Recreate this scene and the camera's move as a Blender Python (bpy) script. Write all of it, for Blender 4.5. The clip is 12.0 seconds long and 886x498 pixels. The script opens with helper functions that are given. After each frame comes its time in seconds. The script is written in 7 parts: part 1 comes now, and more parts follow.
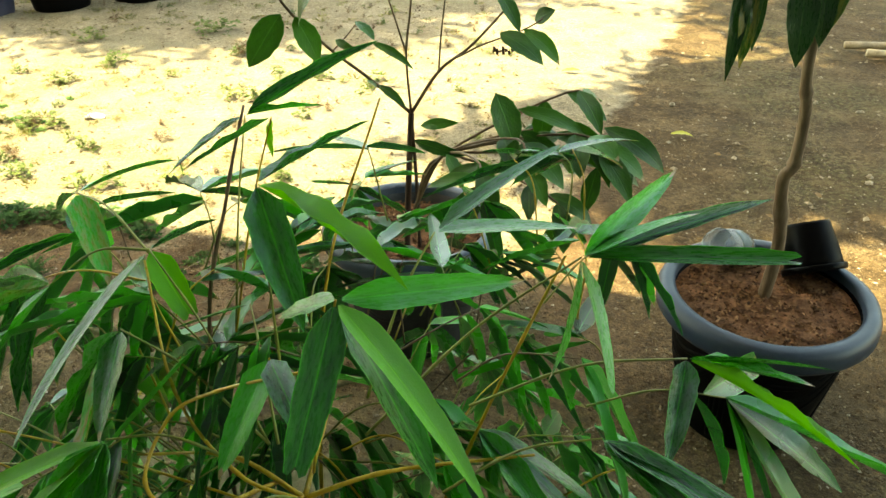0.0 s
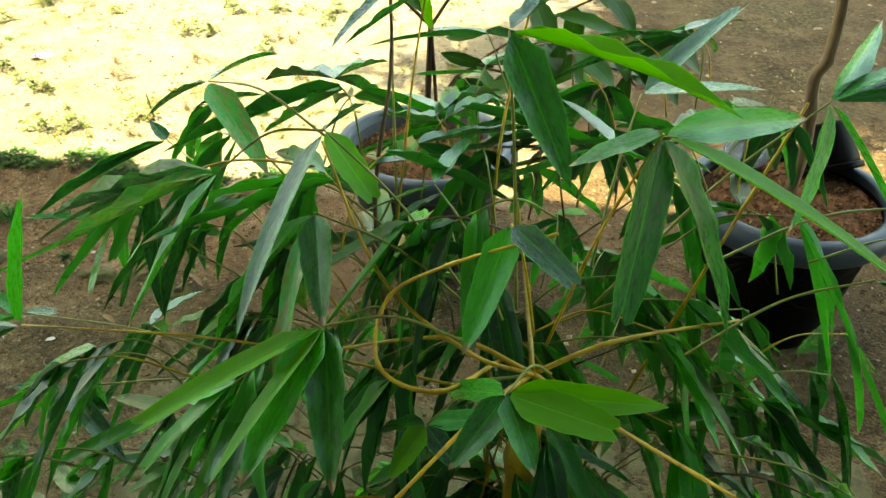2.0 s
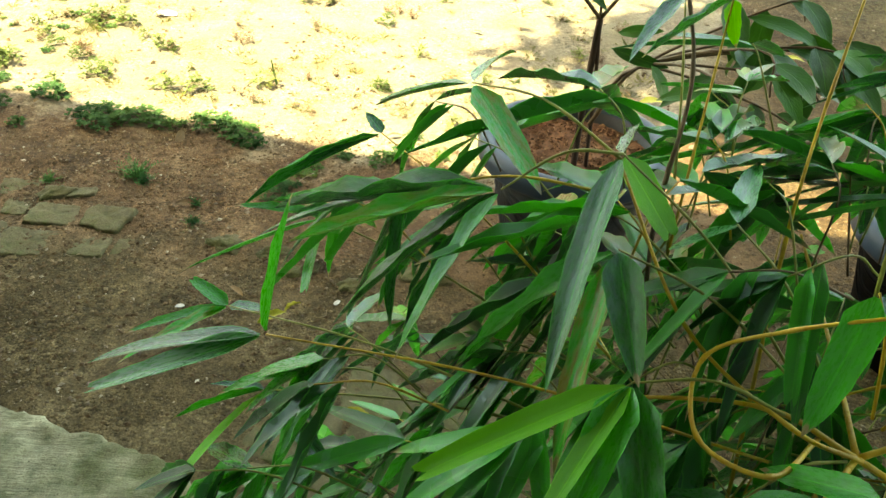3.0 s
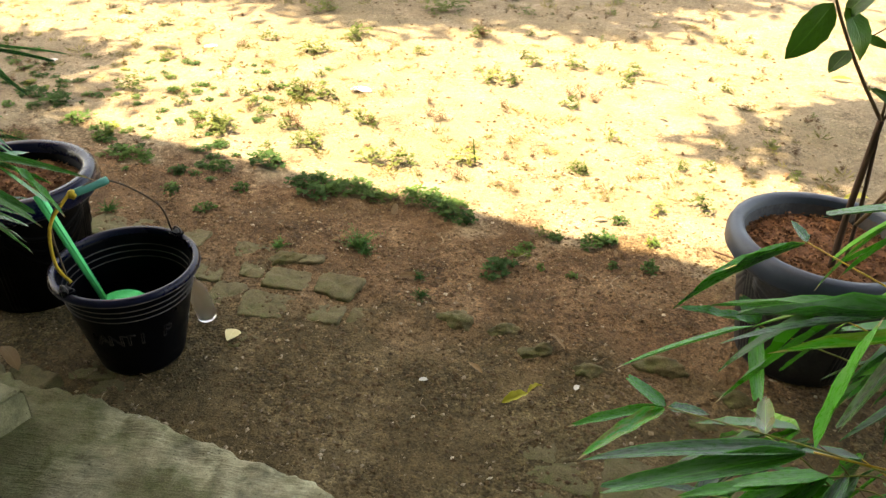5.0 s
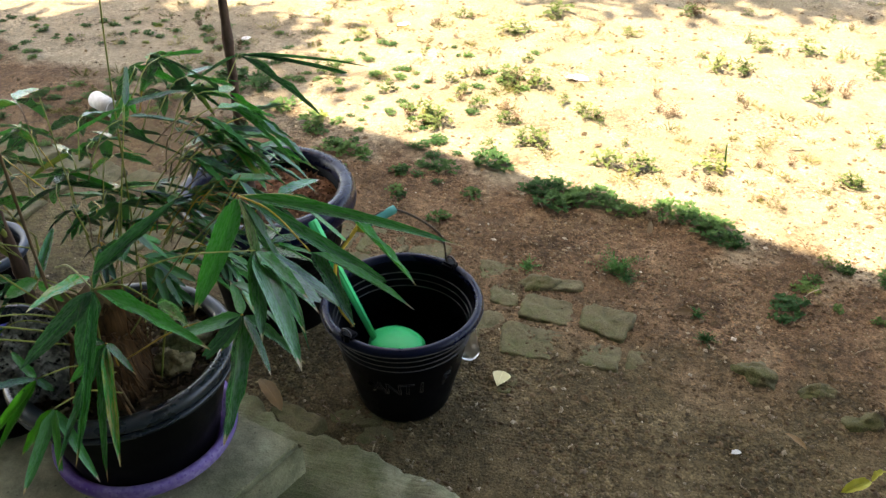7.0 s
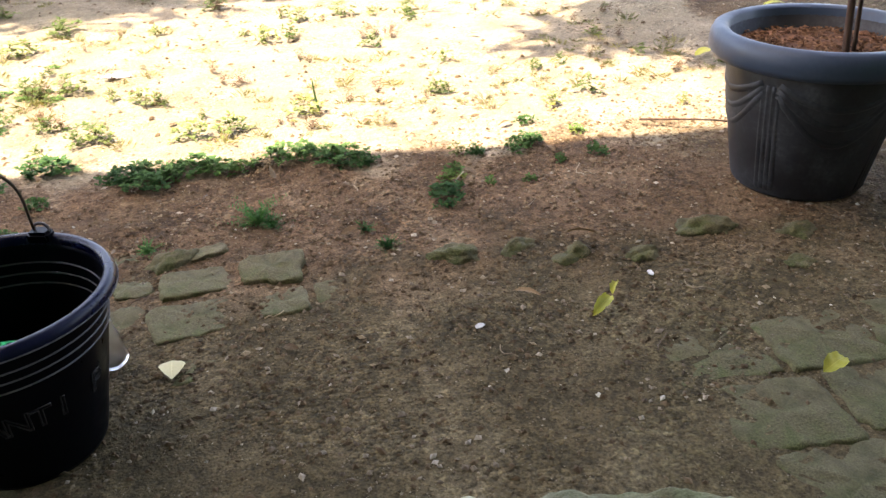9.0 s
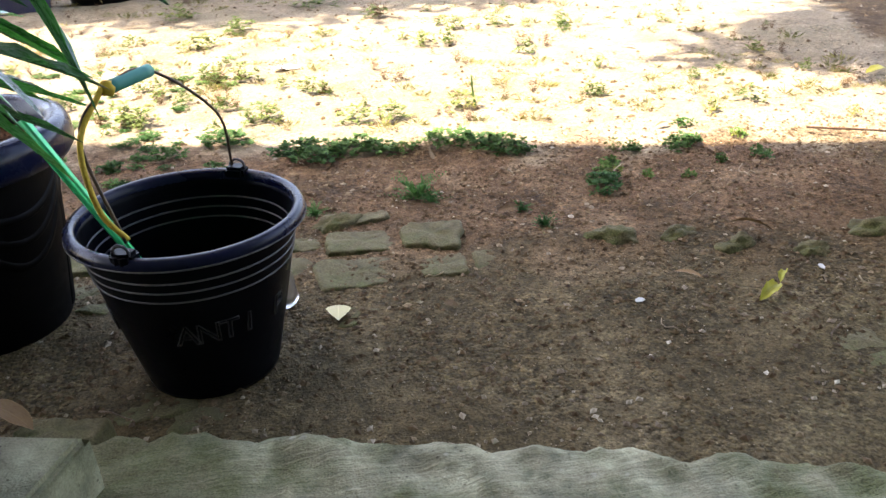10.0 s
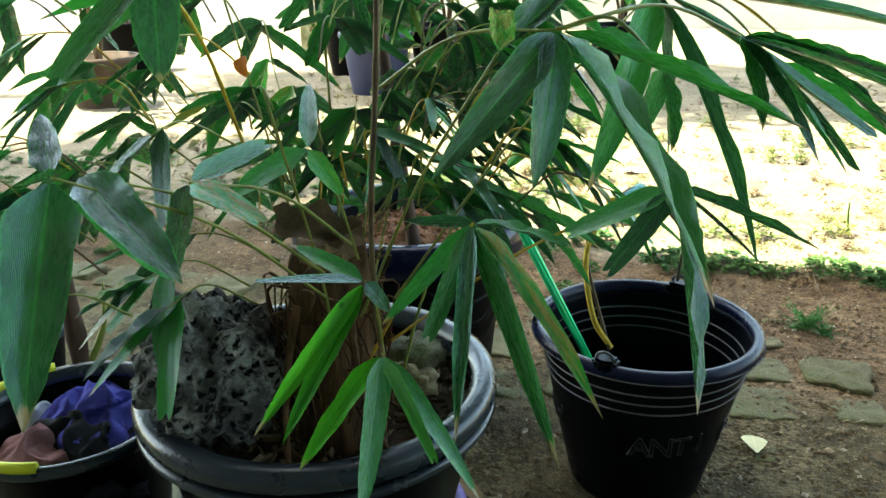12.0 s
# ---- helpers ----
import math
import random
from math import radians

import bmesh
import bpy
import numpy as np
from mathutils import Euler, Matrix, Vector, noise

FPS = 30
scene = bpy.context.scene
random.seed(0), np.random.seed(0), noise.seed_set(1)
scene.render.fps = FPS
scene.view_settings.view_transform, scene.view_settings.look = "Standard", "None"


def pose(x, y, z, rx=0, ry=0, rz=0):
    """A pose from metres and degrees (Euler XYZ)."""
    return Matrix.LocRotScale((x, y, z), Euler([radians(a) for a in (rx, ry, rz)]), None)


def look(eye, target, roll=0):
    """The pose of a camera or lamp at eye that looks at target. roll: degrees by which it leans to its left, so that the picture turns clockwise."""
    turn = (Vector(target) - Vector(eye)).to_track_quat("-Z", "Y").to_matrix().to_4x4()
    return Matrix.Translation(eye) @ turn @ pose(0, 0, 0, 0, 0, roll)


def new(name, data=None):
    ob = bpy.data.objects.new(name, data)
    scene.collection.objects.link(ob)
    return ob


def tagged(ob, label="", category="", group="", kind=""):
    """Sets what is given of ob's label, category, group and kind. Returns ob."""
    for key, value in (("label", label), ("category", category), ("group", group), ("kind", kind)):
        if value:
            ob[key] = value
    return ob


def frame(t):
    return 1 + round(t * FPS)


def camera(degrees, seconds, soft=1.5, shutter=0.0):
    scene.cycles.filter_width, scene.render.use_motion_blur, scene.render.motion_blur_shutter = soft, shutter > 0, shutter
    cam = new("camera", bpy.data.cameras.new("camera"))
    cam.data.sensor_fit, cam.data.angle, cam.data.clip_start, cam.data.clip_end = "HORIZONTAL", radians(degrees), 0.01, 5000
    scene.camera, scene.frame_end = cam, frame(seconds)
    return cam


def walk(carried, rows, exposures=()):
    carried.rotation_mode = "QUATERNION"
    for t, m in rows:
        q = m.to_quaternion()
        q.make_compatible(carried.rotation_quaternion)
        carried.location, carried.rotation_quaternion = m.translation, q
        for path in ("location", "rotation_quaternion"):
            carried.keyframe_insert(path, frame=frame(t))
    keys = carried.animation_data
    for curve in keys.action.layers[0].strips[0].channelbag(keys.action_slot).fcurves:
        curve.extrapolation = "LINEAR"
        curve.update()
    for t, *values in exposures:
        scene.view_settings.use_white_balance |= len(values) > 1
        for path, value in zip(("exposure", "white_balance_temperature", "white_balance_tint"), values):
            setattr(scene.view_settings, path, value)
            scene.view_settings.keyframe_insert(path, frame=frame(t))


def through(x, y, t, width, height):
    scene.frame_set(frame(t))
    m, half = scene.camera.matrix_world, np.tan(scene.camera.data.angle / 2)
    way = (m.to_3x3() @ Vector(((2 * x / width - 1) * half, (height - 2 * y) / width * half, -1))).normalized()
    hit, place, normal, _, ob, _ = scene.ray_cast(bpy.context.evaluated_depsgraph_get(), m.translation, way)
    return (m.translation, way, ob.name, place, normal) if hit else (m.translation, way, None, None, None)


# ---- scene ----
cam = camera(58.1, 12.0)
METRES, EYE, TILT, LEAN, TURN = 2.4, 1.267, -31.06, 0.0, 0.0
ROWS = [
    (0.0, 0.0, 0.0, 0.0, -0.0, 0.0, 0.0),
    (0.5, -0.0122, -0.0091, 0.0064, -4.68, -0.78, 3.85),
    (1.0, -0.043, -0.0112, 0.0015, -8.29, -1.68, 6.75),
    (1.5, -0.0718, 0.0058, -0.019, -8.33, -3.02, 5.66),
    (2.0, -0.0949, 0.0167, -0.0238, -5.55, -3.94, 2.74),
    (2.5, -0.1283, 0.0323, -0.0167, -2.19, -4.64, -0.37),
    (3.0, -0.165, 0.0508, -0.0077, -0.8, -5.54, -2.24),
    (5.0, -0.3181, 0.039, -0.0037, 5.34, -1.01, -5.41),
    (5.5, -0.3652, 0.0444, -0.0017, 10.55, -1.65, -7.54),
    (6.0, -0.4138, 0.068, 0.0129, 13.96, -2.2, -8.94),
    (6.5, -0.4615, 0.0981, 0.0292, 14.64, -4.0, -8.88),
    (8.5, -0.5853, 0.2274, -0.0167, -14.48, -3.3, 8.91),
    (9.0, -0.5674, 0.2723, -0.085, -17.3, 0.04, 12.28),
    (9.5, -0.5682, 0.2808, -0.113, -15.01, 2.08, 11.61),
    (10.0, -0.6068, 0.2754, -0.1265, -8.93, 3.94, 7.38),
    (10.5, -0.6491, 0.2665, -0.124, -2.91, 5.66, 3.36),
    (11.0, -0.6846, 0.2641, -0.1094, 1.39, 7.08, 1.05),
    (11.5, -0.7122, 0.2647, -0.1077, 5.2, 9.08, -1.03),
    (12.0, -0.73, 0.2622, -0.106, 7.0, 10.56, -3.48),
]
# rows at the ends of the stretches, given straight in the world
ENDS = [
    (3.2, look((-0.409, 0.106, 1.183), (-0.366, 1.729, 0.016), 3.2)),
    (4.8, look((-0.727, 0.088, 1.215), (-0.868, 1.792, 0.177), 2.5)),
    (6.7, look((-1.154, 0.262, 1.205), (-1.632, 1.834, 0.064), 0.1)),
    (8.3, look((-1.412, 0.429, 1.030), (-1.046, 2.025, -0.118), -0.4)),
]
PATH = [(t, pose(0, 0, EYE, TILT, LEAN, TURN) @ pose(METRES * x, METRES * y, METRES * z, 90 + pitch, roll, yaw)) for t, x, y, z, yaw, pitch, roll in ROWS]
walk(cam, sorted(PATH + ENDS, key=lambda row: row[0]), [(0.0, 3.30, 11500, -9), (1.0, 3.30, 11500, -9), (2.0, 3.42, 11200, -9), (3.2, 3.38, 11000, -7), (5.0, 3.12, 11600, 13), (5.6, 3.06, 9700, 13), (6.7, 3.06, 8650, 12), (8.3, 3.20, 8050, 20), (9.8, 3.35, 7700, 20), (11.0, 3.47, 7500, 6), (12.0, 3.57, 7900, -5)])

# ---- light ----
SUN_EL, SUN_AZ = 68.0, 275.0      # the sun stands high over the left end of the yard
world = bpy.data.worlds.new("sky")
scene.world = world
world.use_nodes = True
wn = world.node_tree
sky = wn.nodes.new("ShaderNodeTexSky")
sky.sky_type, sky.sun_disc = "NISHITA", False
sky.sun_elevation, sky.sun_rotation = radians(SUN_EL), radians(SUN_AZ)
sky.dust_density = 2.0          # a hazy, bright tropical sky
wn.links.new(sky.outputs[0], wn.nodes["Background"].inputs[0])
wn.nodes["Background"].inputs[1].default_value = 0.15
sun = new("sun", bpy.data.lights.new("sun", "SUN"))
sun.data.energy, sun.data.angle, sun.data.color = 2.7, radians(0.55), (1.0, 0.95, 0.85)
from_sun = Vector((math.sin(radians(SUN_AZ)) * math.cos(radians(SUN_EL)), math.cos(radians(SUN_AZ)) * math.cos(radians(SUN_EL)), math.sin(radians(SUN_EL))))
sun.matrix_world = look(from_sun * 20, (0, 0, 0))

# ---- materials ----
def base(name, rough=0.6, spec=0.5, metal=0.0):
    m = bpy.data.materials.new(name)
    m.use_nodes = True
    b = m.node_tree.nodes["Principled BSDF"]
    b.inputs["Roughness"].default_value = rough
    b.inputs["Specular IOR Level"].default_value = spec
    b.inputs["Metallic"].default_value = metal
    return m, m.node_tree, b


def coords(nt, kind="Object"):
    return nt.nodes.new("ShaderNodeTexCoord").outputs[kind]


def grain(nt, vec, scale, detail=4.0, rough=0.55, stretch=None):
    if stretch:
        mp = nt.nodes.new("ShaderNodeMapping")
        mp.inputs["Scale"].default_value = stretch
        nt.links.new(vec, mp.inputs["Vector"])
        vec = mp.outputs[0]
    n = nt.nodes.new("ShaderNodeTexNoise")
    n.inputs["Scale"].default_value, n.inputs["Detail"].default_value, n.inputs["Roughness"].default_value = scale, detail, rough
    nt.links.new(vec, n.inputs["Vector"])
    return n.outputs["Fac"]


def cells(nt, vec, scale, feature="F1", out="Distance"):
    n = nt.nodes.new("ShaderNodeTexVoronoi")
    n.feature = feature
    n.inputs["Scale"].default_value = scale
    nt.links.new(vec, n.inputs["Vector"])
    return n.outputs[out]


def ramp(nt, fac, *stops):
    r = nt.nodes.new("ShaderNodeValToRGB")
    e = r.color_ramp.elements
    while len(e) < len(stops):
        e.new(0.5)
    for el, (p, c) in zip(e, stops):
        el.position, el.color = p, (*c, 1) if isinstance(c, tuple) else (c, c, c, 1)
    nt.links.new(fac, r.inputs[0])
    return r.outputs[0]


def blend(nt, fac, a, b, kind="MIX"):
    n = nt.nodes.new("ShaderNodeMix")
    n.data_type, n.blend_type = "RGBA", kind
    for sock, v in ((n.inputs[0], fac), (n.inputs[6], a), (n.inputs[7], b)):
        if isinstance(v, (int, float)):
            sock.default_value = v
        elif isinstance(v, tuple):
            sock.default_value = (*v, 1)
        else:
            nt.links.new(v, sock)
    return n.outputs[2]


def calc(nt, kind, a, b=0.0):
    n = nt.nodes.new("ShaderNodeMath")
    n.operation = kind
    for sock, v in ((n.inputs[0], a), (n.inputs[1], b)):
        if isinstance(v, (int, float)):
            sock.default_value = v
        else:
            nt.links.new(v, sock)
    return n.outputs[0]


def relief(nt, b, height, strength=0.4, dist=0.005):
    n = nt.nodes.new("ShaderNodeBump")
    n.inputs["Strength"].default_value, n.inputs["Distance"].default_value = strength, dist
    nt.links.new(height, n.inputs["Height"])
    nt.links.new(n.outputs[0], b.inputs["Normal"])


def plain(name, c1, c2, scale=30, rough=0.6, spec=0.4, metal=0.0, bumps=0.15, fine=None):
    """Two tones by a coarse and a fine grain, with relief."""
    m, nt, b = base(name, rough, spec, metal)
    v = coords(nt)
    g1, g2 = grain(nt, v, scale), grain(nt, v, fine or scale * 9, 3)
    f = calc(nt, "ADD", calc(nt, "MULTIPLY", g1, 0.7), calc(nt, "MULTIPLY", g2, 0.3))
    nt.links.new(ramp(nt, f, (0.36, c1), (0.64, c2)), b.inputs["Base Color"])
    nt.links.new(ramp(nt, g2, (0.3, max(rough - 0.12, 0.02)), (0.7, min(rough + 0.12, 1.0))), b.inputs["Roughness"])
    if bumps:
        relief(nt, b, g2, bumps, 0.002)
    return m


def dirt_material():
    m, nt, b = base("bare_earth", 0.95, 0.15)
    v = coords(nt)
    sep = nt.nodes.new("ShaderNodeSeparateXYZ")
    nt.links.new(v, sep.inputs[0])
    big, mid, small, tiny = grain(nt, v, 0.9, 5), grain(nt, v, 6, 6), grain(nt, v, 48, 6, 0.65), grain(nt, v, 230, 3)
    # trodden and darker beside the house, loose and reddish further out, sunlight put into the pale open ground
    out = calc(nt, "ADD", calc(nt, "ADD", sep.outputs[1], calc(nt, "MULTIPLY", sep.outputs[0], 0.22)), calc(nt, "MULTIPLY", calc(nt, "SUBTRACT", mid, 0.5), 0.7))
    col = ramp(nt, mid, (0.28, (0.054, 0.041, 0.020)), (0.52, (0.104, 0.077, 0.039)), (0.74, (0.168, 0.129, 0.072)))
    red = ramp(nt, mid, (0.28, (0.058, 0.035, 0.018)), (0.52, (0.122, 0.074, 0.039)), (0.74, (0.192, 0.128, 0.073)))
    sunlit_tone = ramp(nt, mid, (0.3, (0.165, 0.132, 0.087)), (0.6, (0.232, 0.194, 0.132)), (0.8, (0.285, 0.245, 0.178)))
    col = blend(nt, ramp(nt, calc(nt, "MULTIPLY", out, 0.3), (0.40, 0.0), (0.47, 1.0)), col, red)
    # tree shade put into the colour: darker earth towards the right
    right_shade = calc(nt, "MULTIPLY", calc(nt, "MAXIMUM", calc(nt, "SUBTRACT", sep.outputs[0], 0.2), 0.0), 2.5)
    col = blend(nt, ramp(nt, calc(nt, "MULTIPLY", calc(nt, "ADD", right_shade, calc(nt, "SUBTRACT", mid, 0.5)), 0.5), (0.1, 0.0), (0.6, 1.0)), col, ramp(nt, mid, (0.28, (0.046, 0.029, 0.014)), (0.52, (0.082, 0.054, 0.027)), (0.74, (0.130, 0.090, 0.048))))
    # the pale sunlit tone begins near the edge of the roof's shade
    sunlit_mask = ramp(nt, calc(nt, "MULTIPLY", calc(nt, "SUBTRACT", out, right_shade), 0.3), (0.580, 0.0), (0.640, 1.0))
    col = blend(nt, sunlit_mask, col, sunlit_tone)
    green = calc(nt, "MULTIPLY", ramp(nt, big, (0.50, 0.0), (0.60, 1.0)), ramp(nt, small, (0.42, 0.0), (0.58, 0.55)))
    col = blend(nt, calc(nt, "MULTIPLY", green, 0.6), col, (0.085, 0.095, 0.040))
    crumb = nt.nodes.new("ShaderNodeSeparateColor")
    nt.links.new(cells(nt, v, 125, out="Color"), crumb.inputs[0])
    clod = nt.nodes.new("ShaderNodeSeparateColor")
    nt.links.new(cells(nt, v, 58, out="Color"), clod.inputs[0])
    loose = ramp(nt, grain(nt, v, 4.5, 5, 0.6), (0.44, 0.05), (0.60, 0.5))
    col = blend(nt, loose, col, ramp(nt, crumb.outputs[0], (0.1, 0.16), (0.9, 0.82)), "OVERLAY")
    col = blend(nt, 0.12, col, ramp(nt, clod.outputs[0], (0.1, 0.2), (0.9, 0.8)), "OVERLAY")
    col = blend(nt, calc(nt, "SUBTRACT", 0.42, calc(nt, "MULTIPLY", sunlit_mask, 0.22)), col, ramp(nt, small, (0.32, (0.08, 0.075, 0.07)), (0.68, (0.90, 0.89, 0.87))), "OVERLAY")
    col = blend(nt, calc(nt, "SUBTRACT", 0.62, calc(nt, "MULTIPLY", sunlit_mask, 0.25)), col, ramp(nt, tiny, (0.32, 0.15), (0.68, 0.85)), "OVERLAY")
    grit = cells(nt, v, 170)
    pick = grain(nt, v, 38, 2)
    spots = calc(nt, "MULTIPLY", ramp(nt, grit, (0.16, 1.0), (0.25, 0.0)), ramp(nt, pick, (0.54, 0.0), (0.60, 1.0)))
    col = blend(nt, calc(nt, "MULTIPLY", spots, 0.6), col, (0.36, 0.29, 0.20))
    bits = calc(nt, "MULTIPLY", ramp(nt, cells(nt, v, 75), (0.10, 1.0), (0.17, 0.0)), ramp(nt, grain(nt, v, 9, 3), (0.50, 0.0), (0.56, 1.0)))
    col = blend(nt, calc(nt, "MULTIPLY", bits, 0.7), col, (0.055, 0.042, 0.028))
    nt.links.new(col, b.inputs["Base Color"])
    h = calc(nt, "ADD", calc(nt, "ADD", calc(nt, "MULTIPLY", small, 0.5), calc(nt, "MULTIPLY", cells(nt, v, 125), calc(nt, "MULTIPLY", loose, -1.0))), calc(nt, "ADD", calc(nt, "MULTIPLY", tiny, 0.35), calc(nt, "MULTIPLY", spots, 0.4)))
    relief(nt, b, h, 1.0, 0.010)
    return m


def concrete_material(name, c1, c2, moss=0.0, soiled=0.0, brushed=0.0):
    m, nt, b = base(name, 0.85, 0.25)
    v = coords(nt)
    big, mid, fine = grain(nt, v, 5, 5), grain(nt, v, 28, 5), grain(nt, v, 330, 3)
    brush = grain(nt, v, 20, 4, 0.6, (1.0, 9.0, 1.0))
    col = ramp(nt, mid, (0.3, c1), (0.68, c2))
    col = blend(nt, 0.45 * brushed, col, ramp(nt, brush, (0.35, 0.25), (0.65, 0.75)), "OVERLAY")
    col = blend(nt, 0.8, col, ramp(nt, grain(nt, v, 9, 7, 0.68), (0.32, 0.18), (0.68, 0.82)), "OVERLAY")
    pits = calc(nt, "MULTIPLY", ramp(nt, cells(nt, v, 90), (0.12, 1.0), (0.22, 0.0)), ramp(nt, grain(nt, v, 30, 3), (0.52, 0.0), (0.58, 1.0)))
    col = blend(nt, calc(nt, "MULTIPLY", pits, 0.7), col, (0.03, 0.025, 0.015))
    col = blend(nt, 0.35, col, ramp(nt, fine, (0.3, 0.3), (0.7, 0.7)), "OVERLAY")
    chips = calc(nt, "MULTIPLY", ramp(nt, cells(nt, v, 26), (0.10, 1.0), (0.15, 0.0)), ramp(nt, grain(nt, v, 12, 2), (0.53, 0.0), (0.57, 1.0)))
    col = blend(nt, calc(nt, "MULTIPLY", chips, 0.7), col, tuple(min(0.6, c * 1.5) for c in c2))
    if moss:
        f = calc(nt, "MULTIPLY", ramp(nt, big, (0.60 - 0.26 * moss, 0.0), (0.76 - 0.26 * moss, 1.0)), moss)
        col = blend(nt, f, col, ramp(nt, fine, (0.3, (0.040, 0.052, 0.014)), (0.7, (0.115, 0.132, 0.042))))
    if soiled:
        f = calc(nt, "MULTIPLY", ramp(nt, calc(nt, "ADD", calc(nt, "MULTIPLY", mid, 0.45), calc(nt, "MULTIPLY", grain(nt, v, 11, 6, 0.7), 0.55)), (0.45, 0.0), (0.57, 1.0)), soiled)
        col = blend(nt, f, col, ramp(nt, fine, (0.3, (0.055, 0.044, 0.022)), (0.7, (0.15, 0.122, 0.068))))
    nt.links.new(col, b.inputs["Base Color"])
    relief(nt, b, calc(nt, "ADD", mid, calc(nt, "ADD", calc(nt, "MULTIPLY", fine, 0.3), calc(nt, "MULTIPLY", brush, 0.9 * brushed))), 0.9, 0.006)
    return m


def leaf_material(name, dark, light, rough=0.38, through=0.25, dry=0.0, ribs=46.0, side=0.0, worn=0.35, spec=0.5, painted_sheen=0.0):
    """A leaf by its UV: u across, v from base to tip."""
    m, nt, b = base(name, rough, spec)
    uv = coords(nt, "UV")
    sep = nt.nodes.new("ShaderNodeSeparateXYZ")
    nt.links.new(uv, sep.inputs[0])
    u, v = sep.outputs[0], sep.outputs[1]
    info = nt.nodes.new("ShaderNodeObjectInfo")
    isl = nt.nodes.new("ShaderNodeNewGeometry").outputs["Random Per Island"]
    rnd = calc(nt, "FRACT", calc(nt, "ADD", info.outputs["Random"], isl))
    ob = coords(nt)
    blot = grain(nt, ob, 5, 4)
    off = calc(nt, "ABSOLUTE", calc(nt, "SUBTRACT", u, 0.5))
    phase = calc(nt, "MULTIPLY", u, ribs)
    if side:
        phase = calc(nt, "SUBTRACT", calc(nt, "MULTIPLY", v, ribs), calc(nt, "MULTIPLY", off, side))
    vein = calc(nt, "SINE", calc(nt, "MULTIPLY", phase, 6.283))
    col = blend(nt, calc(nt, "ADD", calc(nt, "MULTIPLY", calc(nt, "MULTIPLY", rnd, rnd), 0.85), calc(nt, "MULTIPLY", calc(nt, "SUBTRACT", blot, 0.40), 0.8)), dark, light)
    col = blend(nt, calc(nt, "MULTIPLY", ramp(nt, vein, (0.55, 0.0), (1.0, 1.0)), 0.08 if side else 0.14), col, light)
    if painted_sheen:      # grey-blue sky sheen put into the colour, more on some leaves, uneven in patches
        sheen_mask = calc(nt, "MULTIPLY", ramp(nt, calc(nt, "FRACT", calc(nt, "MULTIPLY", rnd, 7.3)), (0.25, 0.1), (0.85, 1.0)), ramp(nt, grain(nt, ob, 11, 5, 0.6), (0.32, 0.35), (0.62, 1.0)))
        col = blend(nt, calc(nt, "MULTIPLY", sheen_mask, painted_sheen), col, (0.135, 0.215, 0.225))
    rib = ramp(nt, off, (0.012, 1.0), (0.035, 0.0))
    col = blend(nt, calc(nt, "MULTIPLY", rib, 0.28), col, tuple(min(1.0, c * 1.5 + 0.02) for c in light))
    edge = ramp(nt, off, (0.455, 0.0), (0.485, 1.0))
    col = blend(nt, calc(nt, "MULTIPLY", edge, 0.3), col, tuple(min(1.0, c * 1.6 + 0.04) for c in light))
    wear = grain(nt, ob, 17, 3)
    tip = calc(nt, "MULTIPLY", ramp(nt, calc(nt, "ADD", v, calc(nt, "MULTIPLY", calc(nt, "SUBTRACT", wear, 0.5), 0.16)), (0.90, 0.0), (0.945, 1.0)), ramp(nt, rnd, (worn, 0.0), (worn + 0.05, 1.0)))
    col = blend(nt, tip, col, (0.36, 0.27, 0.16))
    if dry:
        col = blend(nt, calc(nt, "MULTIPLY", ramp(nt, rnd, (1 - dry, 0.0), (1.0, 1.0)), ramp(nt, blot, (0.45, 0.0), (0.6, 1.0))), col, (0.30, 0.26, 0.07))
    nt.links.new(col, b.inputs["Base Color"])
    nt.links.new(ramp(nt, wear, (0.3, rough - 0.1), (0.7, rough + 0.16)), b.inputs["Roughness"])
    relief(nt, b, calc(nt, "ADD", calc(nt, "MULTIPLY", vein, 0.06 if side else 0.09), calc(nt, "ADD", calc(nt, "MULTIPLY", wear, 0.7), calc(nt, "MULTIPLY", rib, -0.6))), 0.30, 0.0030)
    tr = nt.nodes.new("ShaderNodeBsdfTranslucent")
    nt.links.new(blend(nt, 1.0, col, (1.0, 1.0, 0.5), "MULTIPLY"), tr.inputs[0])
    mx = nt.nodes.new("ShaderNodeMixShader")
    mx.inputs[0].default_value = through
    nt.links.new(b.outputs[0], mx.inputs[1])
    nt.links.new(tr.outputs[0], mx.inputs[2])
    nt.links.new(mx.outputs[0], nt.nodes["Material Output"].inputs[0])
    return m


def plastic_material(name, c, rough=0.32, dust=0.25, dusty=(0.12, 0.11, 0.095), spec=0.3):
    m, nt, b = base(name, rough, spec)
    v = coords(nt)
    big, fine = grain(nt, v, 9, 5, 0.65), grain(nt, v, 120, 4)
    f = calc(nt, "MULTIPLY", calc(nt, "MULTIPLY", ramp(nt, big, (0.42, 0.0), (0.68, 1.0)), ramp(nt, fine, (0.25, 0.2), (0.7, 1.0))), dust)
    nt.links.new(blend(nt, f, c, dusty), b.inputs["Base Color"])
    nt.links.new(ramp(nt, big, (0.35, rough), (0.7, min(1.0, rough + 0.3))), b.inputs["Roughness"])
    relief(nt, b, fine, 0.12, 0.001)
    return m


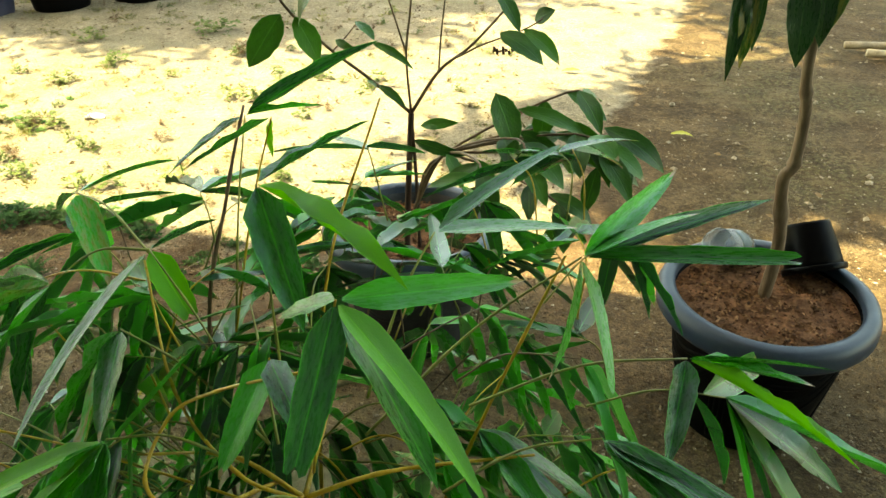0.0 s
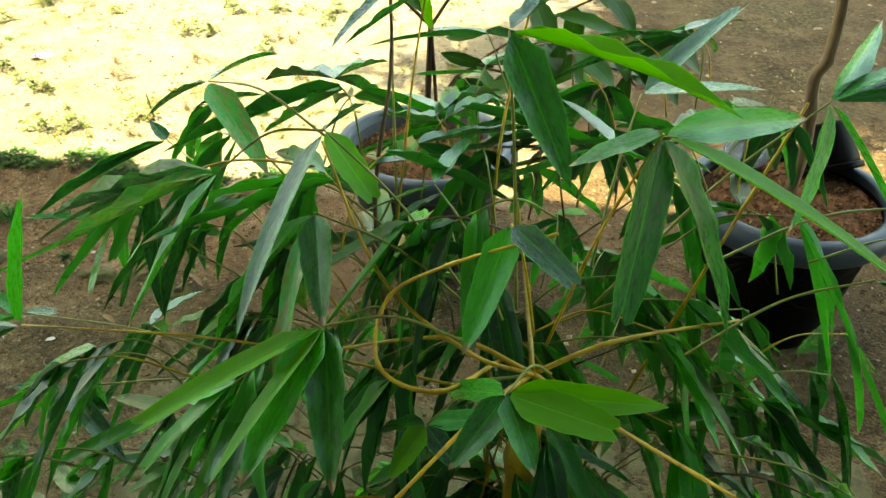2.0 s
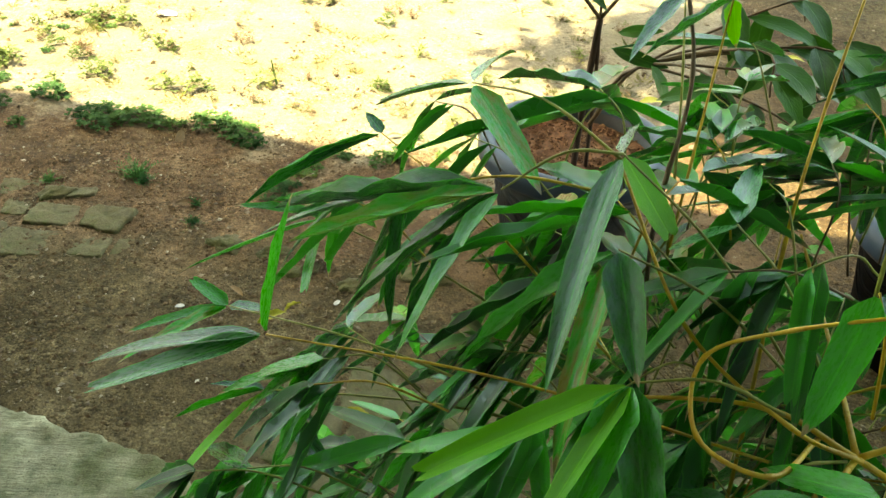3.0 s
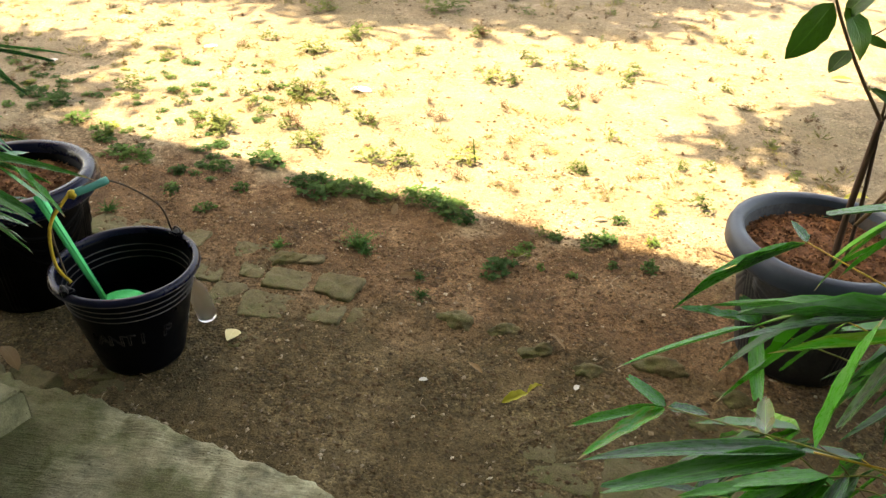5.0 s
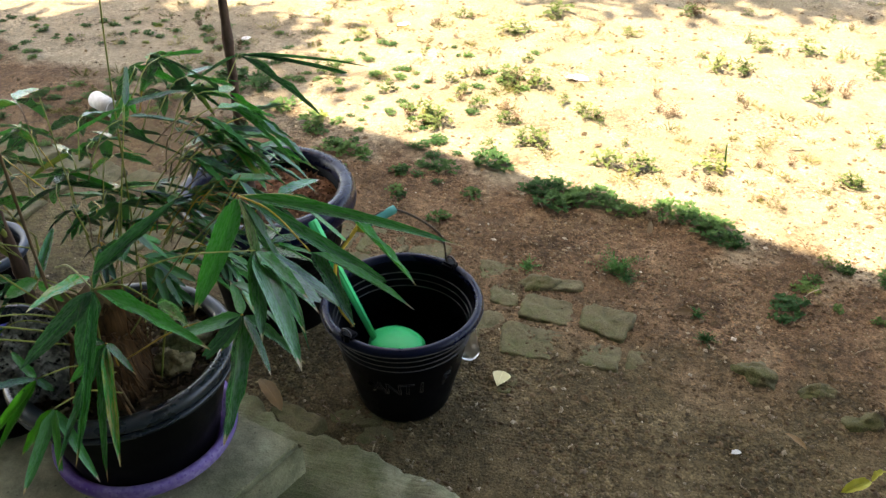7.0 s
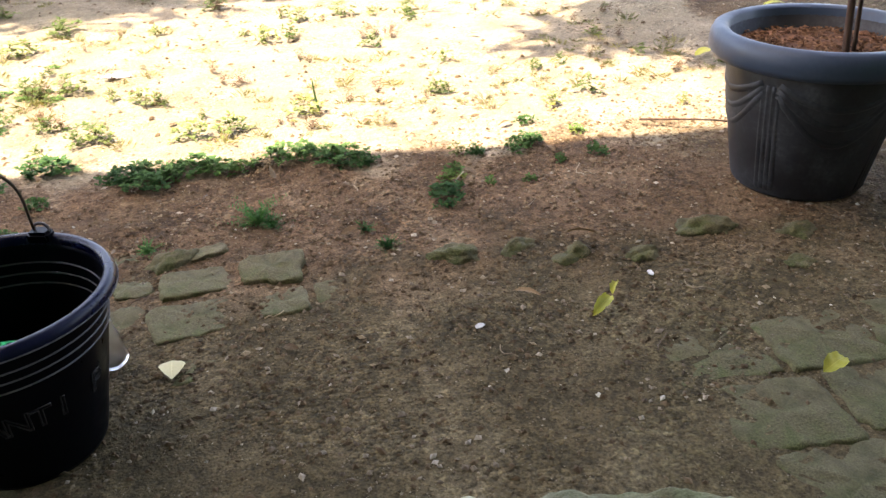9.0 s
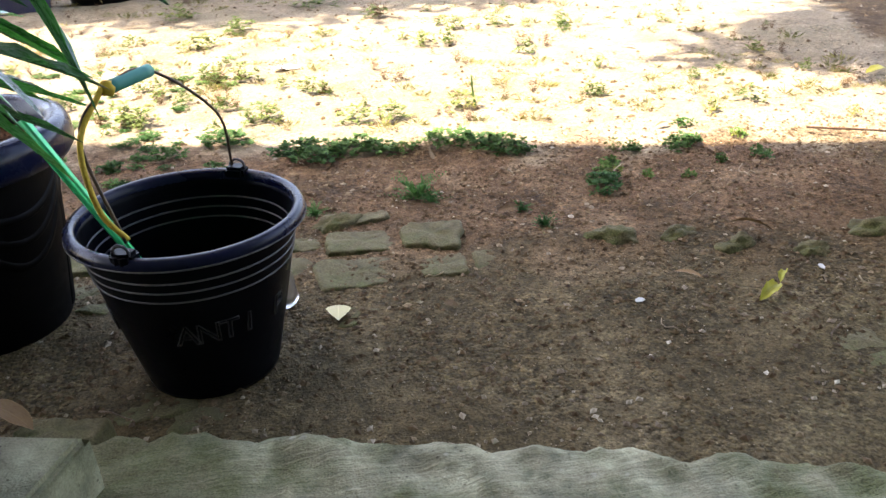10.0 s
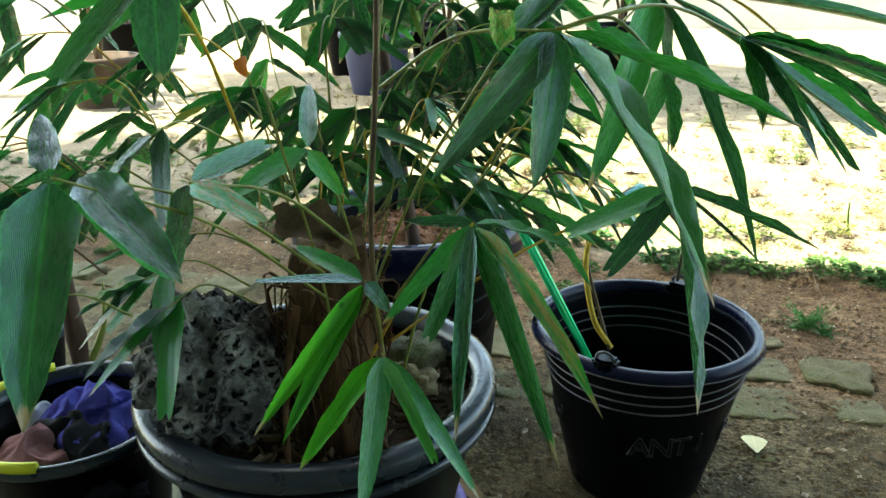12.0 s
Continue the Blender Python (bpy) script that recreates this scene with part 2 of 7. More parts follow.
def lava_material():
    m, nt, b = base("lava_stone", 0.9, 0.3)
    v = coords(nt)
    warp = grain(nt, v, 60, 3)
    wv = nt.nodes.new("ShaderNodeVectorMath")
    wv.operation = "ADD"
    nt.links.new(v, wv.inputs[0])
    nt.links.new(calc(nt, "MULTIPLY", warp, 0.035), wv.inputs[1])
    a, c = calc(nt, "ADD", cells(nt, wv.outputs[0], 95), calc(nt, "MULTIPLY", calc(nt, "SUBTRACT", grain(nt, v, 45, 4, 0.7), 0.47), 0.9)), grain(nt, v, 26, 6, 0.7)
    fine = grain(nt, v, 200, 3)
    col = ramp(nt, c, (0.32, (0.03, 0.03, 0.029)), (0.48, (0.13, 0.13, 0.125)), (0.62, (0.44, 0.445, 0.43)))
    col = blend(nt, ramp(nt, a, (0.27, 1.0), (0.48, 0.0)), col, (0.006, 0.006, 0.007))
    nt.links.new(col, b.inputs["Base Color"])
    relief(nt, b, calc(nt, "ADD", calc(nt, "MULTIPLY", ramp(nt, a, (0.1, 0.0), (0.5, 1.0)), 1.0), calc(nt, "MULTIPLY", fine, 0.3)), 1.0, 0.01)
    return m


def bark_material(name, c1, c2, stretch=(1, 1, 0.12), scale=60):
    m, nt, b = base(name, 0.85, 0.2)
    v = coords(nt)
    a, c = grain(nt, v, scale, 5, 0.6, stretch), grain(nt, v, scale * 0.3, 3)
    col = ramp(nt, a, (0.32, c1), (0.66, c2))
    col = blend(nt, 0.35, col, ramp(nt, c, (0.3, 0.25), (0.7, 0.75)), "OVERLAY")
    nt.links.new(col, b.inputs["Base Color"])
    relief(nt, b, a, 0.6, 0.004)
    return m


def glass_material(name, tint=(0.93, 0.96, 0.97), rough=0.06):
    m, nt, b = base(name, rough, 0.5)
    b.inputs["Base Color"].default_value = (*tint, 1)
    b.inputs["Transmission Weight"].default_value = 1.0
    b.inputs["IOR"].default_value = 1.2
    v = coords(nt)
    relief(nt, b, grain(nt, v, 25, 3), 0.4, 0.004)
    return m


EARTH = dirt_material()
SLAB = concrete_material("smooth_cement", (0.225, 0.215, 0.135), (0.335, 0.32, 0.205), 0.35)
APRON = concrete_material("rough_cement", (0.15, 0.148, 0.088), (0.50, 0.485, 0.33), 0.75, 0.50, 0.65)
PAVER = concrete_material("mossy_paver", (0.070, 0.060, 0.028), (0.185, 0.162, 0.085), 0.75, 0.7)
STONE = concrete_material("mossy_stone", (0.055, 0.043, 0.020), (0.13, 0.10, 0.048), 0.9, 0.7)
# kept dark so that the unseen wall throws little light back
WALL = plain("unseen_wall_blue_grey", (0.085, 0.095, 0.105), (0.13, 0.14, 0.15), 3, 0.9, 0.2)
# the unseen roof is pale blue-grey to give the leaves a cool reflection
ROOF = plain("unseen_roof_blue_grey", (0.24, 0.31, 0.36), (0.34, 0.42, 0.48), 4, 0.7, 0.3)
SOIL = plain("potting_soil", (0.025, 0.015, 0.010), (0.12, 0.078, 0.052), 40, 0.95, 0.1, 0, 1.0, 160)
RED_SOIL = plain("red_soil", (0.055, 0.024, 0.012), (0.22, 0.105, 0.055), 40, 0.95, 0.1, 0, 1.0, 160)
BLACK = plastic_material("black_plastic", (0.001, 0.001, 0.0013), 0.30, 0.05, (0.02, 0.019, 0.018), 0.06)
BLACK_DUSTY = plastic_material("dusty_black_plastic", (0.0012, 0.0012, 0.0015), 0.45, 0.10, (0.017, 0.016, 0.015), 0.06)
# grey rim plastic with blue sky light put into its colour
RIM = plastic_material("sky_lit_grey_plastic", (0.020, 0.036, 0.062), 0.34, 0.35, (0.068, 0.088, 0.118), 0.45)
RELIEF = plastic_material("weathered_black_plastic", (0.010, 0.011, 0.013), 0.45, 1.0, (0.066, 0.070, 0.076), 0.35)
NAVY = plastic_material("navy_black_plastic", (0.0006, 0.0010, 0.0024), 0.25, 0.10, (0.022, 0.027, 0.028), 0.06)
NAVY_RIM = plastic_material("blue_black_rim_plastic", (0.0025, 0.005, 0.022), 0.17, 0.12, (0.04, 0.045, 0.07), 0.2)
WORN = plastic_material("worn_lettering", (0.016, 0.016, 0.018), 0.5, 0.9, (0.11, 0.106, 0.10), 0.25)
SCUFF = plastic_material("scuffed_plastic_edge", (0.06, 0.06, 0.068), 0.45, 0.7, (0.22, 0.21, 0.19))
PURPLE = plastic_material("purple_plastic", (0.11, 0.045, 0.27), 0.30, 0.75, (0.46, 0.40, 0.62))
GREEN = plastic_material("green_plastic", (0.0, 0.58, 0.20), 0.33, 0.12, (0.12, 0.5, 0.26))
TEAL = plastic_material("teal_plastic", (0.01, 0.19, 0.16), 0.4, 0.2, (0.1, 0.25, 0.2))
YELLOW = plastic_material("yellow_plastic", (0.62, 0.62, 0.03), 0.4, 0.15, (0.5, 0.45, 0.1))
CORD = plain("yellow_cord", (0.36, 0.23, 0.02), (0.60, 0.42, 0.05), 150, 0.8)
WIRE = plain("rusty_wire", (0.035, 0.028, 0.022), (0.10, 0.065, 0.035), 120, 0.6, 0.5, 0.4)
CLEAR = glass_material("clear_plastic", (0.93, 0.95, 0.97), 0.30)
CLEAR.node_tree.nodes["Principled BSDF"].inputs["IOR"].default_value = 1.14
CLOUDY_BAND = glass_material("frosted_plastic", (0.75, 0.82, 0.86), 0.35)
CLOUDY = glass_material("cloudy_plastic", (0.84, 0.88, 0.9), 0.12)
CLOUDY.node_tree.nodes["Principled BSDF"].inputs["Transmission Weight"].default_value = 0.82
CLOUDY.node_tree.nodes["Principled BSDF"].inputs["IOR"].default_value = 1.4
LAVA = lava_material()
BARK = bark_material("young_bark", (0.10, 0.062, 0.038), (0.24, 0.165, 0.105))
DARK_BARK = bark_material("dark_bark", (0.035, 0.02, 0.014), (0.10, 0.06, 0.042))
FIBRE = bark_material("root_fibre", (0.018, 0.009, 0.005), (0.13, 0.066, 0.028), (1, 1, 0.08), 130)
CUT = plain("cut_wood", (0.12, 0.075, 0.036), (0.28, 0.19, 0.10), 22, 0.8)
CULM = plain("golden_culm", (0.36, 0.21, 0.012), (0.66, 0.43, 0.040), 25, 0.35, 0.5, 0, 0.08)
# the rim's sky highlight is put into the colour as pale blue patches
GLOSS_RIM = plastic_material("glossy_blue_black_plastic", (0.009, 0.015, 0.021), 0.17, 0.25, (0.075, 0.100, 0.135), 0.5)
TWIG = plain("green_twig", (0.12, 0.16, 0.025), (0.27, 0.28, 0.06), 40, 0.5)
STEM = plain("brown_stem", (0.06, 0.035, 0.015), (0.16, 0.10, 0.05), 40, 0.6)
BAMBOO = leaf_material("bamboo_leaf", (0.0015, 0.036, 0.008), (0.040, 0.52, 0.034), 0.27, 0.30, 0.05, spec=0.8, painted_sheen=0.08)
BAMBOO.node_tree.nodes["Principled BSDF"].inputs["Coat Weight"].default_value = 0.45
BAMBOO.node_tree.nodes["Principled BSDF"].inputs["Coat Roughness"].default_value = 0.25
BAMBOO.node_tree.nodes["Principled BSDF"].inputs["Specular Tint"].default_value = (0.68, 0.88, 1.0, 1.0)
OLD_BAMBOO = leaf_material("blue_green_bamboo_leaf", (0.003, 0.034, 0.012), (0.036, 0.33, 0.045), 0.25, 0.30, 0.05, spec=0.9, painted_sheen=0.18)
OLD_BAMBOO.node_tree.nodes["Principled BSDF"].inputs["Coat Weight"].default_value = 0.5
OLD_BAMBOO.node_tree.nodes["Principled BSDF"].inputs["Coat Roughness"].default_value = 0.22
OLD_BAMBOO.node_tree.nodes["Principled BSDF"].inputs["Specular Tint"].default_value = (0.68, 0.88, 1.0, 1.0)
# brighter copies for young leaves, and for others with backlight put into the colour
MID_BAMBOO = leaf_material("mid_green_bamboo_leaf", (0.016, 0.16, 0.012), (0.075, 0.42, 0.03), 0.32, 0.32, 0.0, 46.0, 0.0, 0.7)
YOUNG_LIT = leaf_material("young_lit_bamboo_leaf", (0.07, 0.36, 0.010), (0.15, 0.55, 0.018), 0.40, 0.42, 0.0, 46.0, 0.0, 0.7)
BROAD = leaf_material("broad_leaf", (0.012, 0.055, 0.010), (0.042, 0.17, 0.018), 0.36, 0.24, 0.0, 9.0, 7.0, 0.9, 0.35)
MANGO = leaf_material("mango_leaf", (0.010, 0.04, 0.012), (0.035, 0.11, 0.02), 0.30, 0.16, 0.25, 14.0, 8.0, 0.8)
DRY_WEED = leaf_material("withered_weed_leaf", (0.075, 0.045, 0.028), (0.19, 0.125, 0.075), 0.8, 0.1, 0.0, 6.0, 4.0, 0.95, 0.1)
WEED = leaf_material("weed_leaf", (0.028, 0.082, 0.028), (0.120, 0.225, 0.068), 0.7, 0.3, 0.1, 6.0, 4.0, 0.9, 0.12)
SUN_WEED = leaf_material("sunlit_weed_leaf", (0.058, 0.095, 0.026), (0.165, 0.205, 0.070), 0.7, 0.2, 0.15, 6.0, 4.0, 0.9, 0.12)
FERN = leaf_material("feathery_leaf", (0.026, 0.10, 0.034), (0.07, 0.20, 0.062), 0.7, 0.3, 0.0, 6.0, 4.0, 0.95, 0.12)
STRAW = leaf_material("straw_grass", (0.10, 0.11, 0.035), (0.30, 0.27, 0.10), 0.7, 0.25, 0.3)
FALLEN_Y = leaf_material("yellow_fallen_leaf", (0.30, 0.30, 0.03), (0.48, 0.44, 0.05), 0.6, 0.15, 0.0, 8.0, 6.0, 0.95)
FALLEN_P = leaf_material("pale_fallen_leaf", (0.55, 0.50, 0.26), (0.66, 0.60, 0.34), 0.6, 0.15, 0.0, 8.0, 6.0, 0.95)
FALLEN_O = leaf_material("withered_orange_leaf", (0.38, 0.10, 0.015), (0.60, 0.20, 0.03), 0.6, 0.3, 0.0, 20.0, 0.0, 0.95, 0.3)
FALLEN_B = leaf_material("brown_fallen_leaf", (0.085, 0.050, 0.018), (0.200, 0.120, 0.045), 0.75, 0.1, 0.0, 8.0, 6.0, 0.95)
def grit_material(name, *stops):
    """Loose pieces, each of its own tone."""
    m, nt, b = base(name, 0.92, 0.15)
    isl = nt.nodes.new("ShaderNodeNewGeometry").outputs["Random Per Island"]
    v = coords(nt)
    col = blend(nt, 0.4, ramp(nt, isl, *stops), ramp(nt, grain(nt, v, 180, 3), (0.3, 0.3), (0.7, 0.7)), "OVERLAY")
    nt.links.new(col, b.inputs["Base Color"])
    return m


PEBBLE = plain("pebble", (0.12, 0.088, 0.052), (0.36, 0.29, 0.20), 60, 0.85)
CRUMB = grit_material("earth_crumb", (0.0, (0.075, 0.048, 0.026)), (0.4, (0.105, 0.070, 0.037)), (0.85, (0.150, 0.103, 0.058)), (1.0, (0.28, 0.215, 0.135)))
RED_CRUMB = grit_material("red_soil_crumb", (0.0, (0.05, 0.022, 0.011)), (0.5, (0.15, 0.072, 0.036)), (1.0, (0.30, 0.16, 0.085)))
MULCH = grit_material("root_mulch", (0.0, (0.015, 0.009, 0.006)), (0.5, (0.06, 0.035, 0.018)), (0.85, (0.16, 0.105, 0.06)), (1.0, (0.38, 0.33, 0.24)))
GRIT = grit_material("loose_grit", (0.0, (0.08, 0.058, 0.038)), (0.5, (0.18, 0.138, 0.095)), (0.82, (0.31, 0.255, 0.185)), (0.95, (0.38, 0.32, 0.24)), (1.0, (0.50, 0.45, 0.36)))
FAR_WALL = plain("yard_plaster", (0.45, 0.43, 0.38), (0.58, 0.55, 0.49), 3, 0.9, 0.2)
BITS = plain("leaf_crumb", (0.05, 0.035, 0.02), (0.17, 0.12, 0.07), 50, 0.95, 0.1)
PAPER = plain("white_litter", (0.42, 0.41, 0.38), (0.62, 0.61, 0.58), 60, 0.7)
BLUE_CLOTH = plain("blue_cloth", (0.035, 0.035, 0.19), (0.075, 0.075, 0.33), 60, 0.9, 0.1, 0, 0.5, 700)
DARK_CLOTH = plain("black_cloth", (0.010, 0.010, 0.012), (0.03, 0.03, 0.034), 60, 0.95, 0.1, 0, 0.5, 700)
PINK_CLOTH = plain("dusty_pink_cloth", (0.24, 0.105, 0.105), (0.40, 0.20, 0.195), 60, 0.95, 0.1, 0, 0.5, 700)
WHITE_CLOTH = plain("white_cloth", (0.5, 0.5, 0.48), (0.7, 0.7, 0.68), 60, 0.95, 0.1, 0, 0.5, 700)
TERRA = plain("terracotta", (0.36, 0.12, 0.05), (0.55, 0.22, 0.10), 20, 0.8)
TAN_STONE = plain("tan_stone", (0.045, 0.035, 0.016), (0.22, 0.175, 0.09), 50, 0.9, 0.2, 0, 0.9, 160)
# very dark: the shade over this pot is put into its colour
OLD_POT = plain("old_clay_pot", (0.025, 0.016, 0.011), (0.065, 0.042, 0.029), 20, 0.85)
POLE = plain("dry_bamboo_pole", (0.16, 0.115, 0.065), (0.36, 0.28, 0.17), 12, 0.6)
BLUE_POT = plastic_material("blue_plastic", (0.03, 0.035, 0.08), 0.5, 0.4, (0.12, 0.11, 0.11))

# ---- building tools ----
def mesh_of(name, verts, faces, uvs=None, smooth=True, mats=()):
    me = bpy.data.meshes.new(name)
    me.from_pydata([tuple(v) for v in verts], [], faces)
    if uvs is not None:
        layer = me.uv_layers.new(name="UVMap")
        idx = np.empty(len(me.loops), dtype=np.int32)
        me.loops.foreach_get("vertex_index", idx)
        layer.data.foreach_set("uv", np.asarray(uvs, dtype=np.float32)[idx].ravel())
    me.polygons.foreach_set("use_smooth", [smooth] * len(me.polygons))
    for m in mats:
        me.materials.append(m)
    me.update()
    return me


def bm_mesh(name, bm, smooth=True):
    me = bpy.data.meshes.new(name)
    bm.to_mesh(me)
    bm.free()
    me.polygons.foreach_set("use_smooth", [smooth] * len(me.polygons))
    return me


def thing(name, at, label, category, group="", rz=0.0):
    ob = new(name)
    ob.empty_display_size = 0.05
    ob.matrix_basis = pose(*at, 0, 0, rz)
    return tagged(ob, label, category, group)


def part(name, me, material, parent, label="", m=None, kind=""):
    """One mesh object under a thing or a part; m is its pose in the parent's own space."""
    if not me.materials:
        me.materials.append(material)
    ob = new(name, me)
    ob.parent = parent
    if m is not None:
        ob.matrix_basis = m
    return tagged(ob, label, kind=kind)


def solo(name, me, material, label, category, m=None, group="", kind=""):
    if not me.materials:
        me.materials.append(material)
    ob = new(name, me)
    if m is not None:
        ob.matrix_basis = m
    return tagged(ob, label, category, group, kind)


def lathe(name, profile, seg=56, wobble=0.0, seed=0.0, scale=(1, 1)):
    """A turned shape from (radius, height) pairs, closed at either end where the radius is 0."""
    verts, faces, n = [], [], len(profile)
    for r, z in profile:
        for k in range(seg):
            a = 2 * math.pi * k / seg
            w = 1 + wobble * (noise.noise((math.cos(a) * 1.3, math.sin(a) * 1.3, seed + z * 3)))
            verts.append((r * w * math.cos(a) * scale[0], r * w * math.sin(a) * scale[1], z))
    for i in range(n - 1):
        for k in range(seg):
            a, b = i * seg + k, i * seg + (k + 1) % seg
            faces.append((a, b, b + seg, a + seg))
    return mesh_of(name, verts, faces)


def bezier(pts, steps):
    """A smooth line through the points."""
    pts = [Vector(p) for p in pts]
    if len(pts) == 2:
        return [pts[0].lerp(pts[1], i / steps) for i in range(steps + 1)]
    out = []
    ext = [pts[0] * 2 - pts[1]] + pts + [pts[-1] * 2 - pts[-2]]
    for i in range(1, len(ext) - 2):
        p0, p1, p2, p3 = ext[i - 1:i + 3]
        for k in range(steps):
            t = k / steps
            out.append(0.5 * ((2 * p1) + (p2 - p0) * t + (2 * p0 - 5 * p1 + 4 * p2 - p3) * t * t + (3 * p1 - p0 - 3 * p2 + p3) * t ** 3))
    out.append(pts[-1])
    return out


def tube(name, line, r0, r1=None, seg=7, knots=0):
    """A tapering tube along a line; knots: a thicker ring at every so many points."""
    r1 = r0 if r1 is None else r1
    verts, faces, n = [], [], len(line)
    side = None
    for i, p in enumerate(line):
        p = Vector(p)
        way = (Vector(line[min(i + 1, n - 1)]) - Vector(line[max(i - 1, 0)])).normalized()
        if side is None:
            side = way.orthogonal().normalized()
        side = (side - way * side.dot(way)).normalized()
        up = way.cross(side)
        r = r0 + (r1 - r0) * i / (n - 1)
        if knots and i % knots == 0 and 0 < i < n - 1:
            r *= 1.28
        for k in range(seg):
            a = 2 * math.pi * k / seg
            verts.append(p + side * (r * math.cos(a)) + up * (r * math.sin(a)))
    for i in range(n - 1):
        for k in range(seg):
            a, b = i * seg + k, i * seg + (k + 1) % seg
            faces.append((a, b, b + seg, a + seg))
    faces.append(tuple(range(seg))[::-1])
    faces.append(tuple(range((n - 1) * seg, n * seg)))
    return mesh_of(name, verts, faces)


def rough_block(name, outline, z0, z1, bevel=0.008, jitter=0.004, seed=0, top=0.0, cuts=1):
    """A slab from an outline, its edges chipped and its top uneven."""
    rnd = random.Random(seed)
    bm = bmesh.new()
    vs = [bm.verts.new((x, y, z0)) for x, y in outline]
    f = bm.faces.new(vs)
    if f.normal.z < 0:
        f.normal_flip()
    ext = bmesh.ops.extrude_face_region(bm, geom=[f])
    bmesh.ops.translate(bm, vec=(0, 0, z1 - z0), verts=[g for g in ext["geom"] if isinstance(g, bmesh.types.BMVert)])
    bmesh.ops.recalc_face_normals(bm, faces=bm.faces)
    bmesh.ops.bevel(bm, geom=[e for e in bm.edges if max(v.co.z for v in e.verts) > z1 - 1e-5], offset=bevel, segments=2, affect="EDGES")
    if cuts > 1:
        bmesh.ops.subdivide_edges(bm, edges=bm.edges, cuts=cuts - 1, use_grid_fill=True)
    for v in bm.verts:
        v.co += Vector((rnd.uniform(-jitter, jitter), rnd.uniform(-jitter, jitter), rnd.uniform(-jitter, jitter) * 0.6 if v.co.z > z0 + 1e-4 else 0))
        if top and v.co.z > z0 + 1e-4:
            v.co.z += top * noise.noise(v.co * 6)
    return bm_mesh(name, bm, False)


def boulder(name, r, squash=(1, 1, 0.6), rough=0.25, seed=0, sub=3, freq=2.0):
    bm = bmesh.new()
    bmesh.ops.create_icosphere(bm, subdivisions=sub, radius=1.0)
    for v in bm.verts:
        n = v.co.normalized()
        d = 1 + rough * noise.noise(n * freq + Vector((seed * 7.3, 0, 0))) + rough * 0.5 * noise.noise(n * freq * 2.7 + Vector((0, seed * 3.1, 0)))
        v.co = Vector((n.x * squash[0], n.y * squash[1], n.z * squash[2])) * d * r
    return bm_mesh(name, bm)


def leaf_mesh(name, shape, arch=0.12, fold=0.25, twist=0.0, ripple=0.0, n=10, seed=0, cut=1.0):
    """A leaf of unit length along y and unit width across x, arched up in z, folded along its midrib."""
    verts, uvs, faces = [], [], []
    for i in range(n + 1):
        s = cut * i / n
        w = shape(s) * 0.5 * (1 + 0.035 * math.sin(s * 31 + seed * 1.7) + 0.025 * math.sin(s * 67 + seed))
        y, z = s, arch * 2.6 * (s - s ** 2.4)
        a = twist * (s - 0.3)
        for k, u in enumerate((-1.0, -0.5, 0.0, 0.5, 1.0)):
            x = u * w
            lift = fold * abs(u) ** 1.2 * w * 0.35 + ripple * math.sin(s * 19 + seed + u) * w * abs(u)
            if cut < 1.0 and i == n:      # torn end
                y = s + 0.03 * math.sin(k * 2.3 + seed)
            verts.append((x * math.cos(a), y, z + x * math.sin(a) * 0.16 + lift * 0.3))
            uvs.append((0.5 + u * 0.5, s))
    for i in range(n):
        for k in range(4):
            a = i * 5 + k
            faces.append((a, a + 1, a + 6, a + 5))
    return mesh_of(name, verts, faces, uvs)


def lance(s):
    """A bamboo leaf: short stalk, full below the middle, long fine tip."""
    if s < 0.03:
        return 0.12
    q = (s - 0.03) / 0.97
    return max(0.015, min(1.0, (q / 0.12) ** 0.5) * (1 - q ** 4.2) ** 1.1 * (1.0 - 0.10 * q))


def oval(s):
    return max(0.03, math.sin(math.pi * min(1, s ** 0.85)) ** 0.75)


def heart(s):
    return max(0.02, (min(1.0, s / 0.25) ** 0.5) * (1 - max(0.0, (s - 0.2) / 0.8) ** 1.5))


def leaf_pose(base, tip, width, face, roll=0.0):
    """The pose that lays a unit leaf from base to tip, its upper side towards face."""
    base, tip = Vector(base), Vector(tip)
    y = tip - base
    ln = y.length
    y = y / ln
    z = Vector(face) - y * y.dot(Vector(face))
    if z.length < 1e-3:
        z = y.orthogonal()
    z.normalize()
    x = y.cross(z)
    m = Matrix((x, y, z)).transposed().to_4x4() @ Matrix.Rotation(radians(roll), 4, "Y")
    return Matrix.Translation(base) @ m @ Matrix.Diagonal((width, ln, ln, 1))


LANCE = [leaf_mesh("bamboo_leaf", lance, 0.003 + 0.008 * (k * 3 % 5), 0.5 + 0.35 * (k % 3), (-0.35, 0.0, 0.3, 0.15)[k % 4], 0.06 * (k % 3), 12, k, 1.0 if k % 6 else 0.80) for k in range(10)]
OVAL = [leaf_mesh("oval_leaf", oval, 0.08 + 0.05 * (k % 3), 0.6, (-0.4, 0.3, 0.0)[k % 3], 0.08, 9, k) for k in range(5)]
DROOP = [leaf_mesh("mango_leaf", lambda s: max(0.03, math.sin(math.pi * s ** 0.9) ** 0.8), 0.07 + 0.03 * k, 0.6, (-0.4, 0.3, 0.0)[k % 3], 0.16, 12, k) for k in range(4)]
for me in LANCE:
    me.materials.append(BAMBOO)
for me in OVAL:
    me.materials.append(BROAD)
for me in DROOP:
    me.materials.append(MANGO)

# ---- ground ----
HOUSE = math.radians(-15.0)        # the house front runs from the back left to the front right
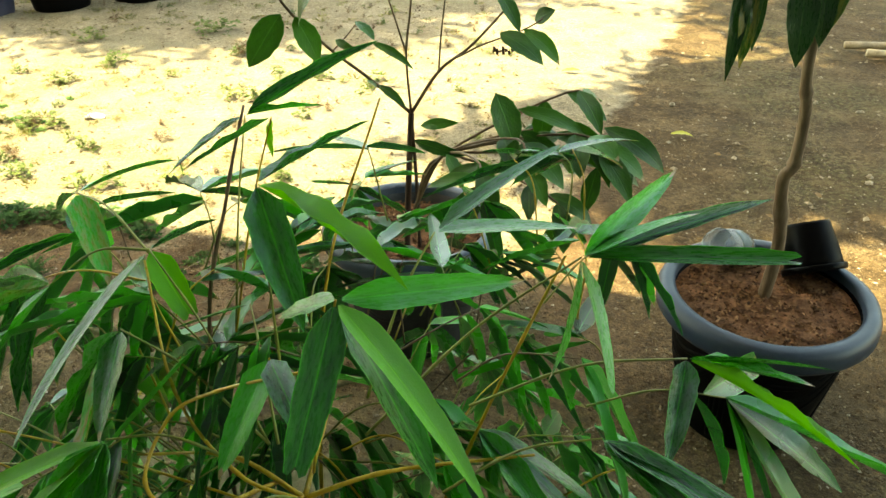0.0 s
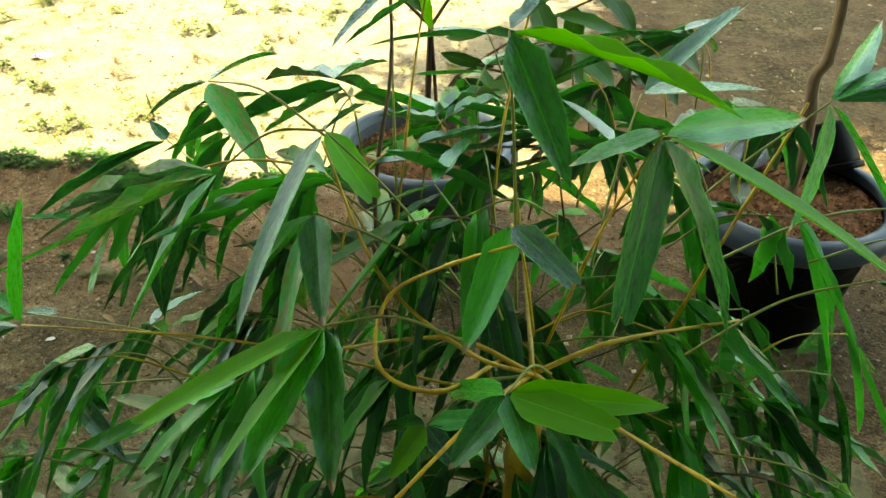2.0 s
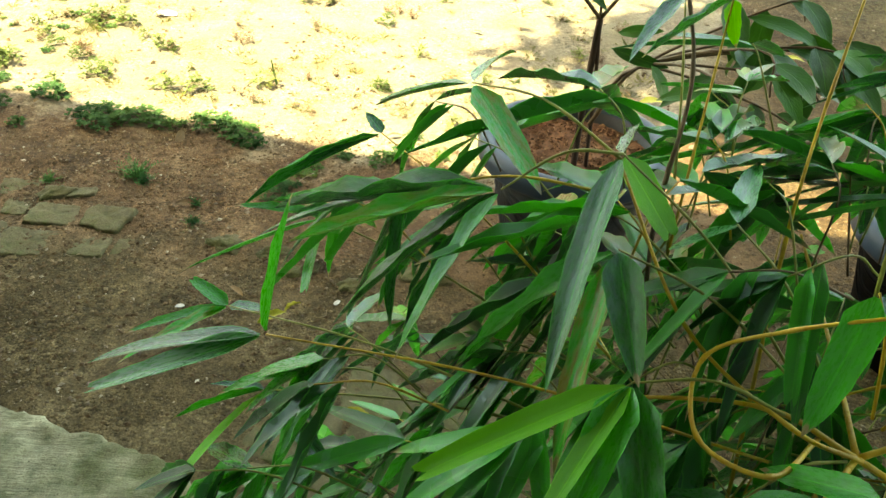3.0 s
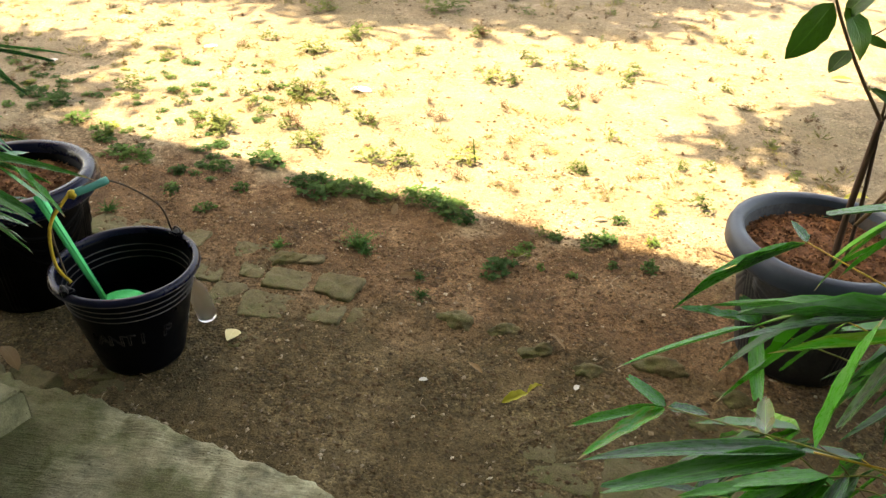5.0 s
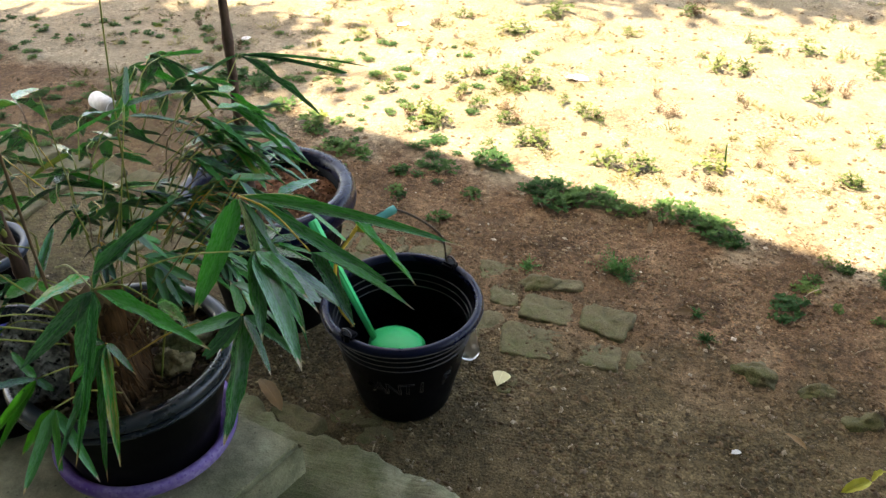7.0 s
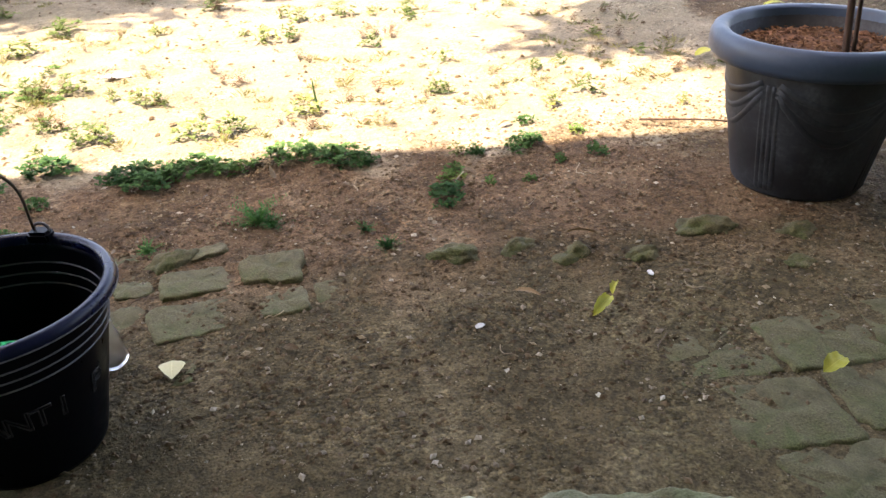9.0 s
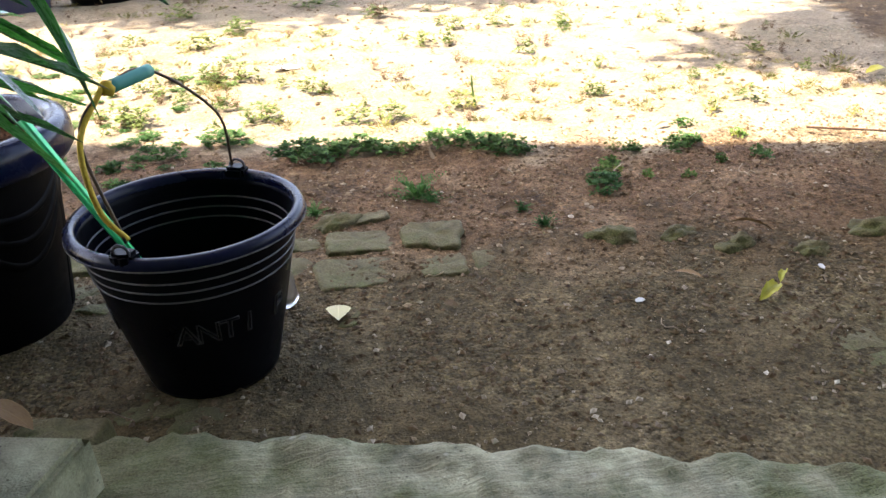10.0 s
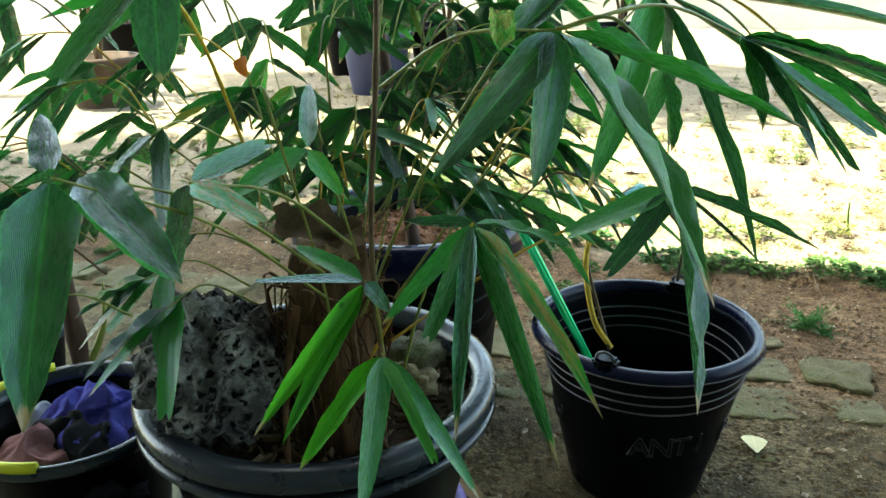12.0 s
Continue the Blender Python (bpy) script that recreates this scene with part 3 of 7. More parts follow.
def house(u, v):
    """Plan coordinates: u along the house front, v out from it."""
    return (u * math.cos(HOUSE) - v * math.sin(HOUSE), u * math.sin(HOUSE) + v * math.cos(HOUSE))


def height(x, y):
    """The lie of the ground: trodden flat, a few centimetres up and down, lumpy where it is soft."""
    soft = max(0.0, min(1.0, (y - 1.15 - 0.05 * x) / 0.8))
    h = 0.018 * noise.noise((x * 0.9, y * 0.9, 0.3)) + 0.012 * noise.noise((x * 2.7, y * 2.7, 4.0))
    h += soft * (0.009 * noise.noise((x * 8, y * 8, 1.0)) + 0.005 * noise.noise((x * 23, y * 23, 2.0)))
    return h * min(1.0, max(0.15, (y - 0.9) * 1.2)) - 0.004


def spaced(a, b, lo, hi, fine):
    """Coordinates from a to b, fine between lo and hi and ever coarser outside."""
    out = list(np.arange(lo, hi + 1e-6, fine))
    s, v = fine, lo
    while v > a:
        s *= 1.35
        v -= s
        out.insert(0, max(v, a))
    s, v = fine, out[-1]
    while v < b:
        s *= 1.35
        v += s
        out.append(min(v, b))
    return out


xs, ys = spaced(-400, 400, -4.2, 2.6, 0.026), spaced(-400, 400, 0.7, 5.4, 0.026)
gv = [(x, y, height(x, y) if -20 < x < 20 and -20 < y < 20 else 0.0) for y in ys for x in xs]
nx = len(xs)
gf = [(j * nx + i, j * nx + i + 1, (j + 1) * nx + i + 1, (j + 1) * nx + i) for j in range(len(ys) - 1) for i in range(nx - 1)]
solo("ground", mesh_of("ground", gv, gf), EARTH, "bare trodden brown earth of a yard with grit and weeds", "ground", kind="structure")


# rough cement strip along the house, its outer edge crumbled, and the smooth platform on it
def strip_edge(u):
    """How far the cement reaches out from the house at u: eaten away unevenly."""
    v = 0.785 if u < -1.9 else 0.785 - 0.02 * (u + 1.9) / 0.75 if u < -1.15 else 0.765 - 0.105 * (u + 1.15) / 0.4 if u < -0.75 else 0.66 - 0.03 * (u + 0.75)
    return v + 0.030 * noise.noise((u * 2.6, 2.0, 0)) + 0.024 * noise.noise((u * 8.0, 7.0, 0)) + 0.016 * abs(noise.noise((u * 21.0, 1.0, 0))) + 0.006 * noise.noise((u * 55.0, 3.0, 0))


BACK = (0.0, 0.0, 0.004, 0.012, 0.022, 0.034, 0.048, 0.063, 0.08, 0.10, 0.12, 0.145, 0.17, 0.20, 0.23, 0.26, 0.30, 0.35, 0.45, 0.7, 1.0, 1.9)
av, nu = [], 700
for i in range(nu + 1):
    u = -2.6 + 5.6 * i / nu
    e = strip_edge(u)
    for r, d in enumerate(BACK):
        v = max(e - d, -1.3)
        p = house(u, v)
        lump = 0.004 * noise.noise((u * 5, v * 7, 3)) + 0.0055 * noise.noise((u * 26, v * 22, 6)) + 0.0028 * noise.noise((u * 70, v * 55, 8))
        crumble = max(0.0, 1 - d / 0.11) * 0.020 * max(0.0, noise.noise((u * 15, d * 26, 9)) + 0.30)
        av.append((*p, -0.06 if r == 0 else (0.022 + lump - crumble) - (0.006 if r == 1 else 0.0015 if r == 2 else 0)))
nr = len(BACK)
af = [(i * nr + r, i * nr + r + 1, (i + 1) * nr + r + 1, (i + 1) * nr + r) for i in range(nu) for r in range(nr - 1)]
solo("apron", mesh_of("apron", av, af), APRON, "rough cement strip with a crumbled mossy outer edge", "paving", kind="structure")
tip = Vector((-1.722, 1.172))
du, dv = Vector((math.cos(radians(-15)), math.sin(radians(-15)))), Vector((-0.37, -0.93)).normalized()
plat = [tip, tip - du * 1.6, tip - du * 1.6 + dv * 1.9, tip + dv * 1.9]
solo("platform", rough_block("platform", [tuple(p) for p in plat], -0.05, 0.100, 0.007, 0.0006, 2), SLAB, "smooth grey cement platform with a worn edge", "platform", kind="structure")

# the platform's rough damp sides
for k, (a, b) in enumerate(((tip, tip + dv * 1.9), (tip - du * 1.6, tip))):
    n = Vector(((b - a).y, -(b - a).x)).normalized()
    n = n if n.dot(a - (plat[0] + plat[2]) / 2) > 0 else -n
    steps = 26
    ol = [(a + (b - a) * (i / steps) + n * (0.004 + 0.003 * noise.noise((i * 0.9, k, 2)))) for i in range(steps + 1)]
    vs = [(p.x, p.y, -0.03) for p in ol] + [(p.x, p.y, 0.050) for p in ol] + [(p.x - n.x * 0.002, p.y - n.y * 0.002, 0.0905 + 0.002 * noise.noise((i * 1.7, k, 5))) for i, p in enumerate(ol)]
    m1 = steps + 1
    fs = [(r * m1 + i, r * m1 + i + 1, (r + 1) * m1 + i + 1, (r + 1) * m1 + i) for r in (0, 1) for i in range(steps)]
    solo("platform_side", mesh_of("platform_side", vs, fs), SLAB, "rough side of the cement platform", "platform", kind="structure")

# unseen house wall and roof behind the camera, added so that the eave shades the ground
def box_mesh(name, corners, z0, z1):
    bm = bmesh.new()
    lo = [bm.verts.new((*c, z0)) for c in corners]
    hi = [bm.verts.new((*c, z1)) for c in corners]
    bm.faces.new(lo[::-1])
    bm.faces.new(hi)
    for i in range(4):
        j = (i + 1) % 4
        bm.faces.new((lo[i], lo[j], hi[j], hi[i]))
    bmesh.ops.recalc_face_normals(bm, faces=bm.faces)
    return bm_mesh(name, bm, False)


solo("wall_south", box_mesh("wall", [house(-7, -1.45), house(7, -1.45), house(7, -1.3), house(-7, -1.3)], -0.1, 3.56), WALL, "unseen blue-grey house wall added behind the camera", "wall", kind="structure")
EAVE = 1.68
solo("roof", box_mesh("roof", [house(-7, -2.6), house(7, -2.6), house(7, EAVE), house(-7, EAVE)], 3.55, 3.68), ROOF, "unseen blue-grey roof overhang added to shade the ground", "roof", kind="structure")

# ---- unseen trees, added so that their crowns shade the yard from above ----
def shade_tree(at, crown, spread, count, seed, label):
    rnd = random.Random(seed)
    t = thing("tree", at, label, "tree")
    c = Vector(crown) - Vector(at)
    trunk = bezier([(0, 0, -0.05), (c.x * 0.15, c.y * 0.15, c.z * 0.4), (c.x * 0.5, c.y * 0.5, c.z * 0.75), tuple(c)], 8)
    part("trunk", tube("trunk", trunk, 0.11, 0.03, 9), DARK_BARK, t)
    ends = []
    for k in range(9):
        a = 2 * math.pi * k / 9 + rnd.uniform(-0.3, 0.3)
        s = trunk[12 + (k * 5) % 12]
        e = c + Vector((math.cos(a) * spread[0] * 0.8, math.sin(a) * spread[1] * 0.8, rnd.uniform(-0.4, 0.5) * spread[2]))
        part("limb", tube("limb", bezier([s, s.lerp(e, 0.5) + Vector((0, 0, 0.2)), e], 5), 0.035, 0.008, 6), DARK_BARK, t)
        ends.append(e)
    verts, faces, uvs = [], [], []
    for k in range(count):
        e = rnd.choice(ends).lerp(c, rnd.random() ** 0.6)
        p = e + Vector((rnd.gauss(0, spread[0] * 0.115), rnd.gauss(0, spread[1] * 0.115), rnd.gauss(0, spread[2] * 0.3)))
        if noise.noise(p * 1.6) < -0.48:
            continue
        y = Vector((rnd.gauss(0, 1), rnd.gauss(0, 1), rnd.gauss(-0.4, 0.6))).normalized()
        x = y.orthogonal().normalized()
        ln, w = rnd.uniform(0.12, 0.20), rnd.uniform(0.030, 0.044)
        n = len(verts)
        verts += [p, p + y * ln * 0.45 + x * w, p + y * ln, p + y * ln * 0.45 - x * w]
        uvs += [(0.5, 0), (1, 0.45), (0.5, 0.9), (0, 0.45)]
        faces.append((n, n + 1, n + 2, n + 3))
    part("crown", mesh_of("crown", verts, faces, uvs), MANGO, t)
    return t


shade_tree((2.9, 2.3, 0), (0.0, 3.12, 4.3), (1.8, 1.08, 0.8), 36000, 11, "unseen shade tree added over the yard, with a dense dark green crown")
shade_tree((5.4, 4.4, 0), (1.55, 5.40, 4.6), (2.3, 1.9, 0.9), 34000, 14, "unseen shade tree added beyond the planters, with a dense dark green crown")
shade_tree((-6.4, 4.4, 0), (-3.40, 5.35, 4.4), (2.6, 1.2, 0.6), 34000, 12, "unseen shade tree added beside the yard, with a dense green crown")
shade_tree((-6.6, 2.2, 0), (-5.07, 3.14, 4.3), (1.0, 0.8, 0.5), 6000, 13, "unseen shade tree added beside the house, with a loose green crown")

# ---- far end of the yard ----
def pot_body(name, r_top, r_base, h, lip=0.022, wall=0.006, seg=56, lip_h=0.03):
    return lathe(name, [(0, 0), (r_base * 0.97, 0), (r_base, 0.008), (r_base + (r_top - r_base) * 0.55, h * 0.5), (r_top - 0.004, h - lip_h), (r_top, h - 0.008), (r_top - wall, h - 0.008),
                        (r_base + (r_top - r_base) * 0.55 - wall, h * 0.5), (r_base - wall, 0.02), (0, 0.02)], seg)


def pot_rim(name, r, h, lip, thick, seg=56):
    """A rolled lip, flat above and rounded outside."""
    p = [(r - 0.006, h - thick), (r + lip * 0.75, h - thick), (r + lip, h - thick * 0.8), (r + lip, h - thick * 0.35), (r + lip * 0.8, h - thick * 0.08), (r + lip * 0.45, h), (r + 0.002, h - 0.001), (r - 0.006, h - 0.006), (r - 0.006, h - thick)]
    return lathe(name, p, seg)


def soil_disc(name, r, z, lump=0.012, seed=0):
    rings, seg = 14, 44
    verts, faces = [(0, 0, z + lump)], []
    for i in range(1, rings + 1):
        for k in range(seg):
            a, q = 2 * math.pi * k / seg, r * i / rings
            x, y = q * math.cos(a), q * math.sin(a)
            verts.append((x, y, z + (lump * noise.noise((x * 22, y * 22, seed)) + lump * 0.6 * noise.noise((x * 70, y * 70, seed))) * (1 if i < rings else 0.2) + lump * (1 - (i / rings) ** 2)))
    for k in range(seg):
        faces.append((0, 1 + k, 1 + (k + 1) % seg))
    for i in range(rings - 1):
        for k in range(seg):
            a, b = 1 + i * seg + k, 1 + i * seg + (k + 1) % seg
            faces.append((a, a + seg, b + seg, b))
    return mesh_of(name, verts, faces)


def far_pot(at, r, h, mat_pot, label, plant_h, leaves, seed, leaf=0.15, spread=0.5, group="pots at the far end of the yard"):
    rnd = random.Random(seed)
    z = height(at[0], at[1])
    p = thing("flower_pot", (at[0], at[1], z - 0.004), label, "flower pot", group)
    part("body", pot_body("body", r, r * 0.75, h, seg=28), mat_pot, p)
    part("rim", pot_rim("rim", r, h, 0.02, 0.035, 28), mat_pot, p)
    part("soil", soil_disc("soil", r - 0.01, h - 0.05, 0.01, seed), SOIL, p)
    if not plant_h:
        return
    b = Vector((at[0], at[1], z + h - 0.06))
    s = thing("shrub", b, "leafy green shrub growing in a pot", "shrub", "shrubs at the far end of the yard")
    for k in range(5):
        a = rnd.uniform(0, 6.28)
        e = Vector((math.cos(a) * spread * 0.5, math.sin(a) * spread * 0.5, plant_h * rnd.uniform(0.6, 1.0)))
        ln = bezier([(0, 0, 0), (e.x * 0.3, e.y * 0.3, e.z * 0.5), tuple(e)], 5)
        part("stem", tube("stem", ln, 0.012, 0.004, 6), STEM, s)
        for j in range(leaves // 5):
            q = ln[rnd.randrange(3, len(ln))]
            d = Vector((rnd.gauss(0, 1), rnd.gauss(0, 1), rnd.gauss(-0.1, 0.6))).normalized() * leaf * rnd.uniform(0.7, 1.2)
            part("leaf", rnd.choice(OVAL), BROAD, s, m=leaf_pose(q, q + d, leaf * 0.38, (0, 0, 1)))


far_pot((-2.74, 4.86), 0.19, 0.34, BLUE_POT, "blue plastic pot on the shaded earth", 0.0, 0, 1)
far_pot((-2.36, 5.02), 0.22, 0.36, BLACK_DUSTY, "large black plastic pot on the shaded earth", 0.9, 60, 2)
far_pot((-1.95, 5.25), 0.22, 0.34, BLACK_DUSTY, "black plastic pot with a leafy shrub", 0.8, 60, 3)
far_pot((-1.35, 5.6), 0.20, 0.32, BLACK_DUSTY, "black plastic pot with a leafy shrub", 0.8, 50, 4)
far_pot((-3.05, 5.6), 0.20, 0.33, BLACK_DUSTY, "black plastic pot with a tall shrub", 1.0, 60, 5)
far_pot((-4.1, 4.35), 0.19, 0.26, OLD_POT, "weathered brown clay pot with a thin shrub", 0.8, 45, 6)
far_pot((-3.0, 6.7), 0.13, 0.22, TERRA, "orange terracotta pot with a thin shrub", 0.7, 40, 8)
far_pot((-4.6, 5.6), 0.22, 0.34, BLACK_DUSTY, "black plastic pot with a thin shrub", 0.9, 45, 9)

post = thing("pillar", (-3.5, 6.85, 0), "weathered grey cement pillar at the yard's far end", "pillar")
part("shaft", rough_block("shaft", [(-0.17, -0.15), (0.17, -0.15), (0.17, 0.15), (-0.17, 0.15)], -0.05, 2.4, 0.02, 0.004, 5), SLAB, post)
part("plinth", rough_block("plinth", [(-0.24, -0.22), (0.24, -0.22), (0.24, 0.22), (-0.24, 0.22)], -0.05, 0.28, 0.02, 0.004, 6), APRON, post)
solo("wall_north", box_mesh("wall", [(-9, 9.4), (9, 8.6), (9, 8.75), (-9, 9.55)], -0.1, 1.5), FAR_WALL, "plain plastered yard wall in the distance", "wall", kind="structure")

for k, (a, b, r) in enumerate((((2.15, 3.98, 0.03), (3.6, 3.62, 0.03), 0.022), ((2.25, 3.83, 0.025), (3.7, 3.78, 0.03), 0.028), ((2.1, 4.12, 0.03), (3.5, 4.0, 0.03), 0.02))):
    ln = [Vector(a).lerp(Vector(b), i / 24) for i in range(25)]
    solo("bamboo_pole", tube("pole", ln, r, r * 0.9, 10, 6), POLE, "dry bamboo pole lying on the ground", "pole", group="poles lying on the ground")

# ---- pavers and stones let into the earth ----
paving = thing("paving", (0, 0, 0), "broken row of mossy pavers sunk in the earth", "paving")
tagged(paving, kind="structure")
rnd = random.Random(5)


def paver(cx, cy, w, d, top, rot, seed, tilt=4):
    r2 = random.Random(seed)
    c4 = [Vector((sx * w / 2 + r2.uniform(-1, 1) * 0.011, sy * d / 2 + r2.uniform(-1, 1) * 0.011)) for sx, sy in ((-1, -1), (1, -1), (1, 1), (-1, 1))]
    n, rim = 10, []
    for i in range(4):        # broken outline, corners knocked off
        for j in range(n):
            q = c4[i].lerp(c4[(i + 1) % 4], (j + 0.25) / n)
            k = 0.006 * noise.noise((q.x * 45, q.y * 45, seed)) + 0.0035 * noise.noise((q.x * 150, q.y * 150, seed))
            if j in (0, n - 1):
                k -= 0.003 + 0.006 * r2.random() ** 2
            rim.append(q + q.normalized() * k)
    vs, fs, m = [], [], 4 * n
    rings = ((1.03, -0.05), (1.015, -0.020), (1.0, -0.008), (0.975, -0.0030), (0.93, -0.0005), (0.86, 0.0), (0.72, 0.0), (0.55, 0.0), (0.36, 0.0), (0.14, 0.0))
    for r, (s, z) in enumerate(rings):
        for q in rim:
            p = q * s
            e = 0.0045 * noise.noise((p.x * 24, p.y * 24, seed)) + 0.0030 * noise.noise((p.x * 70, p.y * 70, seed)) + 0.0014 * noise.noise((p.x * 190, p.y * 190, seed))
            out = 0.003 * noise.noise((p.x * 120, p.y * 120, seed + z * 200)) if 0 < r < 4 else 0.0
            vs.append((p.x + out, p.y - out, z + (e if r else 0.0)))
    for r in range(len(rings) - 1):
        for k in range(m):
            a, b = r * m + k, r * m + (k + 1) % m
            fs.append((a, b, b + m, a + m))
    fs.append(tuple(range((len(rings) - 1) * m, len(rings) * m)))
    part("paver", mesh_of("paver", vs, fs), PAVER, paving, m=pose(cx, cy, height(cx, cy) + top - 0.003, r2.uniform(-tilt, tilt), r2.uniform(-tilt, tilt), rot))


for k, (x, y, w, d, top, rot) in enumerate(((-1.360, 1.783, 0.125, 0.095, 0.009, 3), (-1.228, 1.772, 0.125, 0.096, 0.013, -9), (-1.368, 1.663, 0.150, 0.112, 0.005, 2), (-1.496, 1.690, 0.108, 0.118, 0.005, 4), (-1.362, 1.882, 0.135, 0.050, 0.010, 6),
                                            (-1.472, 1.825, 0.085, 0.085, 0.007, -3), (-1.500, 1.922, 0.100, 0.070, 0.005, 8), (-1.232, 1.660, 0.118, 0.105, 0.004, -6), (-1.245, 1.552, 0.120, 0.100, -0.001, 3), (-1.385, 1.545, 0.130, 0.105, 0.000, 2), (-1.110, 1.640, 0.110, 0.105, -0.002, -7), (-1.600, 1.800, 0.110, 0.100, 0.005, 2))):
    paver(x, y, w, d, top, rot, k + 1)
for k in range(13):
    for j in range(3):
        if rnd.random() < 0.86:
            paver(-1.70 - 0.135 * k + rnd.uniform(-0.01, 0.01), 1.68 + 0.125 * j + 0.022 * k + rnd.uniform(-0.01, 0.01), 0.122, 0.112, rnd.uniform(-0.001, 0.008), rnd.uniform(-5, 5) - 10, 20 + 3 * k + j)
for k in range(8):
    for j in range(3):
        if rnd.random() < 0.85:
            paver(-0.64 + 0.175 * k, 1.235 - 0.145 * j - 0.03 * k, 0.172, 0.141, rnd.uniform(0.001, 0.006), -14 + rnd.uniform(-3, 3), 60 + 3 * k + j, 2)
for k, (x, y, w, d, top, rot) in enumerate(((-1.800, 1.300, 0.105, 0.060, 0.030, -25), (-1.733, 1.258, 0.050, 0.036, 0.016, 20), (-1.690, 1.368, 0.120, 0.075, 0.003, 12), (-1.600, 1.300, 0.130, 0.070, 0.002, -8))):
    paver(x, y, w, d, top, rot, 96 + k)


def pitted(me, seed):
    """Wears the surface of a stone into small lumps and hollows."""
    for v in me.vertices:
        q = v.co * 55 + Vector((seed * 3.7, 0, 0))
        v.co += v.co.normalized() * (0.0055 * noise.noise(q) + 0.0030 * noise.noise(q * 2.6))
    return me


for k, (x, y, r, sq) in enumerate(((-0.41, 1.585, 0.062, (1.25, 0.7, 0.45)), (-0.575, 1.535, 0.045, (1.1, 0.7, 0.4)), (-0.69, 1.585, 0.045, (1.2, 0.65, 0.35)), (-0.89, 1.675, 0.055, (1.3, 0.7, 0.25)),
                                   (-0.255, 1.49, 0.05, (1.1, 0.7, 0.4)), (-0.78, 1.65, 0.04, (1.3, 0.6, 0.3)), (-0.33, 1.40, 0.035, (1, 0.8, 0.4)), (-1.75, 1.245, 0.035, (1.2, 0.7, 0.6)), (-1.40, 1.88, 0.05, (1.4, 0.7, 0.4)))):
    solo("mossy_stone", pitted(boulder("stone", r * 0.85, (sq[0], sq[1] * 1.1, 0.55), 0.32, k + 1, 4, 1.5), k), STONE, "flat mossy stone half sunk in the earth", "stone", pose(x, y, height(x, y) - r * 0.22, 4 * (k % 3) - 4, 5 * (k % 4) - 8, -12 + 17 * (k % 3)), "stones in the earth")

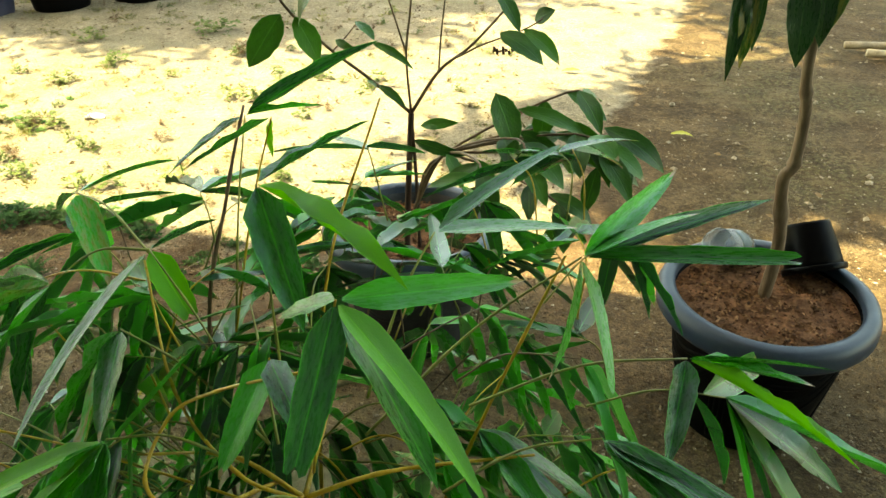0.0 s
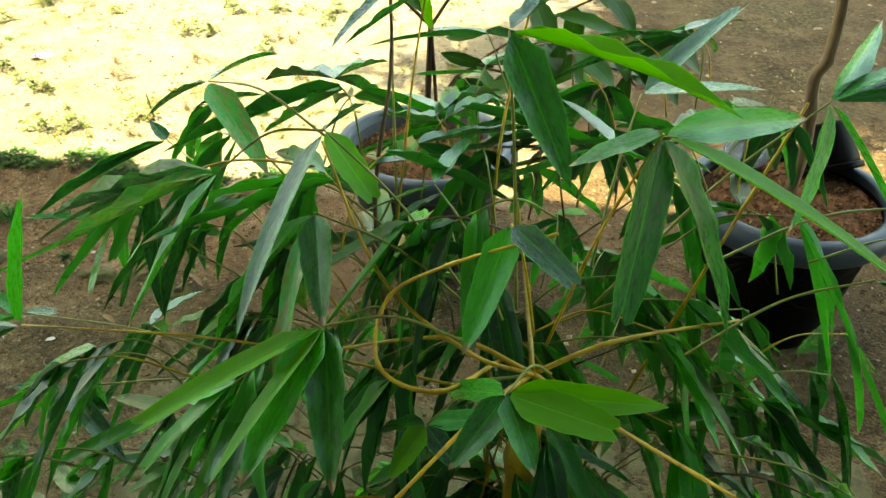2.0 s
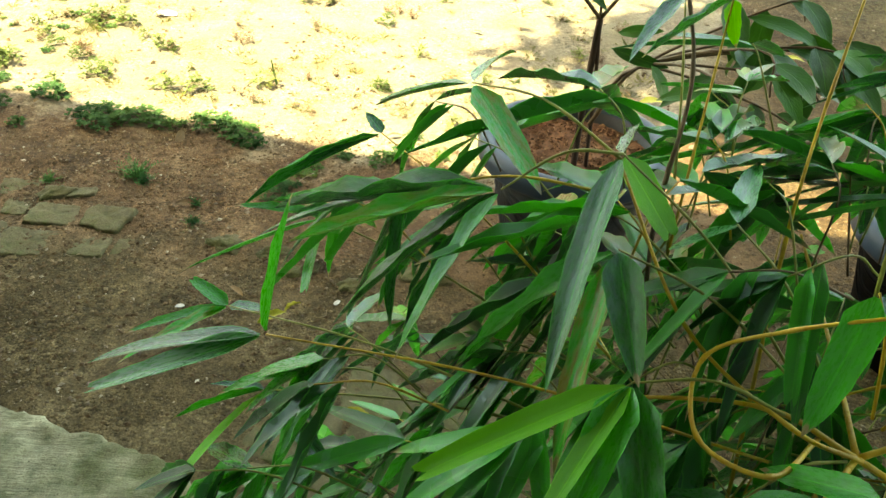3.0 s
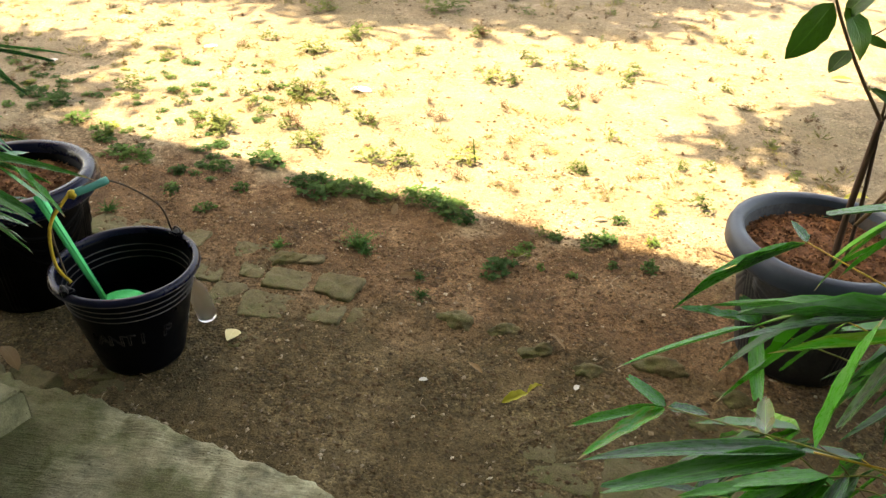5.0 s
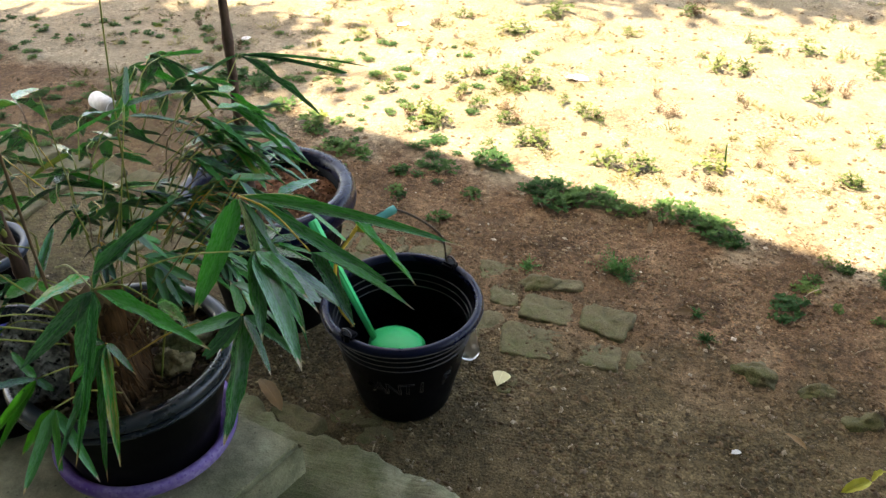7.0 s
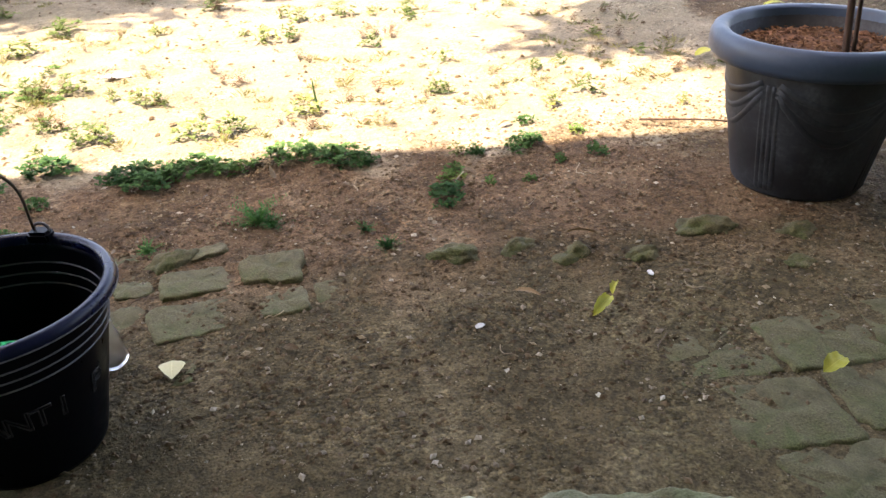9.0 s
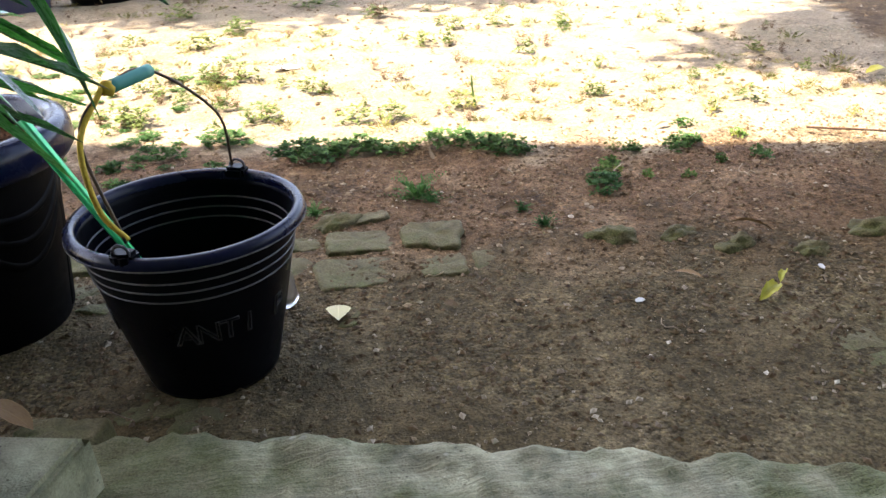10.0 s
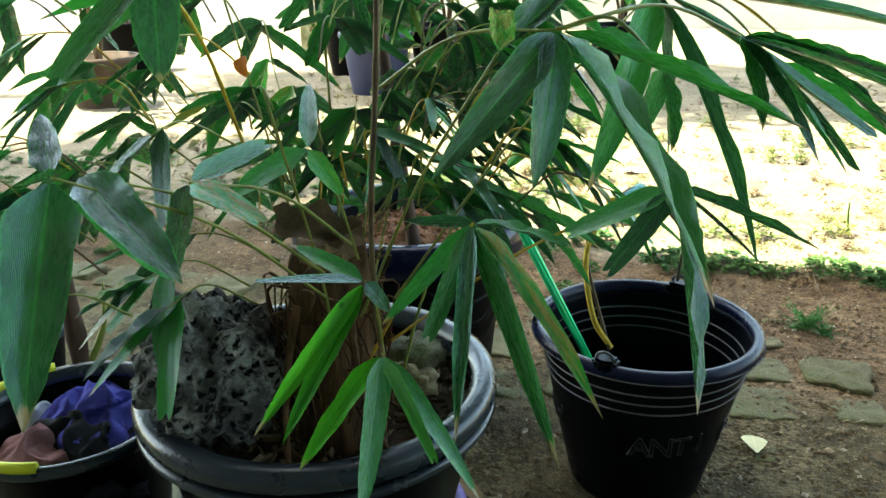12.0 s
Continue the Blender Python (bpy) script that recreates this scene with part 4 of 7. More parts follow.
# ---- weeds ----
def weed_mesh(kind, seed):
    """One plant: blades on thin stalks that all spring from one root."""
    r2 = random.Random(seed)
    verts, faces, uvs = [Vector((0, 0, 0))], [], [(0.5, 0.0)]

    def stalk(p, root=0):
        """A thin stalk from a point of the plant to p; gives the index of its end."""
        n = len(verts)
        verts.extend([Vector(p), Vector(p) + Vector((0.0007, 0.0004, 0.0))])
        uvs.extend([(0.5, 0.1), (0.5, 0.1)])
        faces.append((root, n, n + 1))
        return n

    def blade(i, d, ln, w, bend):
        p = verts[i]
        d = Vector(d).normalized()
        x = d.cross(Vector((0, 0, 1)))
        x = x.normalized() if x.length > 1e-3 else Vector((1, 0, 0))
        n = len(verts)
        mid = p + d * ln * 0.5 + Vector((0, 0, bend * ln * 0.25))
        end = p + d * ln - Vector((0, 0, bend * ln * 0.2))
        verts.extend([mid + x * w, end, mid - x * w])
        uvs.extend([(1, 0.5), (0.5, 0.85), (0, 0.5)])
        faces.extend([(i, n, n + 1), (i, n + 1, n + 2)])
    if kind == "creeper":       # matted runners with small upturned leaves
        for k in range(40):
            a, q = r2.uniform(0, 6.28), math.sqrt(r2.random()) * r2.uniform(0.6, 1.1)
            c = stalk((math.cos(a) * q * 0.062, math.sin(a) * q * 0.045, r2.uniform(0.006, 0.034) * (1.15 - 0.6 * q)))
            for j in range(7):
                b = r2.uniform(0, 6.28)
                blade(c, (math.cos(b), math.sin(b), r2.uniform(0.0, 1.1)), r2.uniform(0.010, 0.018), r2.uniform(0.0030, 0.0052), 0.4)
    elif kind == "feather":
        for k in range(38):
            a = r2.uniform(0, 6.28)
            d = Vector((math.cos(a), math.sin(a), r2.uniform(0.25, 2.4))).normalized()
            ln, last = r2.uniform(0.025, 0.062), 0
            bow = Vector((r2.gauss(0, 0.01), r2.gauss(0, 0.01), -0.012))
            for j in range(10):
                q = 0.15 + 0.85 * j / 9
                last = stalk(d * ln * q + bow * q * q, last)
                for sgn in (-1, 1):
                    blade(last, Vector((-d.y * sgn, d.x * sgn, r2.uniform(-0.2, 0.8))) + d * 0.5, r2.uniform(0.006, 0.012) * (1.1 - 0.5 * j / 9), 0.0009, 0.1)
    elif kind == "broad":
        for k in range(26):
            a, q = r2.uniform(0, 6.28), math.sqrt(r2.random()) * r2.uniform(0.4, 1.15)
            c = stalk((math.cos(a) * q * 0.050, math.sin(a) * q * 0.042, r2.uniform(0.004, 0.050) * (1.2 - 0.7 * q)))
            for j in range(5):
                b = r2.uniform(0, 6.28)
                blade(c, (math.cos(b), math.sin(b), r2.uniform(-0.1, 1.0)), r2.uniform(0.008, 0.018), r2.uniform(0.0022, 0.0046), 0.4)
    elif kind == "dry":         # withered twiggy tuft
        for k in range(34):
            a, q = r2.uniform(0, 6.28), r2.random()
            last = 0
            for j in range(3):
                h = (j + 1) / 3
                last = stalk((math.cos(a) * q * 0.045 * h + r2.gauss(0, 0.004), math.sin(a) * q * 0.04 * h + r2.gauss(0, 0.004), 0.055 * h * r2.uniform(0.5, 1.0)), last)
                b = r2.uniform(0, 6.28)
                blade(last, (math.cos(b), math.sin(b), r2.uniform(-0.6, 0.8)), r2.uniform(0.005, 0.012), r2.uniform(0.0008, 0.0022), 0.4)
    else:
        for k in range(30):
            a, q = r2.uniform(0, 6.28), abs(r2.gauss(0, 0.022))
            c = stalk((math.cos(a) * q, math.sin(a) * q, 0.004))
            blade(c, (math.cos(a), math.sin(a), r2.uniform(0.2, 2.2)), r2.uniform(0.02, 0.055), 0.0014, 0.3)
    return mesh_of(kind + "_weed", verts, faces, uvs, mats=({"creeper": WEED, "feather": FERN, "broad": SUN_WEED, "straw": STRAW, "dry": DRY_WEED}[kind],))


KINDS = {k: [weed_mesh(k, 10 * i + j) for j in range(4)] for i, k in enumerate(("creeper", "feather", "broad", "straw", "dry"))}
WEED_LABEL = {"creeper": "low creeping dark green weed on bare earth", "feather": "feathery bright green weed on bare earth", "broad": "small leafy green weed in the sun", "straw": "thin half-dry tuft of grass in the sun", "dry": "withered brown twiggy weed in the sun"}


def weed(kind, x, y, size, turn):
    solo("weed" if kind != "straw" else "grass_tuft", rnd.choice(KINDS[kind]), WEED, WEED_LABEL[kind], "weed", pose(x, y, height(x, y) - 0.002, 0, 0, turn) @ Matrix.Diagonal((size, size, size if kind == "feather" else 0.35 + 0.5 * size, 1)), "weeds on the earth")


# the creeping patches along the edge of the shade, then single plants, each with its spread
for x, y, w in ((-1.64, 2.455, 0.15), (-1.77, 2.375, 0.10), (-1.46, 2.34, 0.14), (-1.39, 2.33, 0.15), (-1.31, 2.33, 0.13), (-1.25, 2.30, 0.12), (-1.43, 2.27, 0.13), (-1.09, 2.295, 0.13), (-1.03, 2.275, 0.13), (-0.97, 2.225, 0.14), (-1.20, 2.29, 0.08), (-0.94, 2.19, 0.10), (-1.655, 2.243, 0.07),
                (-1.715, 2.095, 0.07), (-0.815, 1.93, 0.11), (-0.79, 1.965, 0.07), (-0.755, 2.045, 0.07), (-0.735, 2.085, 0.05), (-0.65, 2.15, 0.07), (-0.545, 2.13, 0.10), (-0.50, 2.155, 0.09), (-0.69, 1.965, 0.035), (-0.605, 1.94, 0.035), (-0.39, 2.012, 0.07), (-0.366, 2.153, 0.055), (-0.455, 2.265, 0.06), (-0.49, 2.01, 0.04)):
    weed("creeper", x, y, w / 0.115, rnd.uniform(0, 360))
for x, y, w in ((-2.05, 2.40, 0.09), (-1.91, 2.34, 0.08), (-2.13, 2.42, 0.13), (-2.30, 2.60, 0.14), (-2.62, 2.82, 0.16), (-2.75, 2.90, 0.15), (-2.45, 2.70, 0.12), (-2.18, 2.22, 0.07), (-1.86, 2.18, 0.06)):
    weed("creeper", x, y, w / 0.115, rnd.uniform(0, 360))
for x, y, s in ((-1.215, 1.99, 1.35), (-1.018, 1.857, 0.6), (-1.00, 1.765, 0.7), (-1.438, 1.944, 0.75), (-2.0, 2.05, 0.9), (-1.19, 1.965, 0.8)):
    weed("feather", x, y, s, rnd.uniform(0, 360))
for x, y, w in ((-1.93, 2.71, 0.16), (-1.87, 2.70, 0.12), (-1.55, 2.64, 0.12), (-1.28, 2.545, 0.13), (-1.20, 2.55, 0.13), (-0.985, 2.60, 0.13), (-1.49, 2.94, 0.07), (-1.40, 2.87, 0.11), (-1.36, 2.84, 0.08), (-0.94, 3.42, 0.13), (-0.86, 3.42, 0.13), (-1.72, 3.10, 0.13), (-1.61, 3.10, 0.14), (-1.76, 3.62, 0.13),
                (-1.635, 3.90, 0.16), (-0.81, 3.76, 0.08), (-0.60, 3.23, 0.11), (-0.59, 3.71, 0.14), (-0.57, 2.57, 0.09), (-2.40, 3.42, 0.10), (-0.35, 3.56, 0.10), (-2.04, 3.73, 0.11), (-2.13, 2.91, 0.10), (-0.45, 2.88, 0.08), (-1.52, 2.62, 0.10), (-0.586, 2.596, 0.09), (-0.22, 2.67, 0.07), (-0.19, 2.39, 0.10), (-0.34, 2.354, 0.08)):
    weed("broad", x, y, w / 0.10, rnd.uniform(0, 360))
for x, y, w in ((-1.65, 3.87, 0.12), (-1.79, 3.58, 0.14), (-0.78, 3.69, 0.13), (-1.65, 2.73, 0.10), (-0.32, 3.66, 0.13), (0.175, 2.68, 0.07), (0.0, 2.207, 0.05), (-1.31, 4.45, 0.22), (-1.22, 4.5, 0.20), (-1.93, 4.32, 0.20), (-2.40, 3.02, 0.15), (-1.05, 4.05, 0.14), (-0.69, 2.16, 0.06)):
    weed("broad", x, y, w / 0.10, rnd.uniform(0, 360))
for x, y, w in ((-1.10, 2.96, 0.10), (-1.03, 4.05, 0.20), (-1.62, 2.76, 0.11), (-1.67, 2.82, 0.11), (-0.60, 3.32, 0.13), (-2.13, 3.62, 0.10), (-0.27, 4.21, 0.11), (-0.50, 3.29, 0.10), (-1.99, 2.72, 0.10), (-1.84, 3.12, 0.10), (-1.48, 3.14, 0.09), (-0.74, 2.68, 0.07)):
    weed("dry", x, y, w / 0.09, rnd.uniform(0, 360))
stem_at = (-0.935, 2.61, height(-0.935, 2.61) - 0.004)
solo("weed_stalk", tube("stalk", bezier([(0, 0, 0), (-0.008, 0.004, 0.05), (-0.012, 0.0, 0.095)], 5), 0.004, 0.002, 6), WEED, "single upright green stalk among the weeds", "weed", Matrix.Translation(stem_at))
for k in range(330):
    x, y = rnd.uniform(-3.3, 0.4), 2.45 + 3.2 * rnd.random() ** 1.3
    if noise.noise((x * 1.1, y * 1.1, 9.0)) > -0.22:
        weed(rnd.choice(("straw", "dry", "dry", "broad")), x, y, rnd.uniform(0.3, 0.95), rnd.uniform(0, 360))

def ground_cover(name, kind, spots, lo, hi, seed, mat_g, label):
    """Many tiny plants of one kind in a single sheet."""
    r2 = random.Random(seed)
    vs, fs, uv = [], [], []
    for x, y in spots:
        me = r2.choice(KINDS[kind])
        s = r2.uniform(lo, hi)
        m = pose(x, y, height(x, y) - 0.001, 0, 0, r2.uniform(0, 360)) @ Matrix.Diagonal((s, s, s * 0.7, 1))
        n = len(vs)
        vs += [m @ v.co for v in me.vertices]
        fs += [tuple(n + i for i in p.vertices) for p in me.polygons]
        own = {}
        for lp, d in zip(me.loops, me.uv_layers[0].data):
            own[lp.vertex_index] = tuple(d.uv)
        uv += [own.get(i, (0.5, 0.0)) for i in range(len(me.vertices))]
    solo(name, mesh_of(name, vs, fs, uv), mat_g, label, "grass", kind="stuff")


r3 = random.Random(77)
spots = [(r3.uniform(-3.6, 0.3), 2.4 + 3.0 * r3.random() ** 1.2) for k in range(900)]
ground_cover("dry_grass", "straw", [p for p in spots if noise.noise((p[0] * 1.3, p[1] * 1.3, 4.0)) > -0.1], 0.25, 0.75, 5, STRAW, "sparse half-dry grass on the sunny earth")
spots = [(r3.uniform(-4.1, -1.6), r3.uniform(2.2, 3.4)) for k in range(300)]
ground_cover("ground_cover", "creeper", [p for p in spots if noise.noise((p[0] * 1.7, p[1] * 1.7, 8.0)) > -0.15], 0.25, 0.6, 6, WEED, "patchy low green growth on the shaded earth")

# ---- grit, litter and fallen leaves ----
def scatter(name, count, area, lo, hi, seed, mat_p, label):
    r2 = random.Random(seed)
    verts, faces = [], []
    for k in range(count):
        x, y = area(r2)
        s = lo + (hi - lo) * r2.random() ** 2.4
        c = Vector((x, y, height(x, y) + s * 0.15))
        n = len(verts)
        pts = [(1, 0, 0), (0, 1, 0), (-1, 0, 0), (0, -1, 0), (0, 0, 0.8), (0, 0, -0.5)]
        t = r2.uniform(0, 6.28)
        sx, sy = r2.uniform(0.6, 1.3), r2.uniform(0.5, 1.0)
        for p in pts:
            px, py = p[0] * sx * r2.uniform(0.7, 1.2), p[1] * sy * r2.uniform(0.7, 1.2)
            verts.append(c + Vector((px * math.cos(t) - py * math.sin(t), px * math.sin(t) + py * math.cos(t), p[2] * r2.uniform(0.4, 0.8))) * s)
        for a in range(4):
            b = (a + 1) % 4
            faces += [(n + a, n + b, n + 4), (n + b, n + a, n + 5)]
    solo(name, mesh_of(name, verts, faces, smooth=False), mat_p, label, "gravel", kind="stuff")


scatter("grit", 9000, lambda r: (r.uniform(-2.8, 1.5), 1.15 + 2.0 * r.random() ** 1.3), 0.0013, 0.0085, 3, GRIT, "loose grit and small stones on the earth")
scatter("crumbs", 30000, lambda r: (r.uniform(-2.1, 1.6), 2.14 - 0.11 * r.uniform(-1.9, 1.4) - 1.0 * r.random() ** 1.4), 0.0012, 0.0080, 4, CRUMB, "loose crumbs of brown earth")
scatter("debris", 2600, lambda r: (r.uniform(-3.6, 0.4), 2.35 + 3.0 * r.random() ** 1.2), 0.003, 0.013, 6, BITS, "dark crumbs of leaf and bark on the sunny earth")
scatter("stones", 500, lambda r: (r.uniform(0.2, 3.2), r.uniform(2.0, 5.2)), 0.004, 0.022, 5, PEBBLE, "small stones on the shaded earth")


def litter(name, mesh, x, y, ln, w, turn, mat_l, label, lift=0.006, roll=0):
    me = mesh.copy()
    me.materials.clear()
    me.materials.append(mat_l)
    a = radians(turn)
    z = height(x, y) + lift
    b = Vector((x, y, z))
    solo(name, me, mat_l, label, "fallen leaf", leaf_pose(b - Vector((math.cos(a), math.sin(a), 0)) * ln / 2, b + Vector((math.cos(a), math.sin(a), 0)) * ln / 2, w, (0.05, -0.1, 1), roll), "fallen leaves")


CURL = leaf_mesh("curled_leaf", oval, 0.14, 3.2, 0.9, 0.35, 12, 2)
HEART = leaf_mesh("heart_leaf", heart, 0.02, 0.3, 0.2, 0.05, 10, 3)
litter("fallen_leaf", HEART, -1.423, 1.520, 0.048, 0.042, 265, FALLEN_P, "pale yellow heart-shaped leaf lying on the earth", 0.012)
litter("fallen_leaf", CURL, -0.735, 1.410, 0.070, 0.022, 35, FALLEN_Y, "bright yellow curled leaf lying on the earth", 0.008, 14)
litter("fallen_leaf", CURL, -0.693, 1.437, 0.045, 0.013, 45, FALLEN_Y, "bright yellow curled leaf lying on the earth", 0.016, -20)
litter("fallen_leaf", CURL, -0.525, 1.120, 0.055, 0.028, 15, FALLEN_Y, "yellow leaf with brown spots on the paving", 0.026, 10)
litter("fallen_leaf", OVAL[3], -1.148, 2.190, 0.060, 0.030, 80, FALLEN_B, "dry brown leaf standing on the earth", 0.03, 60)
litter("fallen_leaf", OVAL[0], -1.045, 1.855, 0.055, 0.020, 12, FALLEN_B, "dry brown leaf lying on the earth", 0.010, 15)
litter("fallen_leaf", OVAL[2], -0.66, 1.60, 0.085, 0.026, 140, FALLEN_B, "dry brown curled leaf lying on the earth", 0.022, 35)
litter("fallen_leaf", OVAL[1], -1.868, 1.335, 0.110, 0.032, 140, FALLEN_B, "dry brown leaf lying beside the pots", 0.034, 10)
litter("fallen_leaf", OVAL[2], 0.335, 2.56, 0.09, 0.035, 10, FALLEN_Y, "yellow leaf lying on the shaded earth", 0.012, 0)
litter("fallen_leaf", OVAL[1], 0.95, 2.95, 0.09, 0.03, -20, FALLEN_Y, "yellow leaf lying on the shaded earth", 0.012, 0)
litter("fallen_leaf", OVAL[3], 0.62, 3.75, 0.10, 0.035, 5, FALLEN_Y, "yellow leaf lying on the shaded earth", 0.012, 0)
for k in range(60):
    x, y = rnd.uniform(-2.4, 1.6), rnd.uniform(1.35, 3.6)
    litter("fallen_leaf", rnd.choice(OVAL), x, y, rnd.uniform(0.02, 0.055), rnd.uniform(0.008, 0.018), rnd.uniform(0, 360), FALLEN_B, "small dry brown leaf lying on the earth", 0.007, rnd.uniform(-30, 30))
for k in range(46):
    x, y, a = rnd.uniform(-1.9, 0.5), rnd.uniform(1.25, 2.6), rnd.uniform(0, 6.28)
    ln = rnd.uniform(0.02, 0.08)
    p = [(x + math.cos(a + 0.3 * math.sin(j)) * ln * j / 4, y + math.sin(a) * ln * j / 4, height(x, y) + 0.005 + 0.003 * math.sin(j * 2.0)) for j in range(5)]
    solo("dry_twig", tube("twig", p, 0.0014, 0.0009, 5), POLE if k % 2 else STEM, "thin dry twig lying on the earth", "twig", group="twigs on the earth")
p = bezier([(-0.20, 2.12, 0.012), (-0.05, 2.03, 0.016), (0.06, 1.94, 0.012), (0.16, 1.86, 0.012)], 6)
solo("dry_twig", tube("twig", p, 0.0032, 0.002, 6), DARK_BARK, "dark dry twig lying on the earth", "twig", group="twigs on the earth")
for k, (x, y, s) in enumerate(((-1.46, 3.16, 0.045), (-0.945, 1.44, 0.011), (-2.28, 3.60, 0.035), (-0.60, 1.47, 0.012), (-2.9, 3.3, 0.03))):
    solo("paper_scrap", rough_block("scrap", [(-s, -s * 0.35), (-0.1 * s, -s * 0.5), (s * 0.9, -s * 0.25), (s * 0.7, s * 0.3), (s * 0.1, s * 0.5), (-s * 0.7, s * 0.25)], 0, 0.0015, 0.0004, s * 0.05, k, s * 0.25, 2), PAPER, "white crumpled paper scrap on the earth", "litter", pose(x, y, height(x, y) + 0.004, 6, 8, 20 * k), "paper scraps")

# ---- large planters ----
def planter(at, r, h, r_base, label, soil=RED_SOIL, swags=4, turn=0.0, rim_mat=RIM, body_mat=BLACK_DUSTY, sink=0.05, lip=0.030, thick=0.055, seed=0):
    """A tall round plastic planter with a wide rolled rim and moulded swags round its side."""
    z = height(at[0], at[1]) - 0.004
    p = thing("planter", (at[0], at[1], z), label, "planter", "large plastic planters", turn)
    part("body", pot_body("body", r - 0.01, r_base, h, seg=64, lip_h=0.02), body_mat, p)
    part("rim", pot_rim("rim", r - 0.012, h, lip, thick, 72), rim_mat, p, "rolled rim")
    part("soil", soil_disc("soil", r - 0.018, h - sink, 0.012, seed), soil, p)
    mulch(p, r - 0.024, h - sink, 1100, seed + 40, RED_CRUMB, 0.38)

    def rad(zz):
        q = zz / h
        return (r_base + (r - 0.01 - r_base) * 0.55 * q / 0.5) if q < 0.5 else (r_base + (r - 0.01 - r_base) * (0.55 + 0.45 * (q - 0.5) / 0.5))
    for k in range(swags):
        a0 = 2 * math.pi * k / swags
        for j in range(3):
            ln = []
            for i in range(17):
                s = i / 16
                a = a0 + (2 * math.pi / swags) * (0.06 + 0.88 * s)
                zz = h * (0.76 - 0.03 * j) - h * (0.12 + 0.085 * j) * math.sin(math.pi * s) ** 0.9
                q = rad(zz) - 0.0085
                ln.append((q * math.cos(a), q * math.sin(a), zz))
            part("swag", tube("swag", ln, 0.011, 0.011, 8), body_mat, p)
        for j in range(4):
            a = a0 + (j - 1.5) * 0.062
            ln = [((rad(zz) - 0.0064) * math.cos(a + 0.02 * (j - 1.5) * (0.76 - zz / h)), (rad(zz) - 0.0064) * math.sin(a + 0.02 * (j - 1.5) * (0.76 - zz / h)), zz) for zz in (h * q / 20 for q in range(1, 16))]
            part("fold", tube("fold", ln, 0.0085, 0.007, 8), body_mat, p)
    return p


def mulch(parent, r, z, count, seed, mat_m, size=1.0):
    """Loose chips and fibres on a pot's soil."""
    r2 = random.Random(seed)
    verts, faces = [], []
    for k in range(count):
        a, q = r2.uniform(0, 6.28), r * math.sqrt(r2.random())
        c = Vector((q * math.cos(a), q * math.sin(a), z + 0.010 * (1 - (q / r) ** 2) + r2.uniform(0.0, 0.008)))
        t = r2.uniform(0, 6.28)
        d = Vector((math.cos(t), math.sin(t), r2.uniform(-0.35, 0.35))) * r2.uniform(0.004, 0.016) * size
        w = Vector((-math.sin(t), math.cos(t), r2.uniform(-0.4, 0.4))) * r2.uniform(0.0012, 0.004)
        u = Vector((0, 0, r2.uniform(0.0015, 0.004)))
        n = len(verts)
        verts += [c - d - w, c + d - w * 0.6, c + d + w, c - d + w * 0.8, c - d * 0.8 + u, c + d * 0.8 + u]
        faces += [(n, n + 1, n + 5, n + 4), (n + 1, n + 2, n + 5), (n + 2, n + 3, n + 4, n + 5), (n + 3, n, n + 4)]
    part("mulch", mesh_of("mulch", verts, faces, smooth=False), mat_m, parent, "loose chips and fibres on the soil", kind="stuff")


PB, PA, PC = (-0.076, 1.696), (0.680, 1.387), (-1.985, 1.655)
planter(PB, 0.200, 0.330, 0.136, "large black plastic planter with a grey rolled rim and moulded swags", turn=20, body_mat=RELIEF)
planter(PA, 0.205, 0.338, 0.138, "large dusty black planter with red soil and a grey rim", turn=50, seed=3, sink=0.03)
planter(PC, 0.176, 0.335, 0.130, "large black planter with a dark rolled rim beside the bucket", turn=10, seed=5, rim_mat=NAVY_RIM)


def sprout(plant, at, line, r0, r1, mat_s, name="stem", seg=7, knots=0):
    o = Vector(at)
    return part(name, tube(name, [Vector(p) - o for p in line], r0, r1, seg, knots), mat_s, plant)


def hang(plant, at, meshes, b, t, w, face, mat_l, roll=0.0):
    part("leaf", meshes, mat_l, plant, m=Matrix.Translation(-Vector(at)) @ leaf_pose(b, t, w, face, roll))


